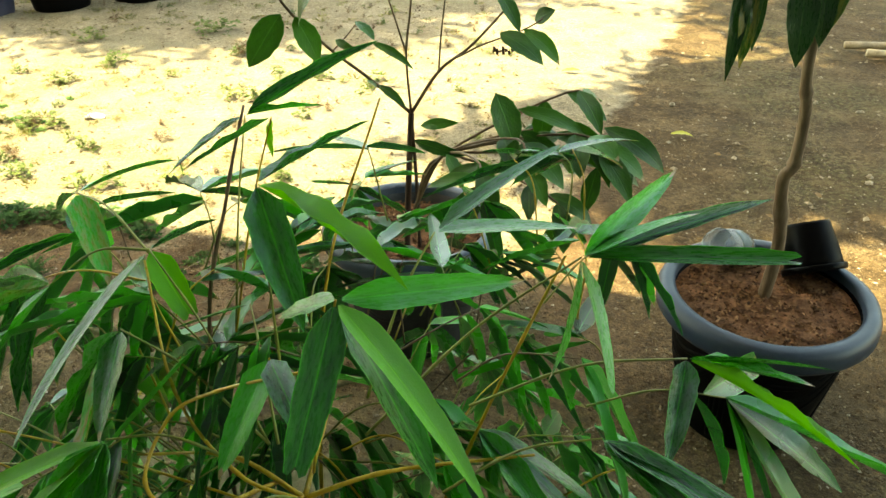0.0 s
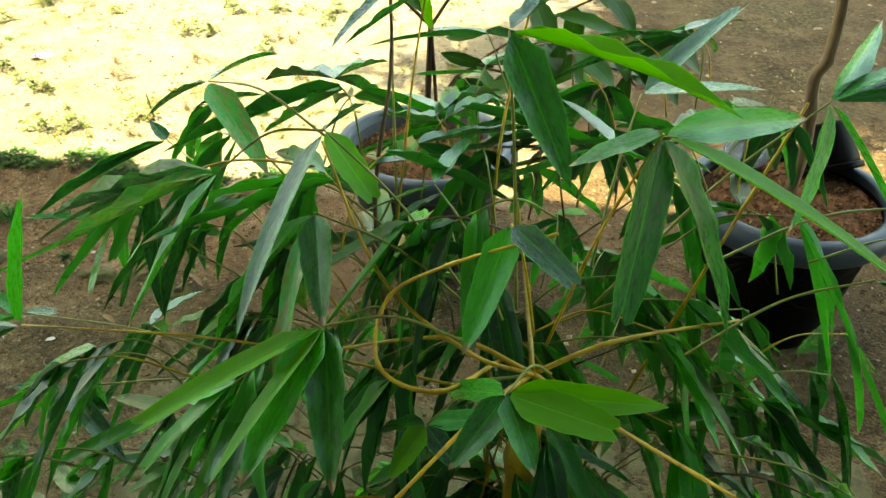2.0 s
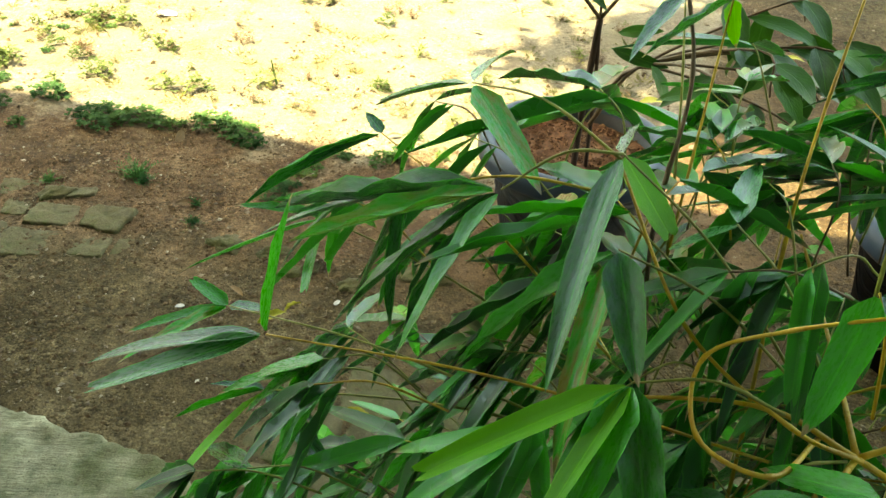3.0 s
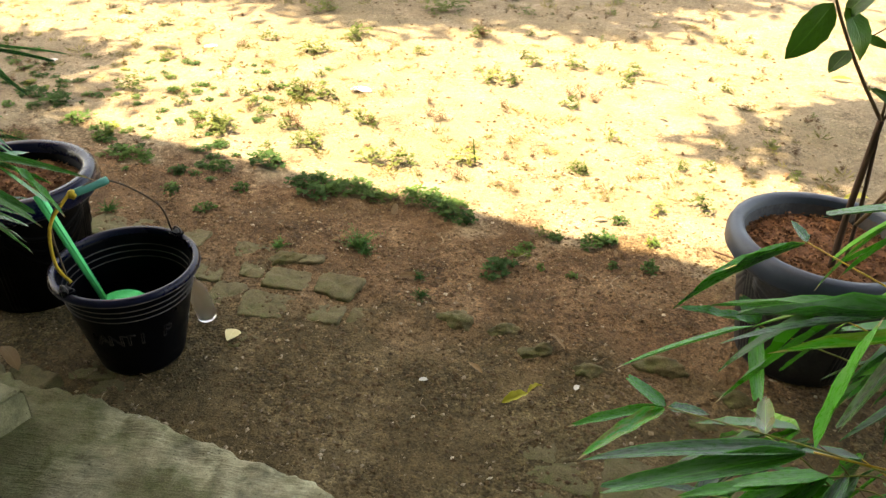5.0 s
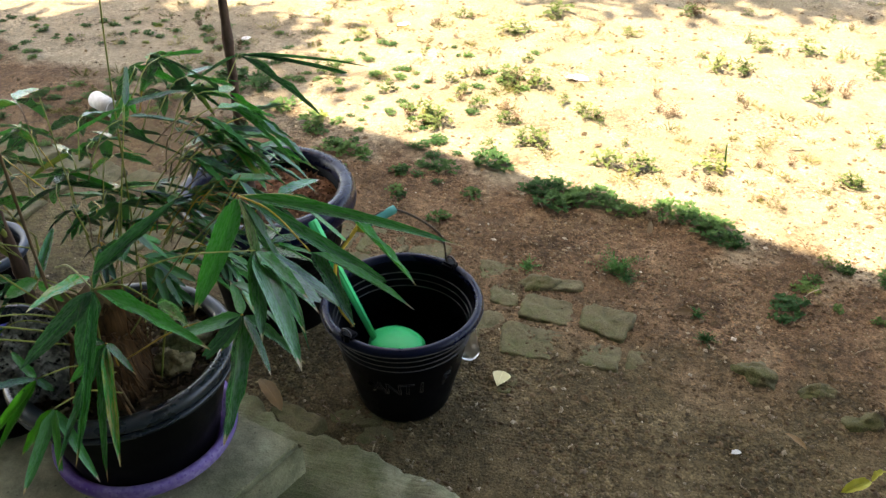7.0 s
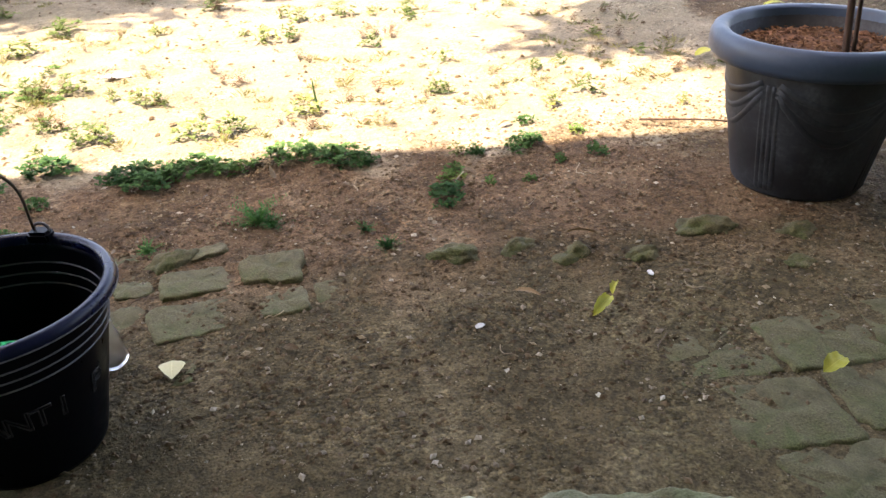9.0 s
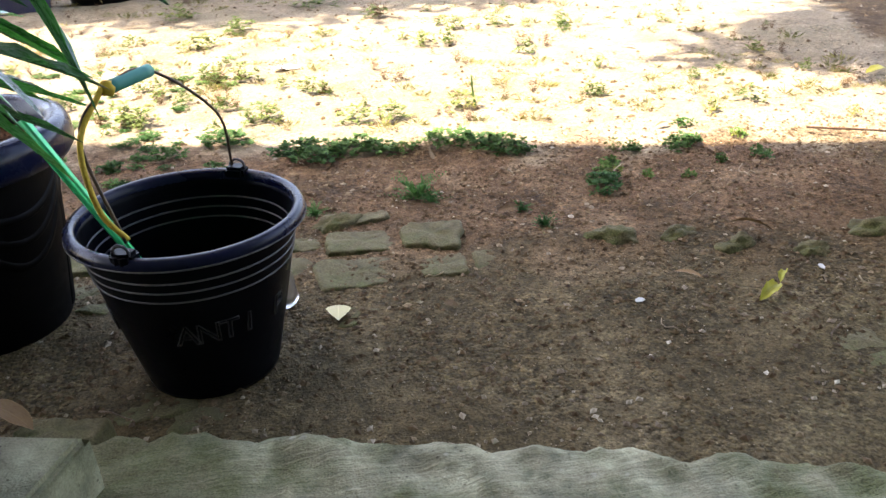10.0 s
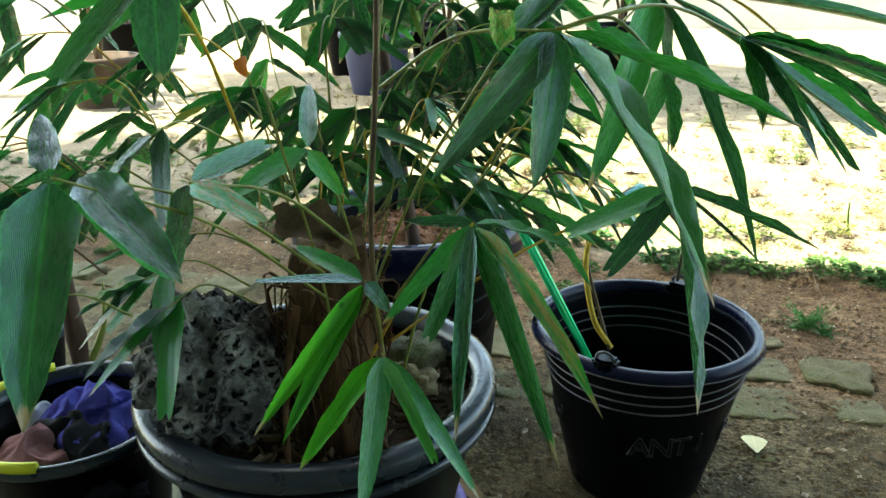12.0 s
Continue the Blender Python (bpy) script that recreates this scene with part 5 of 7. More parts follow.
# sapling in the planter behind the near bamboo: two thin stems, forked, few oval leaves
rnd = random.Random(21)
at = (-0.07, 1.62, 0.30)
shrub = thing("sapling", at, "thin forked sapling with dark oval leaves in a planter", "sapling")
fork = Vector((-0.070, 1.657, 0.618))
sprout(shrub, at, bezier([(-0.085, 1.62, 0.28), (-0.080, 1.64, 0.43), fork], 6), 0.0075, 0.0070, DARK_BARK)
sprout(shrub, at, bezier([(-0.055, 1.63, 0.28), (-0.060, 1.64, 0.45), fork], 6), 0.0045, 0.004, DARK_BARK)
for r0, line in ((0.0042, [fork, (-0.151, 1.60, 0.715), (-0.221, 1.53, 0.801), (-0.289, 1.47, 0.899), (-0.33, 1.44, 1.00)]),
                 (0.0042, [fork, (-0.009, 1.62, 0.725), (0.055, 1.58, 0.79), (0.125, 1.54, 0.88)]),
                 (0.0030, [fork, (-0.078, 1.66, 0.752), (-0.065, 1.66, 0.875), (-0.07, 1.65, 1.05)]),
                 (0.0022, [(-0.009, 1.62, 0.725), (-0.004, 1.63, 0.80), (0.004, 1.64, 0.872), (0.01, 1.64, 1.0)]),
                 (0.0022, [(-0.078, 1.66, 0.752), (-0.10, 1.65, 0.83), (-0.135, 1.64, 0.95)]),
                 (0.0022, [(0.03, 1.59, 0.765), (0.08, 1.56, 0.80), (0.15, 1.50, 0.845), (0.19, 1.48, 0.875)]),
                 (0.0016, [(-0.215, 1.535, 0.795), (-0.18, 1.51, 0.835), (-0.160, 1.50, 0.862)])):
    sprout(shrub, at, bezier(line, 6), r0, r0 * 0.55, STEM, "twig")
for k in range(7):        # a few dried flower buds
    sprout(shrub, at, [(0.10 + 0.006 * k, 1.545, 0.80 - 0.004 * (k % 3)), (0.101 + 0.006 * k, 1.543, 0.790 - 0.005 * (k % 2))], 0.003, 0.003, DARK_BARK, "bud", 6)
LEFT = (((-0.293, 1.45, 0.888), (-0.355, 1.42, 0.800), 0.056), ((-0.264, 1.47, 0.865), (-0.223, 1.42, 0.935), 0.05), ((-0.27, 1.46, 0.88), (-0.23, 1.44, 0.80), 0.045), ((-0.221, 1.52, 0.793), (-0.255, 1.49, 0.760), 0.034), ((-0.207, 1.52, 0.820), (-0.164, 1.49, 0.808), 0.016),
        ((-0.164, 1.50, 0.862), (-0.128, 1.47, 0.835), 0.028), ((-0.139, 1.55, 0.806), (-0.058, 1.52, 0.762), 0.020), ((-0.135, 1.60, 0.702), (-0.077, 1.57, 0.664), 0.020), ((-0.136, 1.60, 0.696), (-0.158, 1.57, 0.722), 0.014), ((-0.31, 1.45, 0.95), (-0.37, 1.42, 0.93), 0.05))
RIGHT = (((0.098, 1.50, 0.920), (0.142, 1.47, 0.850), 0.034), ((0.107, 1.50, 0.840), (0.188, 1.46, 0.790), 0.050), ((0.150, 1.48, 0.852), (0.217, 1.45, 0.793), 0.034), ((0.172, 1.50, 0.863), (0.205, 1.47, 0.890), 0.030))
LOW = (((0.101, 1.46, 0.735), (0.138, 1.43, 0.632), 0.062), ((0.144, 1.45, 0.707), (0.282, 1.42, 0.655), 0.036), ((0.307, 1.42, 0.681), (0.425, 1.39, 0.600), 0.046), ((0.149, 1.45, 0.660), (0.226, 1.42, 0.635), 0.026), ((0.243, 1.44, 0.688), (0.338, 1.41, 0.588), 0.050),
       ((0.007, 1.50, 0.590), (0.040, 1.47, 0.525), 0.044), ((0.304, 1.40, 0.650), (0.360, 1.37, 0.570), 0.052), ((0.200, 1.42, 0.636), (0.122, 1.39, 0.588), 0.044), ((-0.047, 1.58, 0.620), (0.032, 1.55, 0.638), 0.024), ((-0.061, 1.55, 0.600), (0.046, 1.52, 0.578), 0.026))
for leaves in (LEFT, RIGHT, LOW):
    for k, (b, t, w) in enumerate(leaves):
        hang(shrub, at, OVAL[k % len(OVAL)], b, t, w, (0.2 * (k % 3 - 1), -0.7, 0.7), BROAD, 14 * (k % 5 - 2))

# its lower branches, arching over the rim with drooping leaves
for k in range(8):
    a = -1.9 + 0.42 * k
    e = Vector((0.12 + 0.16 * math.cos(a), 1.47 + 0.13 * math.sin(a), 0.60 + 0.07 * math.sin(k * 2.3)))
    ln = bezier([(-0.065, 1.62, 0.40), (0.0, 1.56, 0.56), e + Vector((0, 0, 0.04)), e + Vector((0.07 * math.cos(a), 0.07 * math.sin(a), -0.01))], 5)
    sprout(shrub, at, ln, 0.004, 0.0015, STEM, "twig")
    for j in range(5):
        b = ln[9 + j]
        d = Vector((math.cos(a) + rnd.gauss(0, 0.7), math.sin(a) + rnd.gauss(0, 0.7), rnd.uniform(-1.4, -0.2))).normalized() * rnd.uniform(0.08, 0.12)
        hang(shrub, at, rnd.choice(OVAL), b, b + d, rnd.uniform(0.032, 0.046), (0, -0.4, 0.9), BROAD)

# mango sapling, and what lies on its soil
at = (0.676, 1.394, 0.30)
mango = thing("mango_sapling", at, "slender mango sapling with hanging glossy leaves", "sapling")
ln = bezier([(0.676, 1.394, 0.28), (0.678, 1.385, 0.44), (0.653, 1.38, 0.585), (0.664, 1.375, 0.627), (0.659, 1.37, 0.731), (0.640, 1.365, 0.837), (0.63, 1.36, 1.14)], 6)
sprout(mango, at, ln, 0.0135, 0.009, BARK, "trunk", 10, 9)
top = Vector((0.630, 1.362, 1.12))
for k in range(16):
    a = 2 * math.pi * k / 16 + 0.2
    s = top + Vector((math.cos(a) * 0.03, math.sin(a) * 0.03, rnd.uniform(-0.10, 0.04)))
    e = s + Vector((math.cos(a) * rnd.uniform(0.08, 0.17), math.sin(a) * rnd.uniform(0.08, 0.17), -rnd.uniform(0.03, 0.11)))
    hang(mango, at, rnd.choice(DROOP), s, e, rnd.uniform(0.042, 0.055), (math.cos(a), math.sin(a), 0.6), MANGO, rnd.uniform(-25, 25))
for b, t, w in (((0.50, 1.36, 1.03), (0.483, 1.32, 0.808), 0.030), ((0.51, 1.35, 1.02), (0.503, 1.32, 0.830), 0.034), ((0.52, 1.35, 1.01), (0.518, 1.32, 0.860), 0.026), ((0.585, 1.34, 1.01), (0.594, 1.31, 0.835), 0.052), ((0.615, 1.33, 1.01), (0.630, 1.32, 0.866), 0.040), ((0.66, 1.34, 1.0), (0.627, 1.32, 0.880), 0.034)):
    hang(mango, at, DROOP[1], b, t, w, (-0.2, -0.9, 0.3), MANGO)

small = thing("nursery_pot", (0.800, 1.445, 0.297), "small black nursery pot tipped over on the soil of a planter", "flower pot")
small.matrix_basis = pose(0.795, 1.478, 0.378, 143, 0, 12) @ Matrix.Diagonal((0.80, 0.80, 0.80, 1)) @ Matrix.Translation((0, 0, -0.07))
part("body", pot_body("body", 0.078, 0.060, 0.135, seg=36, wall=0.003), BLACK, small)
part("rim", pot_rim("rim", 0.077, 0.135, 0.006, 0.018, 36), BLACK, small)

cup = thing("plastic_cup", (0.60, 1.50, 0.36), "clear plastic cup lying on the soil of a planter", "cup")
cup.matrix_basis = pose(0.636, 1.512, 0.362, 68, 0, -48) @ Matrix.Translation((0, 0, -0.055))
part("body", lathe("body", [(0, 0.002), (0.030, 0.0), (0.033, 0.004), (0.035, 0.02), (0.0342, 0.023), (0.036, 0.05), (0.0352, 0.053), (0.037, 0.08), (0.039, 0.112), (0.0405, 0.115), (0.039, 0.118), (0.0368, 0.112), (0.0345, 0.05), (0.031, 0.006), (0, 0.005)], 32, 0.06, 2.0), CLOUDY, cup)
part("label_band", lathe("label_band", [(0.0362, 0.030), (0.0378, 0.031), (0.0392, 0.075), (0.0376, 0.076)], 32, 0.06, 2.0), CLOUDY_BAND, cup, "frosted printed band")

# tall thin stem in the planter beside the bucket
at = (-1.975, 1.56, 0.34)
stick = thing("sapling", at, "bare dark sapling stem with a single branch in a planter", "sapling")
sprout(stick, at, bezier([(-1.955, 1.545, 0.295), (-1.989, 1.59, 0.463), (-2.04, 1.688, 0.706), (-2.09, 1.77, 1.0)], 8), 0.011, 0.008, DARK_BARK, "trunk", 8, 7)

# ---- bucket with bail, dipper ----
BX, BY = -1.613, 1.4495
bucket = thing("bucket", (BX, BY, height(BX, BY) + 0.001), "black plastic bucket with a wire handle standing on the paving", "bucket", rz=0)
H, R0, R1 = 0.244, 0.096, 0.149


def br(z):
    return R0 + (R1 - R0) * z / H


prof = [(0, 0.006), (R0 - 0.012, 0.006), (R0 - 0.010, 0), (R0 - 0.002, 0.0), (R0, 0.006), (br(0.10), 0.10), (br(0.165), 0.165), (br(0.225), 0.225), (br(H) - 0.002, H - 0.004),
        (br(H) - 0.006, H - 0.004), (br(0.225) - 0.004, 0.225), (br(0.165) - 0.004, 0.165), (br(0.10) - 0.004, 0.10), (R0 - 0.004, 0.012), (0, 0.012)]
part("body", lathe("body", prof, 72), NAVY, bucket)
part("rim", lathe("rim", [(R1 - 0.007, H - 0.012), (R1 + 0.006, H - 0.014), (R1 + 0.009, H - 0.010), (R1 + 0.009, H - 0.003), (R1 + 0.004, H + 0.003), (R1 - 0.003, H + 0.003), (R1 - 0.007, H - 0.001), (R1 - 0.007, H - 0.012)], 80), NAVY_RIM, bucket, "rolled glossy rim")
part("rim_edge", lathe("rim_edge", [(R1 + 0.0085, H - 0.0125), (R1 + 0.0103, H - 0.0115), (R1 + 0.0098, H - 0.0095), (R1 + 0.0085, H - 0.0125)], 80), SCUFF, bucket, "scuffed pale lower edge")
for z in (0.177, 0.192, 0.207):
    part("ring", lathe("ring", [(br(z), z - 0.0016), (br(z) + 0.0016, z), (br(z), z + 0.0016)], 72), SCUFF, bucket, "scuffed raised ring")
    part("ring", lathe("ring", [(br(z) - 0.004, z + 0.0016), (br(z) - 0.0056, z), (br(z) - 0.004, z - 0.0016)], 72), SCUFF, bucket, "scuffed raised ring")


def letters(parent, text, a0, z, size, mat_t, step):
    """Raised lettering bent round the bucket's side."""
    for i, ch in enumerate(text):
        if ch == " ":
            continue
        cu = bpy.data.curves.new("letter", "FONT")
        cu.body, cu.size, cu.extrude, cu.align_x, cu.fill_mode = ch, size, 0.0012, "CENTER", "NONE"
        cu.bevel_depth = 0.0009
        tmp = new("letter", cu)
        bpy.context.view_layer.update()
        me = bpy.data.meshes.new_from_object(tmp)
        me.materials.clear()
        bpy.data.objects.remove(tmp)
        a = a0 + step * i
        q = br(z) + 0.0006
        m = Matrix.Translation((q * math.cos(a), q * math.sin(a), z)) @ Matrix.Rotation(a + math.pi / 2, 4, "Z") @ Matrix.Rotation(radians(90 + 9), 4, "X")
        part("letter", me, mat_t, parent, m=m)


letters(bucket, "ANTI P", radians(-95), 0.106, 0.044, WORN, radians(12.8))
letters(bucket, "AH", radians(-172), 0.108, 0.042, WORN, radians(14.5))
lug_f, lug_b = Vector((-1.671, 1.3275, 0.238)), Vector((-1.555, 1.5715, 0.238))
o = bucket.matrix_basis.translation
for lug in (lug_f, lug_b):
    d = (lug - Vector((BX, BY, 0.240)))
    a = math.atan2(d.y, d.x)
    lugp = part("lug", rough_block("lug", [(-0.013, -0.016), (0.010, -0.016), (0.014, 0), (0.010, 0.016), (-0.013, 0.016)], 0, 0.014, 0.004, 0.0006, 3), NAVY, bucket, m=pose(math.cos(a) * (R1 - 0.004), math.sin(a) * (R1 - 0.004), H - 0.004, 0, 0, math.degrees(a)))
    part("eyelet", tube("eyelet", [Vector((0.004, 0.011 * math.cos(t), 0.014 + 0.009 * math.sin(t))) for t in [2 * math.pi * k / 18 for k in range(19)]], 0.0022, None, 6), SCUFF, lugp)
g1, g2 = Vector((-1.671, 1.408, 0.422)), Vector((-1.631, 1.476, 0.424))
part("bail", tube("bail", [p - o for p in bezier([lug_b + Vector((0, 0, 0.016)), (-1.562, 1.535, 0.345), g2, g1, (-1.704, 1.365, 0.375), lug_f + Vector((0, 0, 0.016))], 8)], 0.0022, None, 6), WIRE, bucket, "thin dark wire bail")
part("grip", tube("grip", [p - o for p in bezier([g2, g1], 6)], 0.0085, None, 10), TEAL, bucket, "teal plastic hand grip")
cord = bezier([g1 + Vector((-0.004, -0.004, 0.004)), (-1.704, 1.362, 0.372), (-1.694, 1.332, 0.30), lug_f + Vector((0.002, 0.004, 0.018))], 9)
part("cord", tube("cord", [p - o for p in cord], 0.0036, None, 7), CORD, bucket, "yellow cord wound round the wire")
part("knot", boulder("knot", 0.010, (1, 1, 1), 0.3, 5, 2), CORD, bucket, m=Matrix.Translation(g1 - o))

# green dipper leaning in the bucket: flat scoop below, flat handle out over the rim
dip = thing("dipper", (-1.60, 1.44, height(BX, BY) + 0.02), "bright green plastic scoop leaning in the bucket", "scoop")
o2 = dip.matrix_basis.translation
he, hb = Vector((-1.796, 1.472, 0.374)), Vector((-1.665, 1.428, 0.140))
way = (hb - he).normalized()
sidev = way.cross(Vector((0, 0, 1))).normalized()
nrm = sidev.cross(way)


def plank(a, b, w0, w1, t):
    """A flat bar with softened edges."""
    bm = bmesh.new()
    vs = []
    for p, w in ((a, w0), (b, w1)):
        for sx, sy in ((-1, -1), (1, -1), (1, 1), (-1, 1)):
            vs.append(bm.verts.new(p + sidev * w * sx + nrm * t * sy))
    bm.faces.new(vs[:4][::-1])
    bm.faces.new(vs[4:])
    for i in range(4):
        j = (i + 1) % 4
        bm.faces.new((vs[i], vs[j], vs[4 + j], vs[4 + i]))
    bmesh.ops.recalc_face_normals(bm, faces=bm.faces)
    bmesh.ops.bevel(bm, geom=bm.edges[:], offset=t * 0.7, segments=2, affect="EDGES")
    return bm_mesh("bar", bm)


part("handle", plank(he - o2, hb - o2, 0.012, 0.0075, 0.003), GREEN, dip)
part("handle_rib", plank(he - o2 + nrm * 0.003, hb - o2 + nrm * 0.003, 0.0025, 0.002, 0.002), GREEN, dip)
sc = lathe("scoop", [(0, -0.010), (0.042, -0.010), (0.050, -0.006), (0.052, 0.0), (0.046, 0.009), (0.030, 0.016), (0.012, 0.019), (0, 0.0195)], 40, 0.10, 6.0, (1.15, 0.80))
sco = Vector((-1.620, 1.428, 0.138))
part("scoop", sc, GREEN, dip, m=Matrix.Translation(sco - o2) @ pose(0, 0, 0, 4, -6, -22) @ Matrix.Diagonal((1.12, 1.12, 1.0, 1)))

bot = thing("plastic_bottle", (-1.505, 1.583, 0.006), "clear plastic bottle leaning against the bucket", "bottle")
bot.matrix_basis = pose(-1.505, 1.583, height(-1.505, 1.583) + 0.006, 10, -8, 0)
part("body", lathe("body", [(0, 0.003), (0.020, 0.0), (0.0235, 0.005), (0.0225, 0.03), (0.024, 0.05), (0.0225, 0.07), (0.0235, 0.09), (0.018, 0.108), (0.010, 0.118), (0.010, 0.13), (0.0088, 0.13), (0.0088, 0.117), (0.0165, 0.107), (0.0222, 0.09), (0.0212, 0.03), (0.0195, 0.007), (0, 0.005)], 30, 0.05, 1.0), CLEAR, bot)

# ---- potted bamboo on the platform ----
QX, QY = -1.978, 1.100
sauc = thing("plant_saucer", (QX - 0.005, QY + 0.01, 0.1005), "purple plastic plant saucer with a beaded edge on the platform", "saucer")
part("dish", lathe("dish", [(0, 0.004), (0.122, 0.004), (0.126, 0), (0.132, 0.004), (0.143, 0.034), (0.146, 0.036), (0.143, 0.039), (0.138, 0.034), (0.126, 0.008), (0, 0.008)], 64), PURPLE, sauc)
part("edge", lathe("edge", [(0.139, 0.026), (0.150, 0.024), (0.156, 0.030), (0.157, 0.043), (0.152, 0.050), (0.143, 0.049), (0.138, 0.042), (0.139, 0.026)], 72), PURPLE, sauc, "rolled beaded edge")
bead = bmesh.new()
bmesh.ops.create_icosphere(bead, subdivisions=1, radius=0.0030)
bead = bm_mesh("bead", bead)
for k in range(72):
    a = 2 * math.pi * k / 72
    part("bead", bead, PURPLE, sauc, m=Matrix.Translation((0.1535 * math.cos(a), 0.1535 * math.sin(a), 0.045)))
PZ, PH, PR = 0.108, 0.225, 0.172
bpot = thing("flower_pot", (QX, QY, PZ + 0.0005), "glossy black plastic pot in a purple saucer", "flower pot")
part("body", pot_body("body", PR - 0.006, 0.121, PH, seg=64, lip_h=0.02), BLACK, bpot)
part("rim", pot_rim("rim", PR - 0.012, PH, 0.020, 0.022, 72), GLOSS_RIM, bpot, "glossy grey-lit rolled rim")
part("rim_groove", lathe("rim_groove", [(PR + 0.006, PH - 0.034), (PR + 0.0075, PH - 0.030), (PR + 0.006, PH - 0.026), (PR - 0.008, PH - 0.026), (PR - 0.008, PH - 0.034), (PR + 0.006, PH - 0.034)], 72), GLOSS_RIM, bpot)
part("soil", soil_disc("soil", PR - 0.014, PH - 0.035, 0.012, 2), SOIL, bpot)
mulch(bpot, PR - 0.02, PH - 0.035, 900, 77, MULCH)
SOILZ = PZ + PH - 0.035

rock = boulder("rock", 0.070, (0.92, 0.85, 1.05), 0.34, 4, 6, 2.2)
for v in rock.vertices:       # blisters and pits of the lava
    d = noise.noise(v.co * 62)
    v.co += v.co.normalized() * (0.007 * noise.noise(v.co * 30) - 0.016 * max(0.0, d - 0.08))
solo("lava_rock", rock, LAVA, "pitted grey-black lava rock on the soil of the pot", "rock", pose(-2.052, 1.020, SOILZ + 0.066, 0, 8, 30))
solo("lava_rock", boulder("rock", 0.036, (1.2, 0.8, 0.7), 0.35, 9, 4, 2.4), STONE, "small pitted brown-black stone on the soil of the pot", "rock", pose(-1.895, 1.160, SOILZ + 0.016, 0, 0, 60))
solo("pale_stone", pitted(boulder("stone", 0.025, (1.3, 0.9, 0.9), 0.4, 12, 4, 2.4), 3), TAN_STONE, "pale brown porous stone on the soil of the pot", "stone", pose(-1.892, 1.102, SOILZ + 0.016, 0, 0, 20))

stump = thing("stump", (-1.945, 1.047, SOILZ - 0.01), "cut plant stump with brown root fibres in the pot", "stump")
core = lathe("core", [(0, 0), (0.046, 0), (0.046, 0.05), (0.040, 0.12), (0.034, 0.195), (0.028, 0.206), (0, 0.204)], 30, 0.35, 3.0)
for v in core.vertices:       # sawn off on the slant
    if v.co.z > 0.15:
        v.co.z += 0.45 * v.co.y - 0.012 + 0.018 * noise.noise(v.co * 60)
part("core", core, FIBRE, stump)
face = lathe("cut_face", [(0, 0.207), (0.024, 0.207), (0.026, 0.203), (0, 0.203)], 24, 0.3, 3.0)
for v in face.vertices:
    v.co.z += 0.45 * v.co.y - 0.012 + 0.018 * noise.noise(v.co * 60)
part("cut_face", face, CUT, stump, "tan broken wood")
SHEATH = leaf_mesh("sheath", lambda s: 0.45 + 0.5 * math.sin(3.0 * s) + 0.16 * math.sin(17 * s), 0.30, 4.5, 1.2, 0.6, 12, 5, 0.85)
o = stump.matrix_basis.translation
for b, t, w, f in (((-1.905, 1.015, 0.505), (-1.985, 0.990, 0.520), 0.032, (0.1, -0.8, 0.5)), ((-1.915, 1.010, 0.490), (-1.885, 0.985, 0.535), 0.022, (-0.5, -0.7, 0.3))):
    part("sheath", SHEATH, BARK, stump, "dried brown leaf sheath", m=Matrix.Translation(-o) @ leaf_pose(Vector(b), Vector(t), w, f, 0))
for k in range(150):
    a, z0 = rnd.uniform(0, 6.28), rnd.uniform(0.04, 0.17)
    q = 0.038
    ln = [Vector((q * math.cos(a), q * math.sin(a), z0)), Vector(((q + 0.016) * math.cos(a + rnd.uniform(-0.5, 0.5)), (q + 0.016) * math.sin(a + rnd.uniform(-0.5, 0.5)), z0 + rnd.uniform(-0.03, 0.02))), Vector(((q + 0.012) * math.cos(a + 0.15), (q + 0.012) * math.sin(a + 0.15), max(0.005, z0 - rnd.uniform(0.015, 0.07))))]
    part("fibre", tube("fibre", bezier(ln, 3), 0.0016, 0.0008, 4), FIBRE, stump)
for k in range(2):
    a = 4.4 + 0.9 * k
    pts = [Vector((0.05 * math.cos(a), 0.05 * math.sin(a), 0.16)), Vector((0.075 * math.cos(a), 0.075 * math.sin(a), 0.09)), Vector((0.11 * math.cos(a + 0.2), 0.11 * math.sin(a + 0.2), 0.012))]
    part("root", tube("root", bezier(pts, 4), 0.004, 0.002, 7), FIBRE, stump, "stout brown root")

# ---- bamboos ----
def clump(name, at, label, broad, old=False):
    """A bamboo plant; broad: how wide its leaves have grown, old: whether they are blue-green."""
    b = thing(name, at, label, "bamboo")
    b["broad"], b["old"] = broad, old
    b["n"] = 0
    return b


DRY_LANCE = leaf_mesh("withered_leaf", lance, 0.12, 2.5, 1.2, 0.2, 12, 4)
def in_material(meshes, mat_l):
    """The same leaf shapes in another material."""
    out = []
    for me in meshes:
        me = me.copy()
        me.materials.clear()
        me.materials.append(mat_l)
        out.append(me)
    return out


LEAVES = {False: {False: LANCE, True: in_material(LANCE, YOUNG_LIT)}, True: {False: in_material(LANCE, OLD_BAMBOO), True: in_material(LANCE, MID_BAMBOO)}}


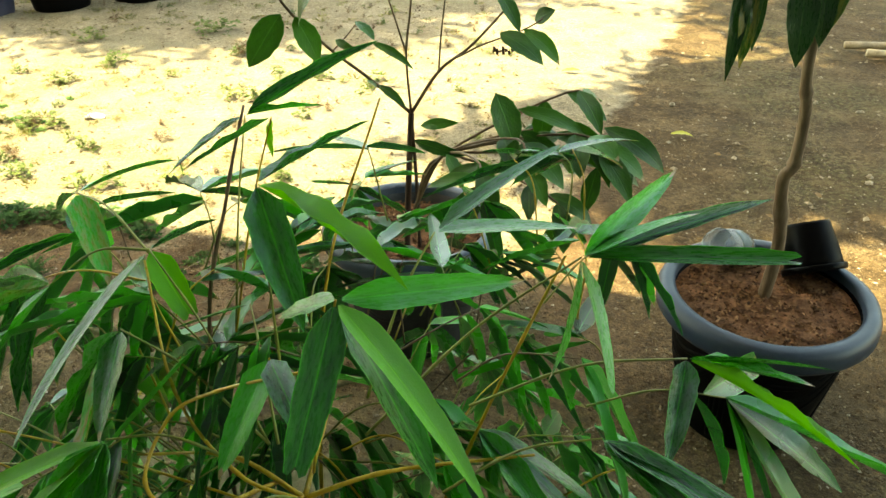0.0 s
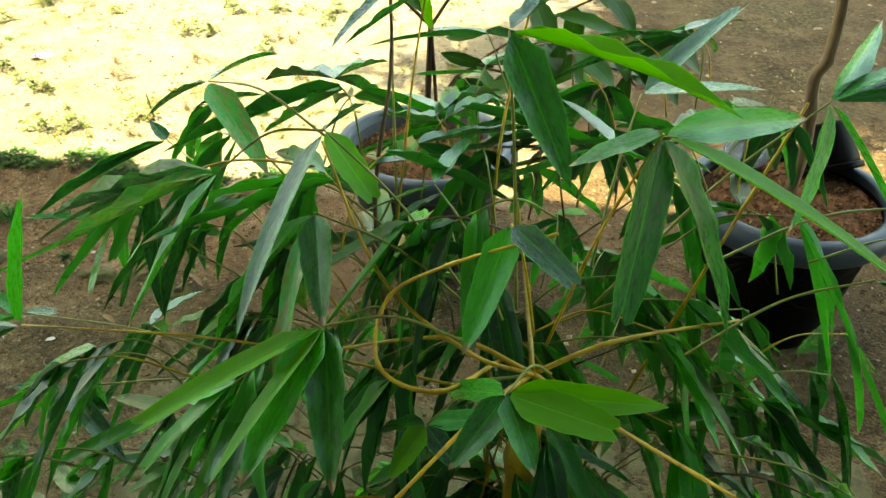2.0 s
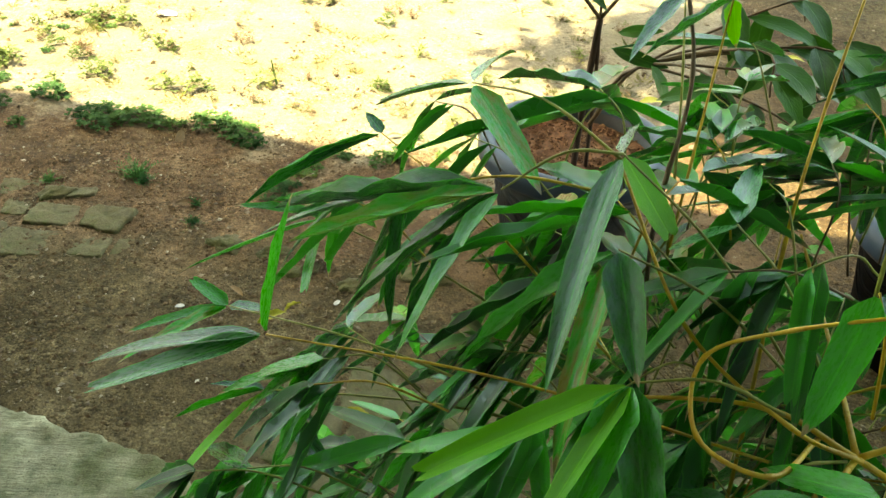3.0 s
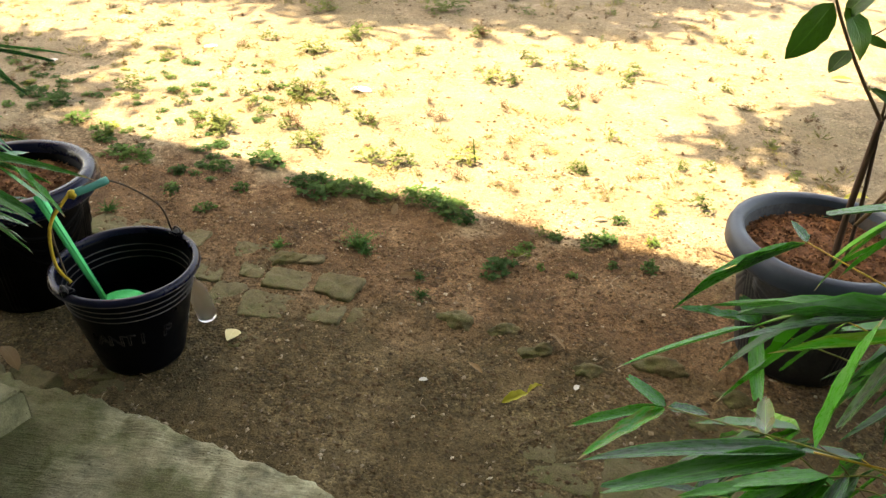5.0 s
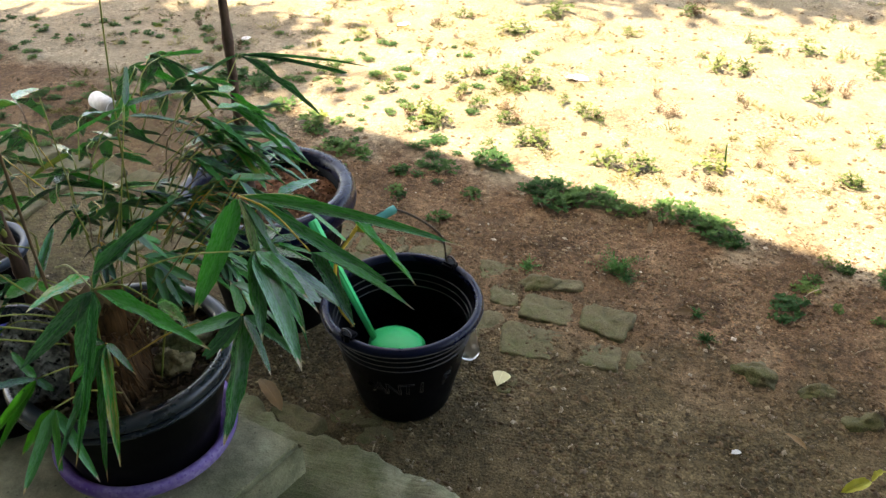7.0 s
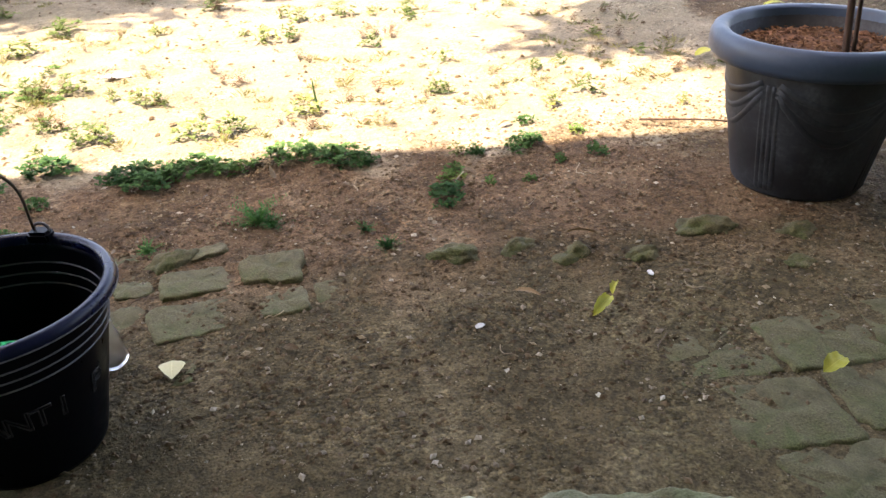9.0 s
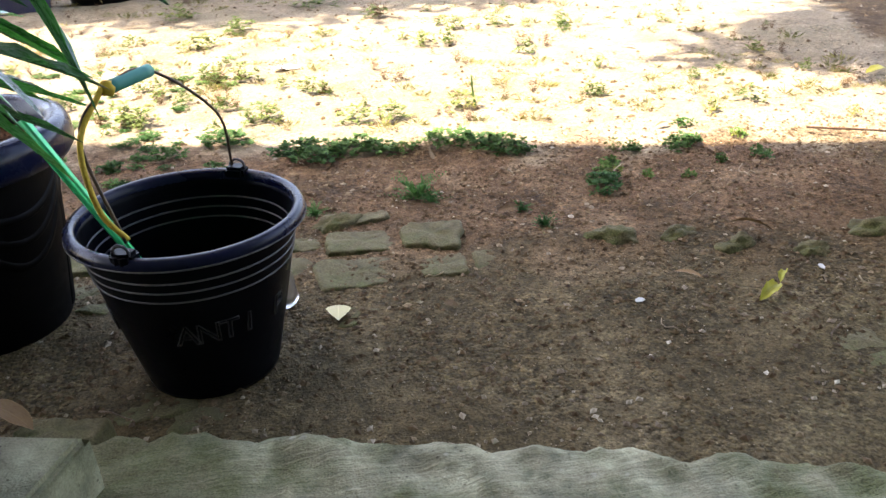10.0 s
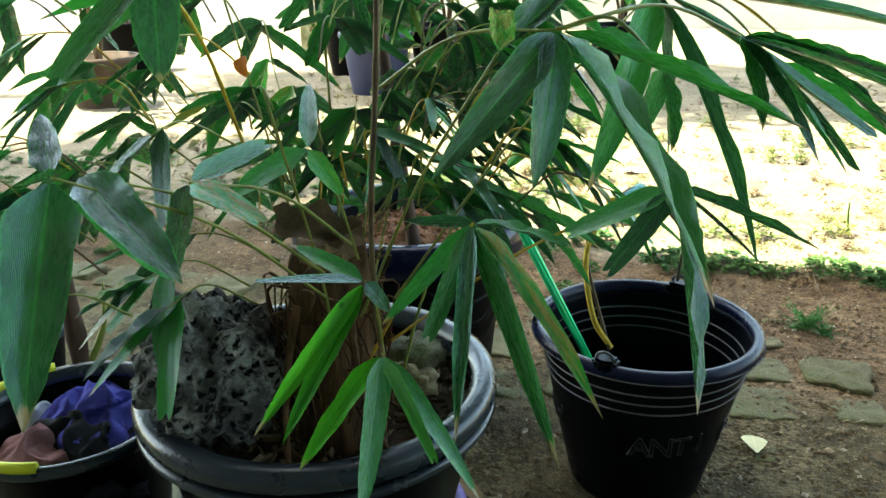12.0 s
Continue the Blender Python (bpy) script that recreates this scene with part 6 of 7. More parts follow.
def place_leaf(plant, b, t, w, face=None, roll=None, young_lit=False):
    k = plant["n"]
    plant["n"] = k + 1
    o = plant.matrix_basis.translation
    b, t = Vector(b), Vector(t)
    if face is None:
        out = (b + t) * 0.5 - (o + Vector((0, 0, 0.35)))
        face = Vector((out.x, out.y, 0)).normalized() * 0.6 + Vector((0, 0, 0.8))
    roll = random.Random(k * 7 + 1).uniform(-24, 24) if roll is None else roll
    m = Matrix.Translation(-o) @ leaf_pose(b, t, w, face, roll)
    if k < 300:
        part("leaf", LEAVES[bool(plant["old"])][young_lit][(k * 7 + 3) % len(LANCE)], OLD_BAMBOO if plant["old"] else BAMBOO, plant, m=m)
    else:
        REST.setdefault(plant.name, []).append((LANCE[(k * 7 + 3) % len(LANCE)], m))


REST = {}


def rest_of_leaves(plant):
    """The leaves past the first three hundred, in one mesh."""
    verts, faces, uvs = [], [], []
    for me, m in REST.get(plant.name, []):
        n = len(verts)
        verts += [m @ v.co for v in me.vertices]
        quads = [tuple(p.vertices) for p in me.polygons]
        faces += [tuple(n + i for i in q) for q in quads]
        own = {}
        for lp, d in zip(me.loops, me.uv_layers[0].data):
            own[lp.vertex_index] = tuple(d.uv)
        uvs += [own[i] for i in range(len(me.vertices))]
    if verts:
        part("leaves", mesh_of("leaves", verts, faces, uvs), OLD_BAMBOO if plant["old"] else BAMBOO, plant, kind="stuff")


def spray(plant, root, node, tips):
    """A side twig from root to node, and the fan of leaves at its end."""
    node = Vector(node)
    o = plant.matrix_basis.translation
    if root is not None:
        root = Vector(root)
        mid = root.lerp(node, 0.5) + Vector((0, 0, 0.016))
        part("twig", tube("twig", [p - o for p in bezier([root, mid, node], 6)], 0.0013, 0.0008, 6, 4), TWIG if plant["n"] % 4 else CULM, plant)
    for t, w, *young_lit in tips:
        t = Vector(t)
        start = node.lerp(t, 0.03)
        place_leaf(plant, start, t, w * plant["broad"], young_lit=bool(young_lit))


def wild(plant, root, node, count, size, rnd, droop=0.55, broad=1.0):
    """A twig with leaves at its joints, hanging outwards."""
    root, node = Vector(root), Vector(node)
    o = plant.matrix_basis.translation
    mid = root.lerp(node, 0.5) + Vector((rnd.gauss(0, 0.006), rnd.gauss(0, 0.006), 0.012 + 0.012 * rnd.random()))
    ln = bezier([root, mid, node], 6)
    part("twig", tube("twig", [p - o for p in ln], 0.0011, 0.0006, 5, 4), rnd.choice((TWIG, TWIG, TWIG, STEM, CULM)), plant)
    way = node - root
    way = Vector((way.x, way.y, 0)).normalized()
    across = Vector((-way.y, way.x, 0))
    for k in range(count):        # a fan at the twig's end, one or two leaves below it
        b = ln[-1] if k < count - 2 else ln[-3 - k % 2]
        q = (k + 0.5) / count * 2 - 1 + rnd.gauss(0, 0.12)
        d = way * (1.0 - 0.5 * abs(q)) * rnd.uniform(0.5, 1.0) + across * q * rnd.uniform(0.5, 1.1) + Vector((0, 0, -droop * rnd.uniform(0.3, 1.7)))
        place_leaf(plant, b, b + d.normalized() * size * rnd.uniform(0.75, 1.2), size * broad * rnd.uniform(0.12, 0.165))


def culm(plant, line, r0, r1, knots=6, mat_c=CULM):
    o = plant.matrix_basis.translation
    part("culm", tube("culm", [Vector(p) - o for p in bezier(line, 8)], r0, r1, 9, knots), mat_c, plant)


AX, AY = -0.11, 0.47
apot = thing("flower_pot", (AX, AY, 0.017), "black plastic pot under the near bamboo", "flower pot")
part("body", pot_body("body", 0.165, 0.12, 0.30, seg=48), BLACK, apot)
part("rim", pot_rim("rim", 0.162, 0.30, 0.018, 0.03, 56), RIM, apot)
part("soil", soil_disc("soil", 0.155, 0.26, 0.01, 6), SOIL, apot)
bamboo_a = clump("bamboo_plant", (AX, AY, 0.262), "leafy potted bamboo with golden culms and long green leaves", 0.98)
culm(bamboo_a, [(-0.105, 0.455, 0.25), (-0.110, 0.45, 0.5), (-0.109, 0.437, 0.735)], 0.015, 0.0125, 7)
culm(bamboo_a, [(-0.15, 0.49, 0.25), (-0.19, 0.52, 0.55), (-0.22, 0.60, 0.80), (-0.20, 0.66, 0.93), (-0.195, 0.74, 0.985)], 0.0026, 0.0014, 5, STEM)
culm(bamboo_a, [(-0.08, 0.49, 0.25), (-0.04, 0.50, 0.55), (0.03, 0.49, 0.80), (0.09, 0.50, 0.96)], 0.0022, 0.0011, 5)
culm(bamboo_a, [(-0.11, 0.50, 0.25), (-0.12, 0.54, 0.6), (-0.11, 0.62, 0.85), (-0.06, 0.72, 1.0)], 0.0022, 0.0011, 5)
culm(bamboo_a, [(-0.13, 0.45, 0.78), (-0.185, 0.40, 0.80), (-0.225, 0.425, 0.805), (-0.215, 0.47, 0.83), (-0.17, 0.46, 0.865), (-0.10, 0.44, 0.90)], 0.0019, 0.0012, 8)
culm(bamboo_a, [(-0.11, 0.43, 0.78), (-0.16, 0.44, 0.80), (-0.22, 0.50, 0.83), (-0.26, 0.59, 0.90)], 0.0018, 0.0011, 8)
for k in range(5):
    a = 0.2 + 1.25 * k
    culm(bamboo_a, [(-0.109, 0.437, 0.775), (-0.109 + 0.07 * math.cos(a), 0.437 + 0.07 * math.sin(a), 0.79), (-0.109 + 0.19 * math.cos(a), 0.45 + 0.19 * math.sin(a), 0.77 + 0.05 * math.sin(k * 2.1))], 0.0024, 0.0011, 7)
spray(bamboo_a, (-0.100, 0.440, 0.800), (-0.063, 0.385, 1.000), [((0.021, 0.253, 0.974), .022, 1), ((-0.095, 0.327, 0.886), .026), ((-0.106, 0.414, 0.966), .018), ((0.054, 0.440, 0.978), .02), ((-0.003, 0.368, 0.860), .024)])
spray(bamboo_a, (-0.120, 0.460, 0.820), (-0.130, 0.498, 1.020), [((-0.020, 0.383, 1.008), .022, 1), ((-0.095, 0.440, 0.935), .030), ((-0.056, 0.569, 1.038), .022)])
spray(bamboo_a, (-0.110, 0.440, 0.810), (-0.128, 0.461, 0.896), [((-0.166, 0.417, 0.817), .026), ((-0.089, 0.386, 0.882), .022)])
spray(bamboo_a, (-0.140, 0.470, 0.800), (-0.258, 0.600, 0.905), [((-0.322, 0.433, 0.831), .025), ((-0.212, 0.560, 0.845), .028, 1), ((-0.223, 0.691, 0.885), .016)])
spray(bamboo_a, (-0.258, 0.600, 0.905), (-0.345, 0.588, 0.878), [((-0.418, 0.497, 0.789), .022), ((-0.476, 0.606, 0.724), .022), ((-0.415, 0.585, 0.728), .022), ((-0.527, 0.678, 0.755), .018), ((-0.547, 0.734, 0.755), .018)])
spray(bamboo_a, (-0.258, 0.600, 0.900), (-0.365, 0.710, 0.905), [((-0.310, 0.619, 0.855), .030), ((-0.471, 0.860, 0.797), .017), ((-0.314, 0.864, 0.869), .018)])
spray(bamboo_a, (-0.130, 0.460, 0.810), (-0.170, 0.578, 0.862), [((-0.237, 0.535, 0.862), .024), ((-0.118, 0.687, 0.854), .022)])
spray(bamboo_a, (-0.140, 0.470, 0.800), (-0.267, 0.532, 0.869), [((-0.262, 0.444, 0.827), .027), ((-0.305, 0.441, 0.741), .024), ((-0.373, 0.571, 0.705), .022)])
spray(bamboo_a, (-0.160, 0.450, 0.800), (-0.262, 0.455, 0.820), [((-0.260, 0.350, 0.761), .030), ((-0.321, 0.359, 0.766), .030), ((-0.337, 0.356, 0.777), .018, 1), ((-0.428, 0.407, 0.755), .022, 1)])
spray(bamboo_a, (-0.100, 0.420, 0.790), (-0.145, 0.362, 0.832), [((-0.044, 0.344, 0.828), .022, 1), ((-0.067, 0.322, 0.824), .028, 1), ((-0.177, 0.426, 0.775), .018), ((-0.184, 0.344, 0.785), .022), ((-0.135, 0.315, 0.808), .022)])
spray(bamboo_a, (-0.120, 0.430, 0.780), (-0.192, 0.413, 0.754), [((-0.233, 0.452, 0.704), .016), ((-0.126, 0.429, 0.740), .016), ((-0.221, 0.398, 0.715), .020, 1), ((-0.170, 0.393, 0.724), .018)])
spray(bamboo_a, (-0.060, 0.460, 0.820), (0.100, 0.490, 0.965), [((0.108, 0.375, 0.910), .027), ((0.187, 0.510, 0.990), .022), ((0.284, 0.472, 0.972), .018), ((0.264, 0.567, 0.972), .016), ((0.190, 0.590, 0.987), .020), ((0.079, 0.462, 0.873), .024)])
spray(bamboo_a, (0.020, 0.460, 0.850), (0.187, 0.480, 0.880), [((0.263, 0.359, 0.888), .013, 1), ((0.254, 0.417, 0.906), .022), ((0.156, 0.399, 0.847), .022), ((0.276, 0.431, 0.908), .016)])
spray(bamboo_a, (0.000, 0.420, 0.800), (0.108, 0.397, 0.878), [((0.206, 0.322, 0.871), .018), ((0.201, 0.300, 0.878), .018), ((0.145, 0.338, 0.872), .016), ((0.178, 0.278, 0.874), .018)])
spray(bamboo_a, (-0.200, 0.620, 0.800), (-0.195, 0.740, 0.975), [((-0.251, 0.661, 0.949), .020), ((-0.059, 0.723, 1.054), .018), ((-0.115, 0.742, 0.984), .015)])
spray(bamboo_a, (-0.200, 0.620, 0.800), (-0.164, 0.717, 0.982), [((-0.240, 0.670, 0.949), .016), ((-0.161, 0.693, 0.951), .016, 1)])
spray(bamboo_a, (-0.060, 0.480, 0.840), (-0.007, 0.570, 0.940), [((0.119, 0.608, 0.922), .030), ((0.132, 0.680, 0.981), .022)])
spray(bamboo_a, (-0.258, 0.600, 0.870), (-0.416, 0.650, 0.833), [((-0.562, 0.709, 0.737), .022), ((-0.475, 0.631, 0.684), .024), ((-0.428, 0.625, 0.702), .024), ((-0.562, 0.788, 0.725), .016)])
spray(bamboo_a, (-0.250, 0.550, 0.750), (-0.451, 0.859, 0.773), [((-0.559, 0.817, 0.744), .016), ((-0.594, 0.785, 0.719), .018), ((-0.470, 0.875, 0.790), .018)])
spray(bamboo_a, (-0.250, 0.550, 0.720), (-0.506, 0.780, 0.714), [((-0.595, 0.770, 0.732), .018), ((-0.652, 0.735, 0.670), .018), ((-0.516, 0.675, 0.677), .018), ((-0.525, 0.802, 0.736), .02)])
spray(bamboo_a, (-0.280, 0.520, 0.700), (-0.596, 0.707, 0.652), [((-0.646, 0.734, 0.671), .018), ((-0.697, 0.681, 0.633), .016), ((-0.687, 0.631, 0.640), .020), ((-0.556, 0.698, 0.656), .018)])
spray(bamboo_a, (-0.220, 0.500, 0.700), (-0.552, 0.644, 0.600), [((-0.631, 0.593, 0.608), .016), ((-0.604, 0.638, 0.611), .014), ((-0.500, 0.614, 0.589), .020), ((-0.471, 0.550, 0.584), .024), ((-0.610, 0.505, 0.611), .020, 1)])
spray(bamboo_a, (-0.150, 0.460, 0.740), (-0.520, 0.552, 0.760), [((-0.688, 0.589, 0.684), .022), ((-0.707, 0.552, 0.674), .022), ((-0.495, 0.577, 0.876), .026)])
rnd = random.Random(31)
for k in range(250):
    a = rnd.uniform(0, 6.28)
    q = 0.40 * rnd.random() ** 0.7
    z = rnd.uniform(0.34, 0.88) - 0.25 * max(0.0, q - 0.25)
    n = Vector((-0.12 + q * 1.15 * math.cos(a), 0.52 + q * math.sin(a) * 0.95, z))
    if n.y < 0.28 or (n.y < 0.42 and n.z > 0.76) or n.x > 0.15 + 0.09 * rnd.random():
        continue
    r = n + Vector((-0.10 * math.cos(a), -0.10 * math.sin(a), -0.03))
    wild(bamboo_a, r, n, rnd.randint(5, 7), rnd.uniform(0.10, 0.165), rnd, 1.0 + 2.0 * max(0.0, 0.3 - q))
for k in range(24):       # upper tier
    n = Vector((rnd.uniform(-0.26, 0.16), rnd.uniform(0.58, 0.85), rnd.uniform(0.78, 0.90)))
    wild(bamboo_a, n + Vector((rnd.uniform(-0.05, 0.05), -0.05, -0.07)), n, rnd.randint(3, 5), rnd.uniform(0.12, 0.16), rnd, 0.35)
rest_of_leaves(bamboo_a)

bamboo_b = clump("bamboo_plant", (-1.92, 1.05, SOILZ), "leafy potted bamboo with yellow-green stems and long drooping blue-green leaves", 0.86, True)
culm(bamboo_b, [(-1.89, 1.00, SOILZ - 0.02), (-1.88, 0.96, 0.42), (-1.872, 0.909, 0.545), (-1.86, 0.889, 0.656), (-1.85, 0.88, 0.82), (-1.84, 0.87, 1.0)], 0.0022, 0.0016, 6, STEM)
for k in range(3):
    a = 0.3 + 2.2 * k
    culm(bamboo_b, [(-1.93 + 0.03 * math.cos(a), 1.06 + 0.03 * math.sin(a), SOILZ - 0.02), (-1.93 + 0.08 * math.cos(a), 1.07 + 0.08 * math.sin(a), 0.46), (-1.93 + 0.2 * math.cos(a), 1.09 + 0.2 * math.sin(a), 0.66 + 0.05 * math.sin(k * 1.7))], 0.0017, 0.0009, 5, TWIG)
for x, y in ((-2.0, 1.27),):
    culm(bamboo_b, [(-1.95, 1.12, SOILZ - 0.02), (x * 0.5 - 0.975, (y + 1.12) / 2, 0.5), (x, y, 0.78), (x + 0.02, y + 0.03, 1.05)], 0.0016, 0.001, 6, TWIG)
spray(bamboo_b, (-1.900, 1.000, 0.400), (-1.800, 0.887, 0.564), [((-1.858, 0.869, 0.498), 0.015), ((-1.828, 0.824, 0.493), 0.016), ((-1.796, 0.759, 0.487), 0.013), ((-1.742, 0.767, 0.470), 0.016), ((-1.721, 0.771, 0.499), 0.016), ((-1.736, 0.850, 0.562), 0.011), ((-1.846, 0.893, 0.562), 0.010)])
spray(bamboo_b, (-1.880, 0.970, 0.380), (-1.850, 0.830, 0.498), [((-1.898, 0.803, 0.429), 0.016, 1), ((-1.846, 0.744, 0.442), 0.018), ((-1.800, 0.760, 0.454), 0.010, 1), ((-1.786, 0.797, 0.421), 0.015)])
spray(bamboo_b, (-1.880, 0.970, 0.420), (-1.858, 0.830, 0.545), [((-1.907, 0.751, 0.574), 0.012), ((-1.908, 0.765, 0.478), 0.013, 1), ((-1.896, 0.774, 0.467), 0.015, 1), ((-1.909, 0.852, 0.558), 0.013), ((-1.845, 0.834, 0.524), 0.012)])
spray(bamboo_b, (-1.880, 1.000, 0.420), (-1.664, 0.976, 0.566), [((-1.654, 0.866, 0.447), .033), ((-1.569, 0.943, 0.534), .018), ((-1.606, 0.922, 0.524), .018), ((-1.721, 0.940, 0.497), .020), ((-1.683, 0.991, 0.603), .018), ((-1.756, 0.953, 0.527), .022), ((-1.711, 0.980, 0.489), .014)])
spray(bamboo_b, (-1.870, 0.920, 0.640), (-1.752, 0.844, 0.687), [((-1.809, 0.774, 0.623), .024), ((-1.761, 0.801, 0.612), .026), ((-1.690, 0.690, 0.600), .012), ((-1.621, 0.838, 0.637), .022)])
spray(bamboo_b, (-1.752, 0.844, 0.687), (-1.693, 0.862, 0.665), [((-1.681, 0.892, 0.612), .020), ((-1.702, 0.913, 0.613), .018)])
spray(bamboo_b, (-1.752, 0.844, 0.687), (-1.631, 0.973, 0.672), [((-1.516, 1.015, 0.550), .028), ((-1.520, 0.841, 0.628), .031), ((-1.515, 0.914, 0.644), .034), ((-1.594, 0.896, 0.605), .022), ((-1.562, 0.939, 0.588), .018), ((-1.541, 0.938, 0.624), .024), ((-1.620, 0.931, 0.617), .018), ((-1.545, 0.924, 0.655), .022)])
spray(bamboo_b, (-1.920, 0.950, 0.500), (-1.991, 0.775, 0.621), [((-1.916, 0.723, 0.585), .030), ((-1.941, 0.771, 0.564), .032)])
spray(bamboo_b, (-1.900, 0.960, 0.520), (-1.955, 0.821, 0.605), [((-1.892, 0.788, 0.587), .020), ((-1.980, 0.836, 0.537), .022), ((-1.928, 0.906, 0.614), .018)])
spray(bamboo_b, (-1.900, 0.980, 0.500), (-1.921, 0.937, 0.598), [((-1.940, 1.010, 0.634), .016), ((-1.899, 0.945, 0.561), .016), ((-1.985, 0.936, 0.559), .022)])
spray(bamboo_b, (-1.920, 0.950, 0.480), (-1.985, 0.743, 0.628), [((-1.964, 0.664, 0.541), .038), ((-2.011, 0.781, 0.651), .018), ((-1.985, 0.719, 0.631), .018)])
spray(bamboo_b, (-1.950, 0.900, 0.600), (-1.941, 0.783, 0.721), [((-1.942, 0.778, 0.667), .030), ((-1.979, 0.731, 0.661), .020)])
spray(bamboo_b, (-1.880, 1.020, 0.450), (-1.681, 1.039, 0.700), [((-1.405, 1.082, 0.643), .022), ((-1.466, 1.060, 0.560), .024), ((-1.726, 0.965, 0.564), .034), ((-1.664, 1.023, 0.576), .034), ((-1.593, 1.003, 0.498), .022)])
spray(bamboo_b, (-1.900, 0.980, 0.450), (-1.785, 0.881, 0.671), [((-1.780, 0.779, 0.701), .018), ((-1.709, 0.961, 0.738), .02)])
spray(bamboo_b, (-1.920, 1.100, 0.420), (-1.898, 1.470, 0.697), [((-1.756, 1.471, 0.599), .022), ((-1.693, 1.564, 0.658), .014), ((-1.695, 1.554, 0.635), .014), ((-1.977, 1.393, 0.647), .016)])
spray(bamboo_b, (-1.920, 1.050, 0.420), (-1.903, 1.155, 0.740), [((-1.915, 1.197, 0.793), .014), ((-1.837, 1.212, 0.748), .020), ((-1.960, 1.086, 0.712), .018)])
spray(bamboo_b, (-1.681, 1.039, 0.700), (-1.579, 1.010, 0.655), [((-1.443, 0.987, 0.611), .019), ((-1.510, 0.964, 0.589), .022)])
spray(bamboo_b, (-1.681, 1.039, 0.700), (-1.571, 1.119, 0.638), [((-1.469, 1.080, 0.573), .022)])
rnd = random.Random(47)
for k in range(84):
    a = rnd.uniform(0.6, 4.3)
    q = rnd.uniform(0.12, 0.36)
    z = rnd.uniform(0.46, 0.74)
    n = Vector((-1.96 + q * math.cos(a) * 1.05, 1.08 + q * math.sin(a) * 0.9, z))
    if n.x > -1.74:
        n.x -= 0.14
    if n.x < -2.02 and n.z > 0.60 and k % 3:
        continue
    r = n + Vector((-0.09 * math.cos(a), -0.09 * math.sin(a), -0.03))
    wild(bamboo_b, r, n, rnd.randint(3, 5), rnd.uniform(0.085, 0.135), rnd, 0.5, 1.2)
for k in range(18):       # the inner twigs over the stump and towards the bucket
    n = Vector((rnd.uniform(-2.0, -1.68), rnd.uniform(1.02, 1.22), rnd.uniform(0.53, 0.62)))
    r = n.lerp(Vector((-1.92, 1.06, 0.50)), 0.35)
    wild(bamboo_b, r, n, rnd.randint(4, 6), rnd.uniform(0.06, 0.095), rnd, 0.6, 1.25)
for k in range(24):       # the far side, between the pot and the planter
    n = Vector((rnd.uniform(-2.28, -1.74), rnd.uniform(1.15, 1.48), rnd.uniform(0.50, 0.70)))
    r = n.lerp(Vector((-1.95, 1.10, 0.50)), 0.3)
    wild(bamboo_b, r, n, rnd.randint(4, 6), rnd.uniform(0.06, 0.10), rnd, 0.55, 1.25)
rest_of_leaves(bamboo_b)
for b, t in (((-1.957, 0.921, 0.663), (-1.952, 0.915, 0.650)),):
    part("withered_leaf", DRY_LANCE, FALLEN_O, bamboo_b, "withered orange leaf", m=Matrix.Translation(-bamboo_b.matrix_basis.translation) @ leaf_pose(b, t, 0.011, (0.2, -0.9, 0.3), 25))

# ---- tub with washing, behind it a cut stem ----
TX, TY = -2.278, 1.122
tub = thing("tub", (TX, TY, 0.1005), "black plastic tub with a yellow-banded rim holding crumpled cloths", "tub")
part("body", pot_body("body", 0.108, 0.092, 0.145, seg=48, lip_h=0.01), BLACK, tub)
part("rim", pot_rim("rim", 0.106, 0.150, 0.012, 0.014, 56), GLOSS_RIM, tub)
band = [Vector((0.113 * math.cos(t), 0.113 * math.sin(t), 0.151)) for t in [math.radians(130 + k * 6) for k in range(27)]]
part("band", tube("band", band, 0.006, None, 8), YELLOW, tub, "yellow plastic band")


def cloth(name, at, size, hgt, seed, mat_c, label):
    n = 60
    verts, faces = [], []
    for j in range(n + 1):
        for i in range(n + 1):
            u, v = i / n - 0.5, j / n - 0.5
            q = math.hypot(u, v) * 2
            x, y = u * size[0], v * size[1]
            fold = noise.noise((x * 28, y * 38, seed)) + 0.7 * abs(noise.noise((x * 75, y * 55, seed + 3)))
            crease = 1 - abs(noise.noise((x * 44 + 1.6 * noise.noise((x * 14, y * 14, seed)), y * 16, seed + 6))) * 2.4
            z = hgt * max(0.0, 1 - q ** 2) + 0.014 * fold * (1 - 0.4 * q) + 0.011 * crease * (1 - 0.5 * q)
            verts.append((x + 0.02 * noise.noise((x * 30, y * 30, seed + 9)), y + 0.02 * noise.noise((x * 30, y * 30, seed + 5)), z))
    for j in range(n):
        for i in range(n):
            a = j * (n + 1) + i
            faces.append((a, a + 1, a + n + 2, a + n + 1))
    ob = solo(name, mesh_of(name, verts, faces), mat_c, label, "cloth", pose(*at))
    s = ob.modifiers.new("thick", "SOLIDIFY")
    s.thickness = 0.004
    return ob


cloth("black_cloth", (TX + 0.012, TY - 0.005, 0.180), (0.185, 0.185), 0.055, 1.0, DARK_CLOTH, "crumpled black cloth in the tub")
cloth("blue_cloth", (TX + 0.005, TY + 0.03, 0.214), (0.13, 0.13), 0.034, 4.0, BLUE_CLOTH, "crumpled deep blue cloth in the tub")
cloth("pink_cloth", (TX - 0.02, TY - 0.045, 0.205), (0.10, 0.08), 0.03, 7.0, PINK_CLOTH, "crumpled dusty pink cloth in the tub")
cloth("white_cloth", (TX - 0.065, TY + 0.03, 0.200), (0.04, 0.05), 0.02, 12.0, WHITE_CLOTH, "crumpled white cloth in the tub")

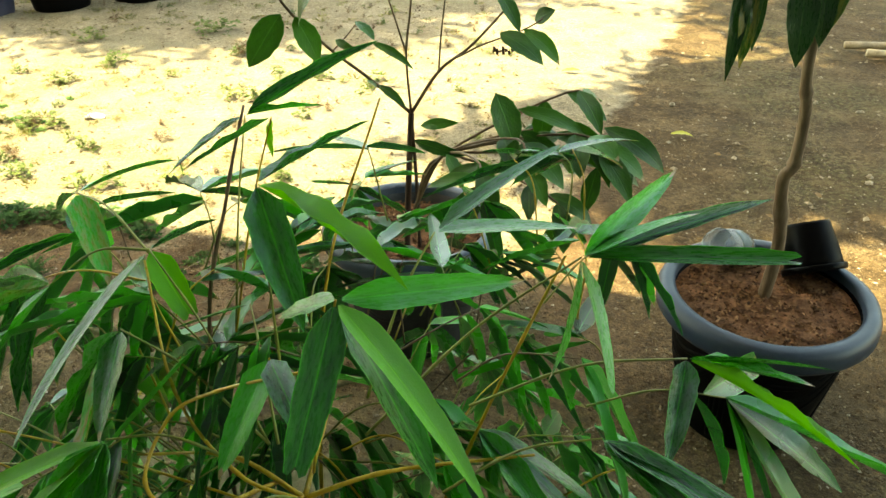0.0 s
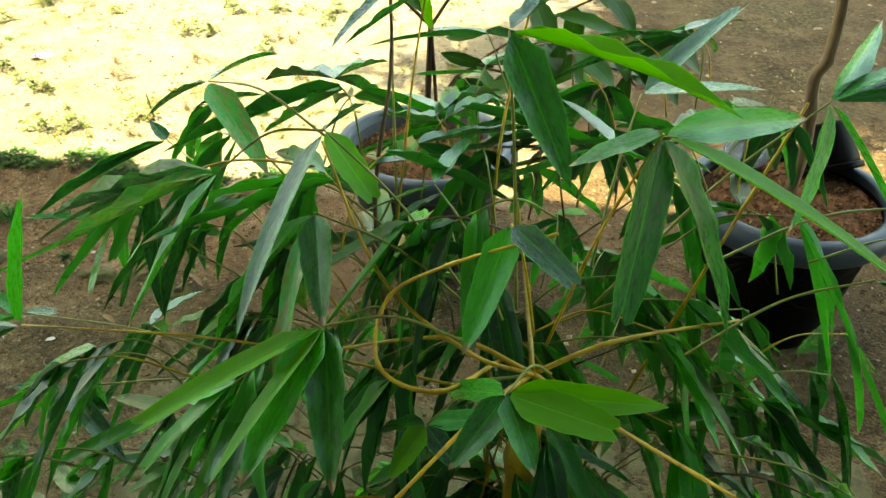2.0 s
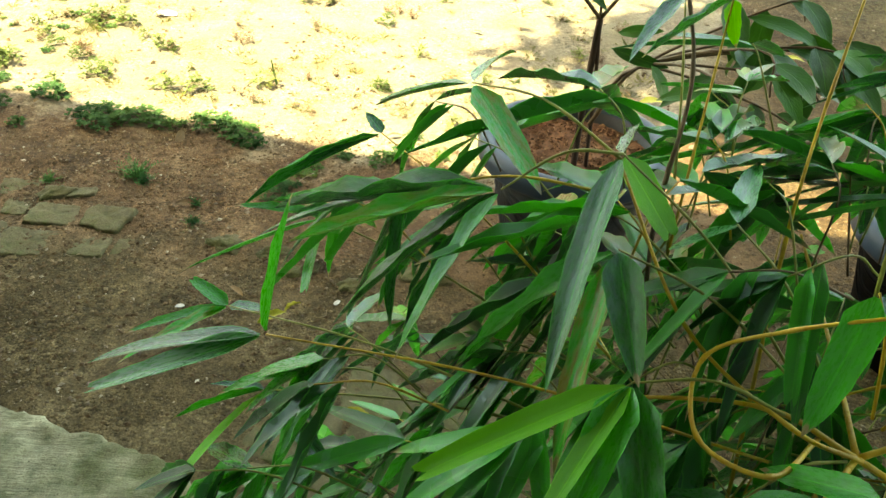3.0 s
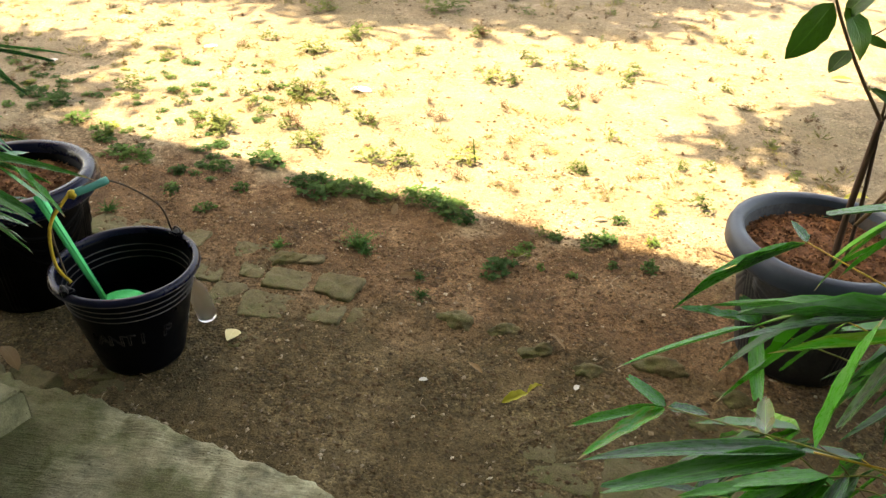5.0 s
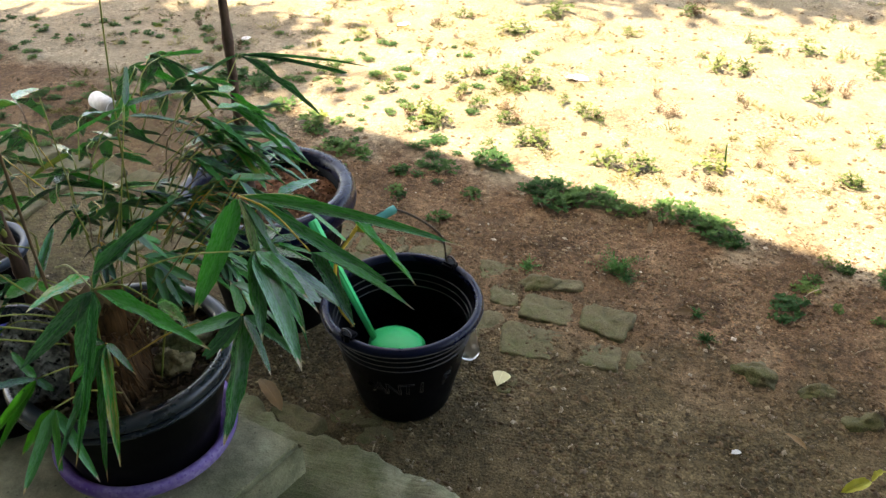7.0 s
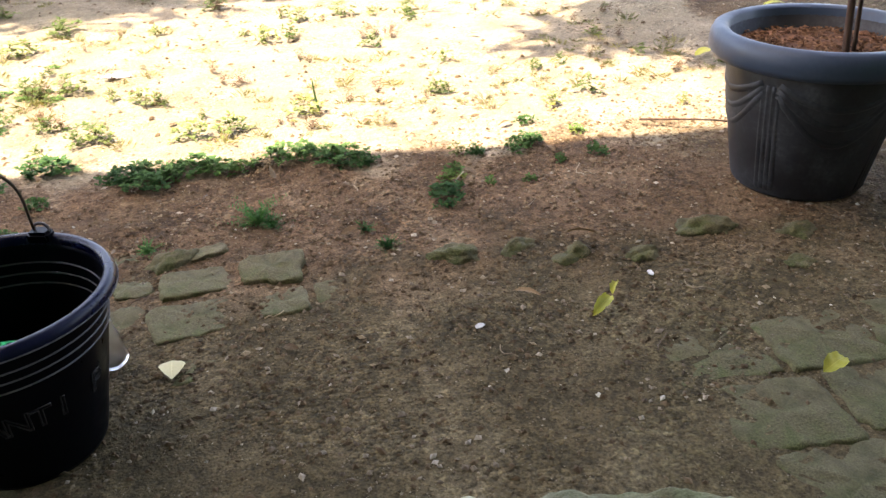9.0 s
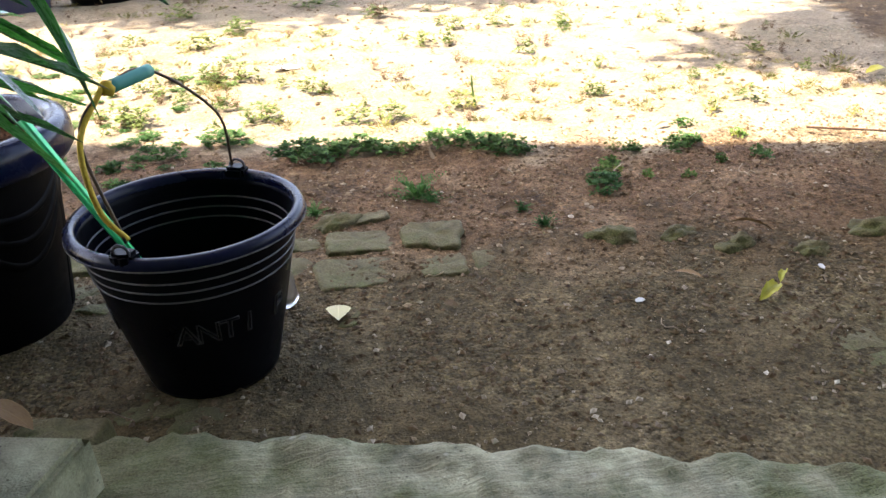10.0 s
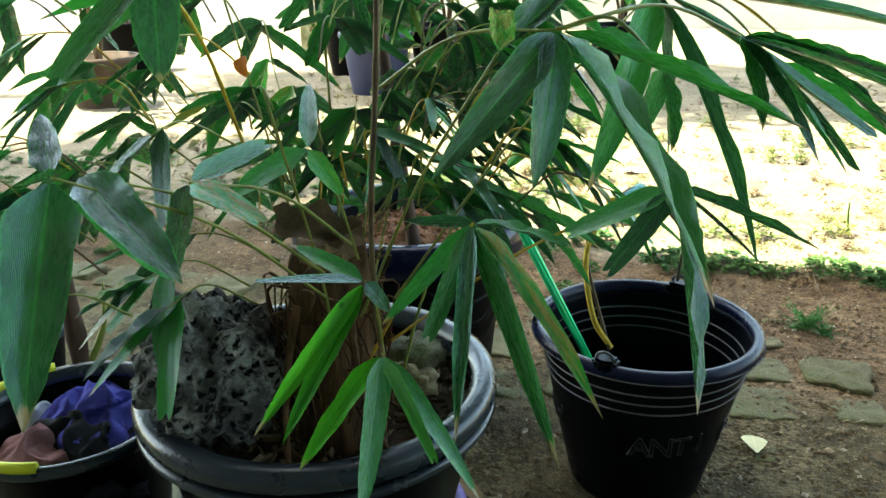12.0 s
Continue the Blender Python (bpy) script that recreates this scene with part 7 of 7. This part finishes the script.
at = (-2.43, 1.37, height(-2.43, 1.37))
shoot = thing("bamboo_shoot", at, "thick dark shoot with dry sheaths growing beside the tub", "plant")
sprout(shoot, at, bezier([(-2.43, 1.37, -0.02), (-2.428, 1.37, 0.25), (-2.43, 1.36, 0.40)], 6), 0.013, 0.010, DARK_BARK, "trunk", 10, 5)
for k in range(4):
    a = 0.8 + 1.5 * k
    s = Vector((-2.43, 1.37, 0.14 + 0.05 * k))
    e = s + Vector((0.05 * math.cos(a), 0.05 * math.sin(a), 0.14))
    sprout(shoot, at, bezier([s, s.lerp(e, 0.5) + Vector((0.015 * math.cos(a), 0.015 * math.sin(a), 0)), e], 4), 0.007, 0.002, TWIG, "sheath")

# a shoe left on the strip below the platform
shoe = thing("rubber_shoe", (-1.73, 0.90, 0.0175), "black rubber slip-on shoe lying on the cement strip", "shoe", rz=15)
sole = [(0.11 * math.cos(t) * 1.15, 0.042 * math.sin(t) * (1.0 + 0.15 * math.cos(t))) for t in [2 * math.pi * k / 22 for k in range(22)]]
part("sole", rough_block("sole", sole, 0, 0.016, 0.004, 0.0003, 1), BLACK, shoe)
part("upper", lathe("upper", [(0.118, 0.014), (0.124, 0.03), (0.110, 0.055), (0.088, 0.068), (0.084, 0.066), (0.104, 0.053), (0.117, 0.03), (0.112, 0.016)], 40, 0.05, 1.0, (1.0, 0.36)), BLACK, shoe)

# short white pipe and a grey pot among the pavers
pipe = thing("pipe_piece", (-3.0, 2.45, height(-3.0, 2.45) + 0.03), "short piece of white plastic pipe lying on the pavers", "pipe")
pipe.matrix_basis = pose(-3.0, 2.45, height(-3.0, 2.45) + 0.034, 90, 0, 62)
part("shell", lathe("shell", [(0.027, -0.06), (0.030, -0.06), (0.030, 0.06), (0.027, 0.06), (0.027, -0.06)], 28), PAPER, pipe)
gp = thing("flower_pot", (-2.62, 1.45, height(-2.62, 1.45)), "grey plastic pot beside the tub", "flower pot")
part("body", pot_body("body", 0.10, 0.075, 0.19, seg=32), BLACK_DUSTY, gp)
part("rim", pot_rim("rim", 0.098, 0.19, 0.014, 0.022, 36), RIM, gp)
part("soil", soil_disc("soil", 0.09, 0.15, 0.008, 4), SOIL, gp)
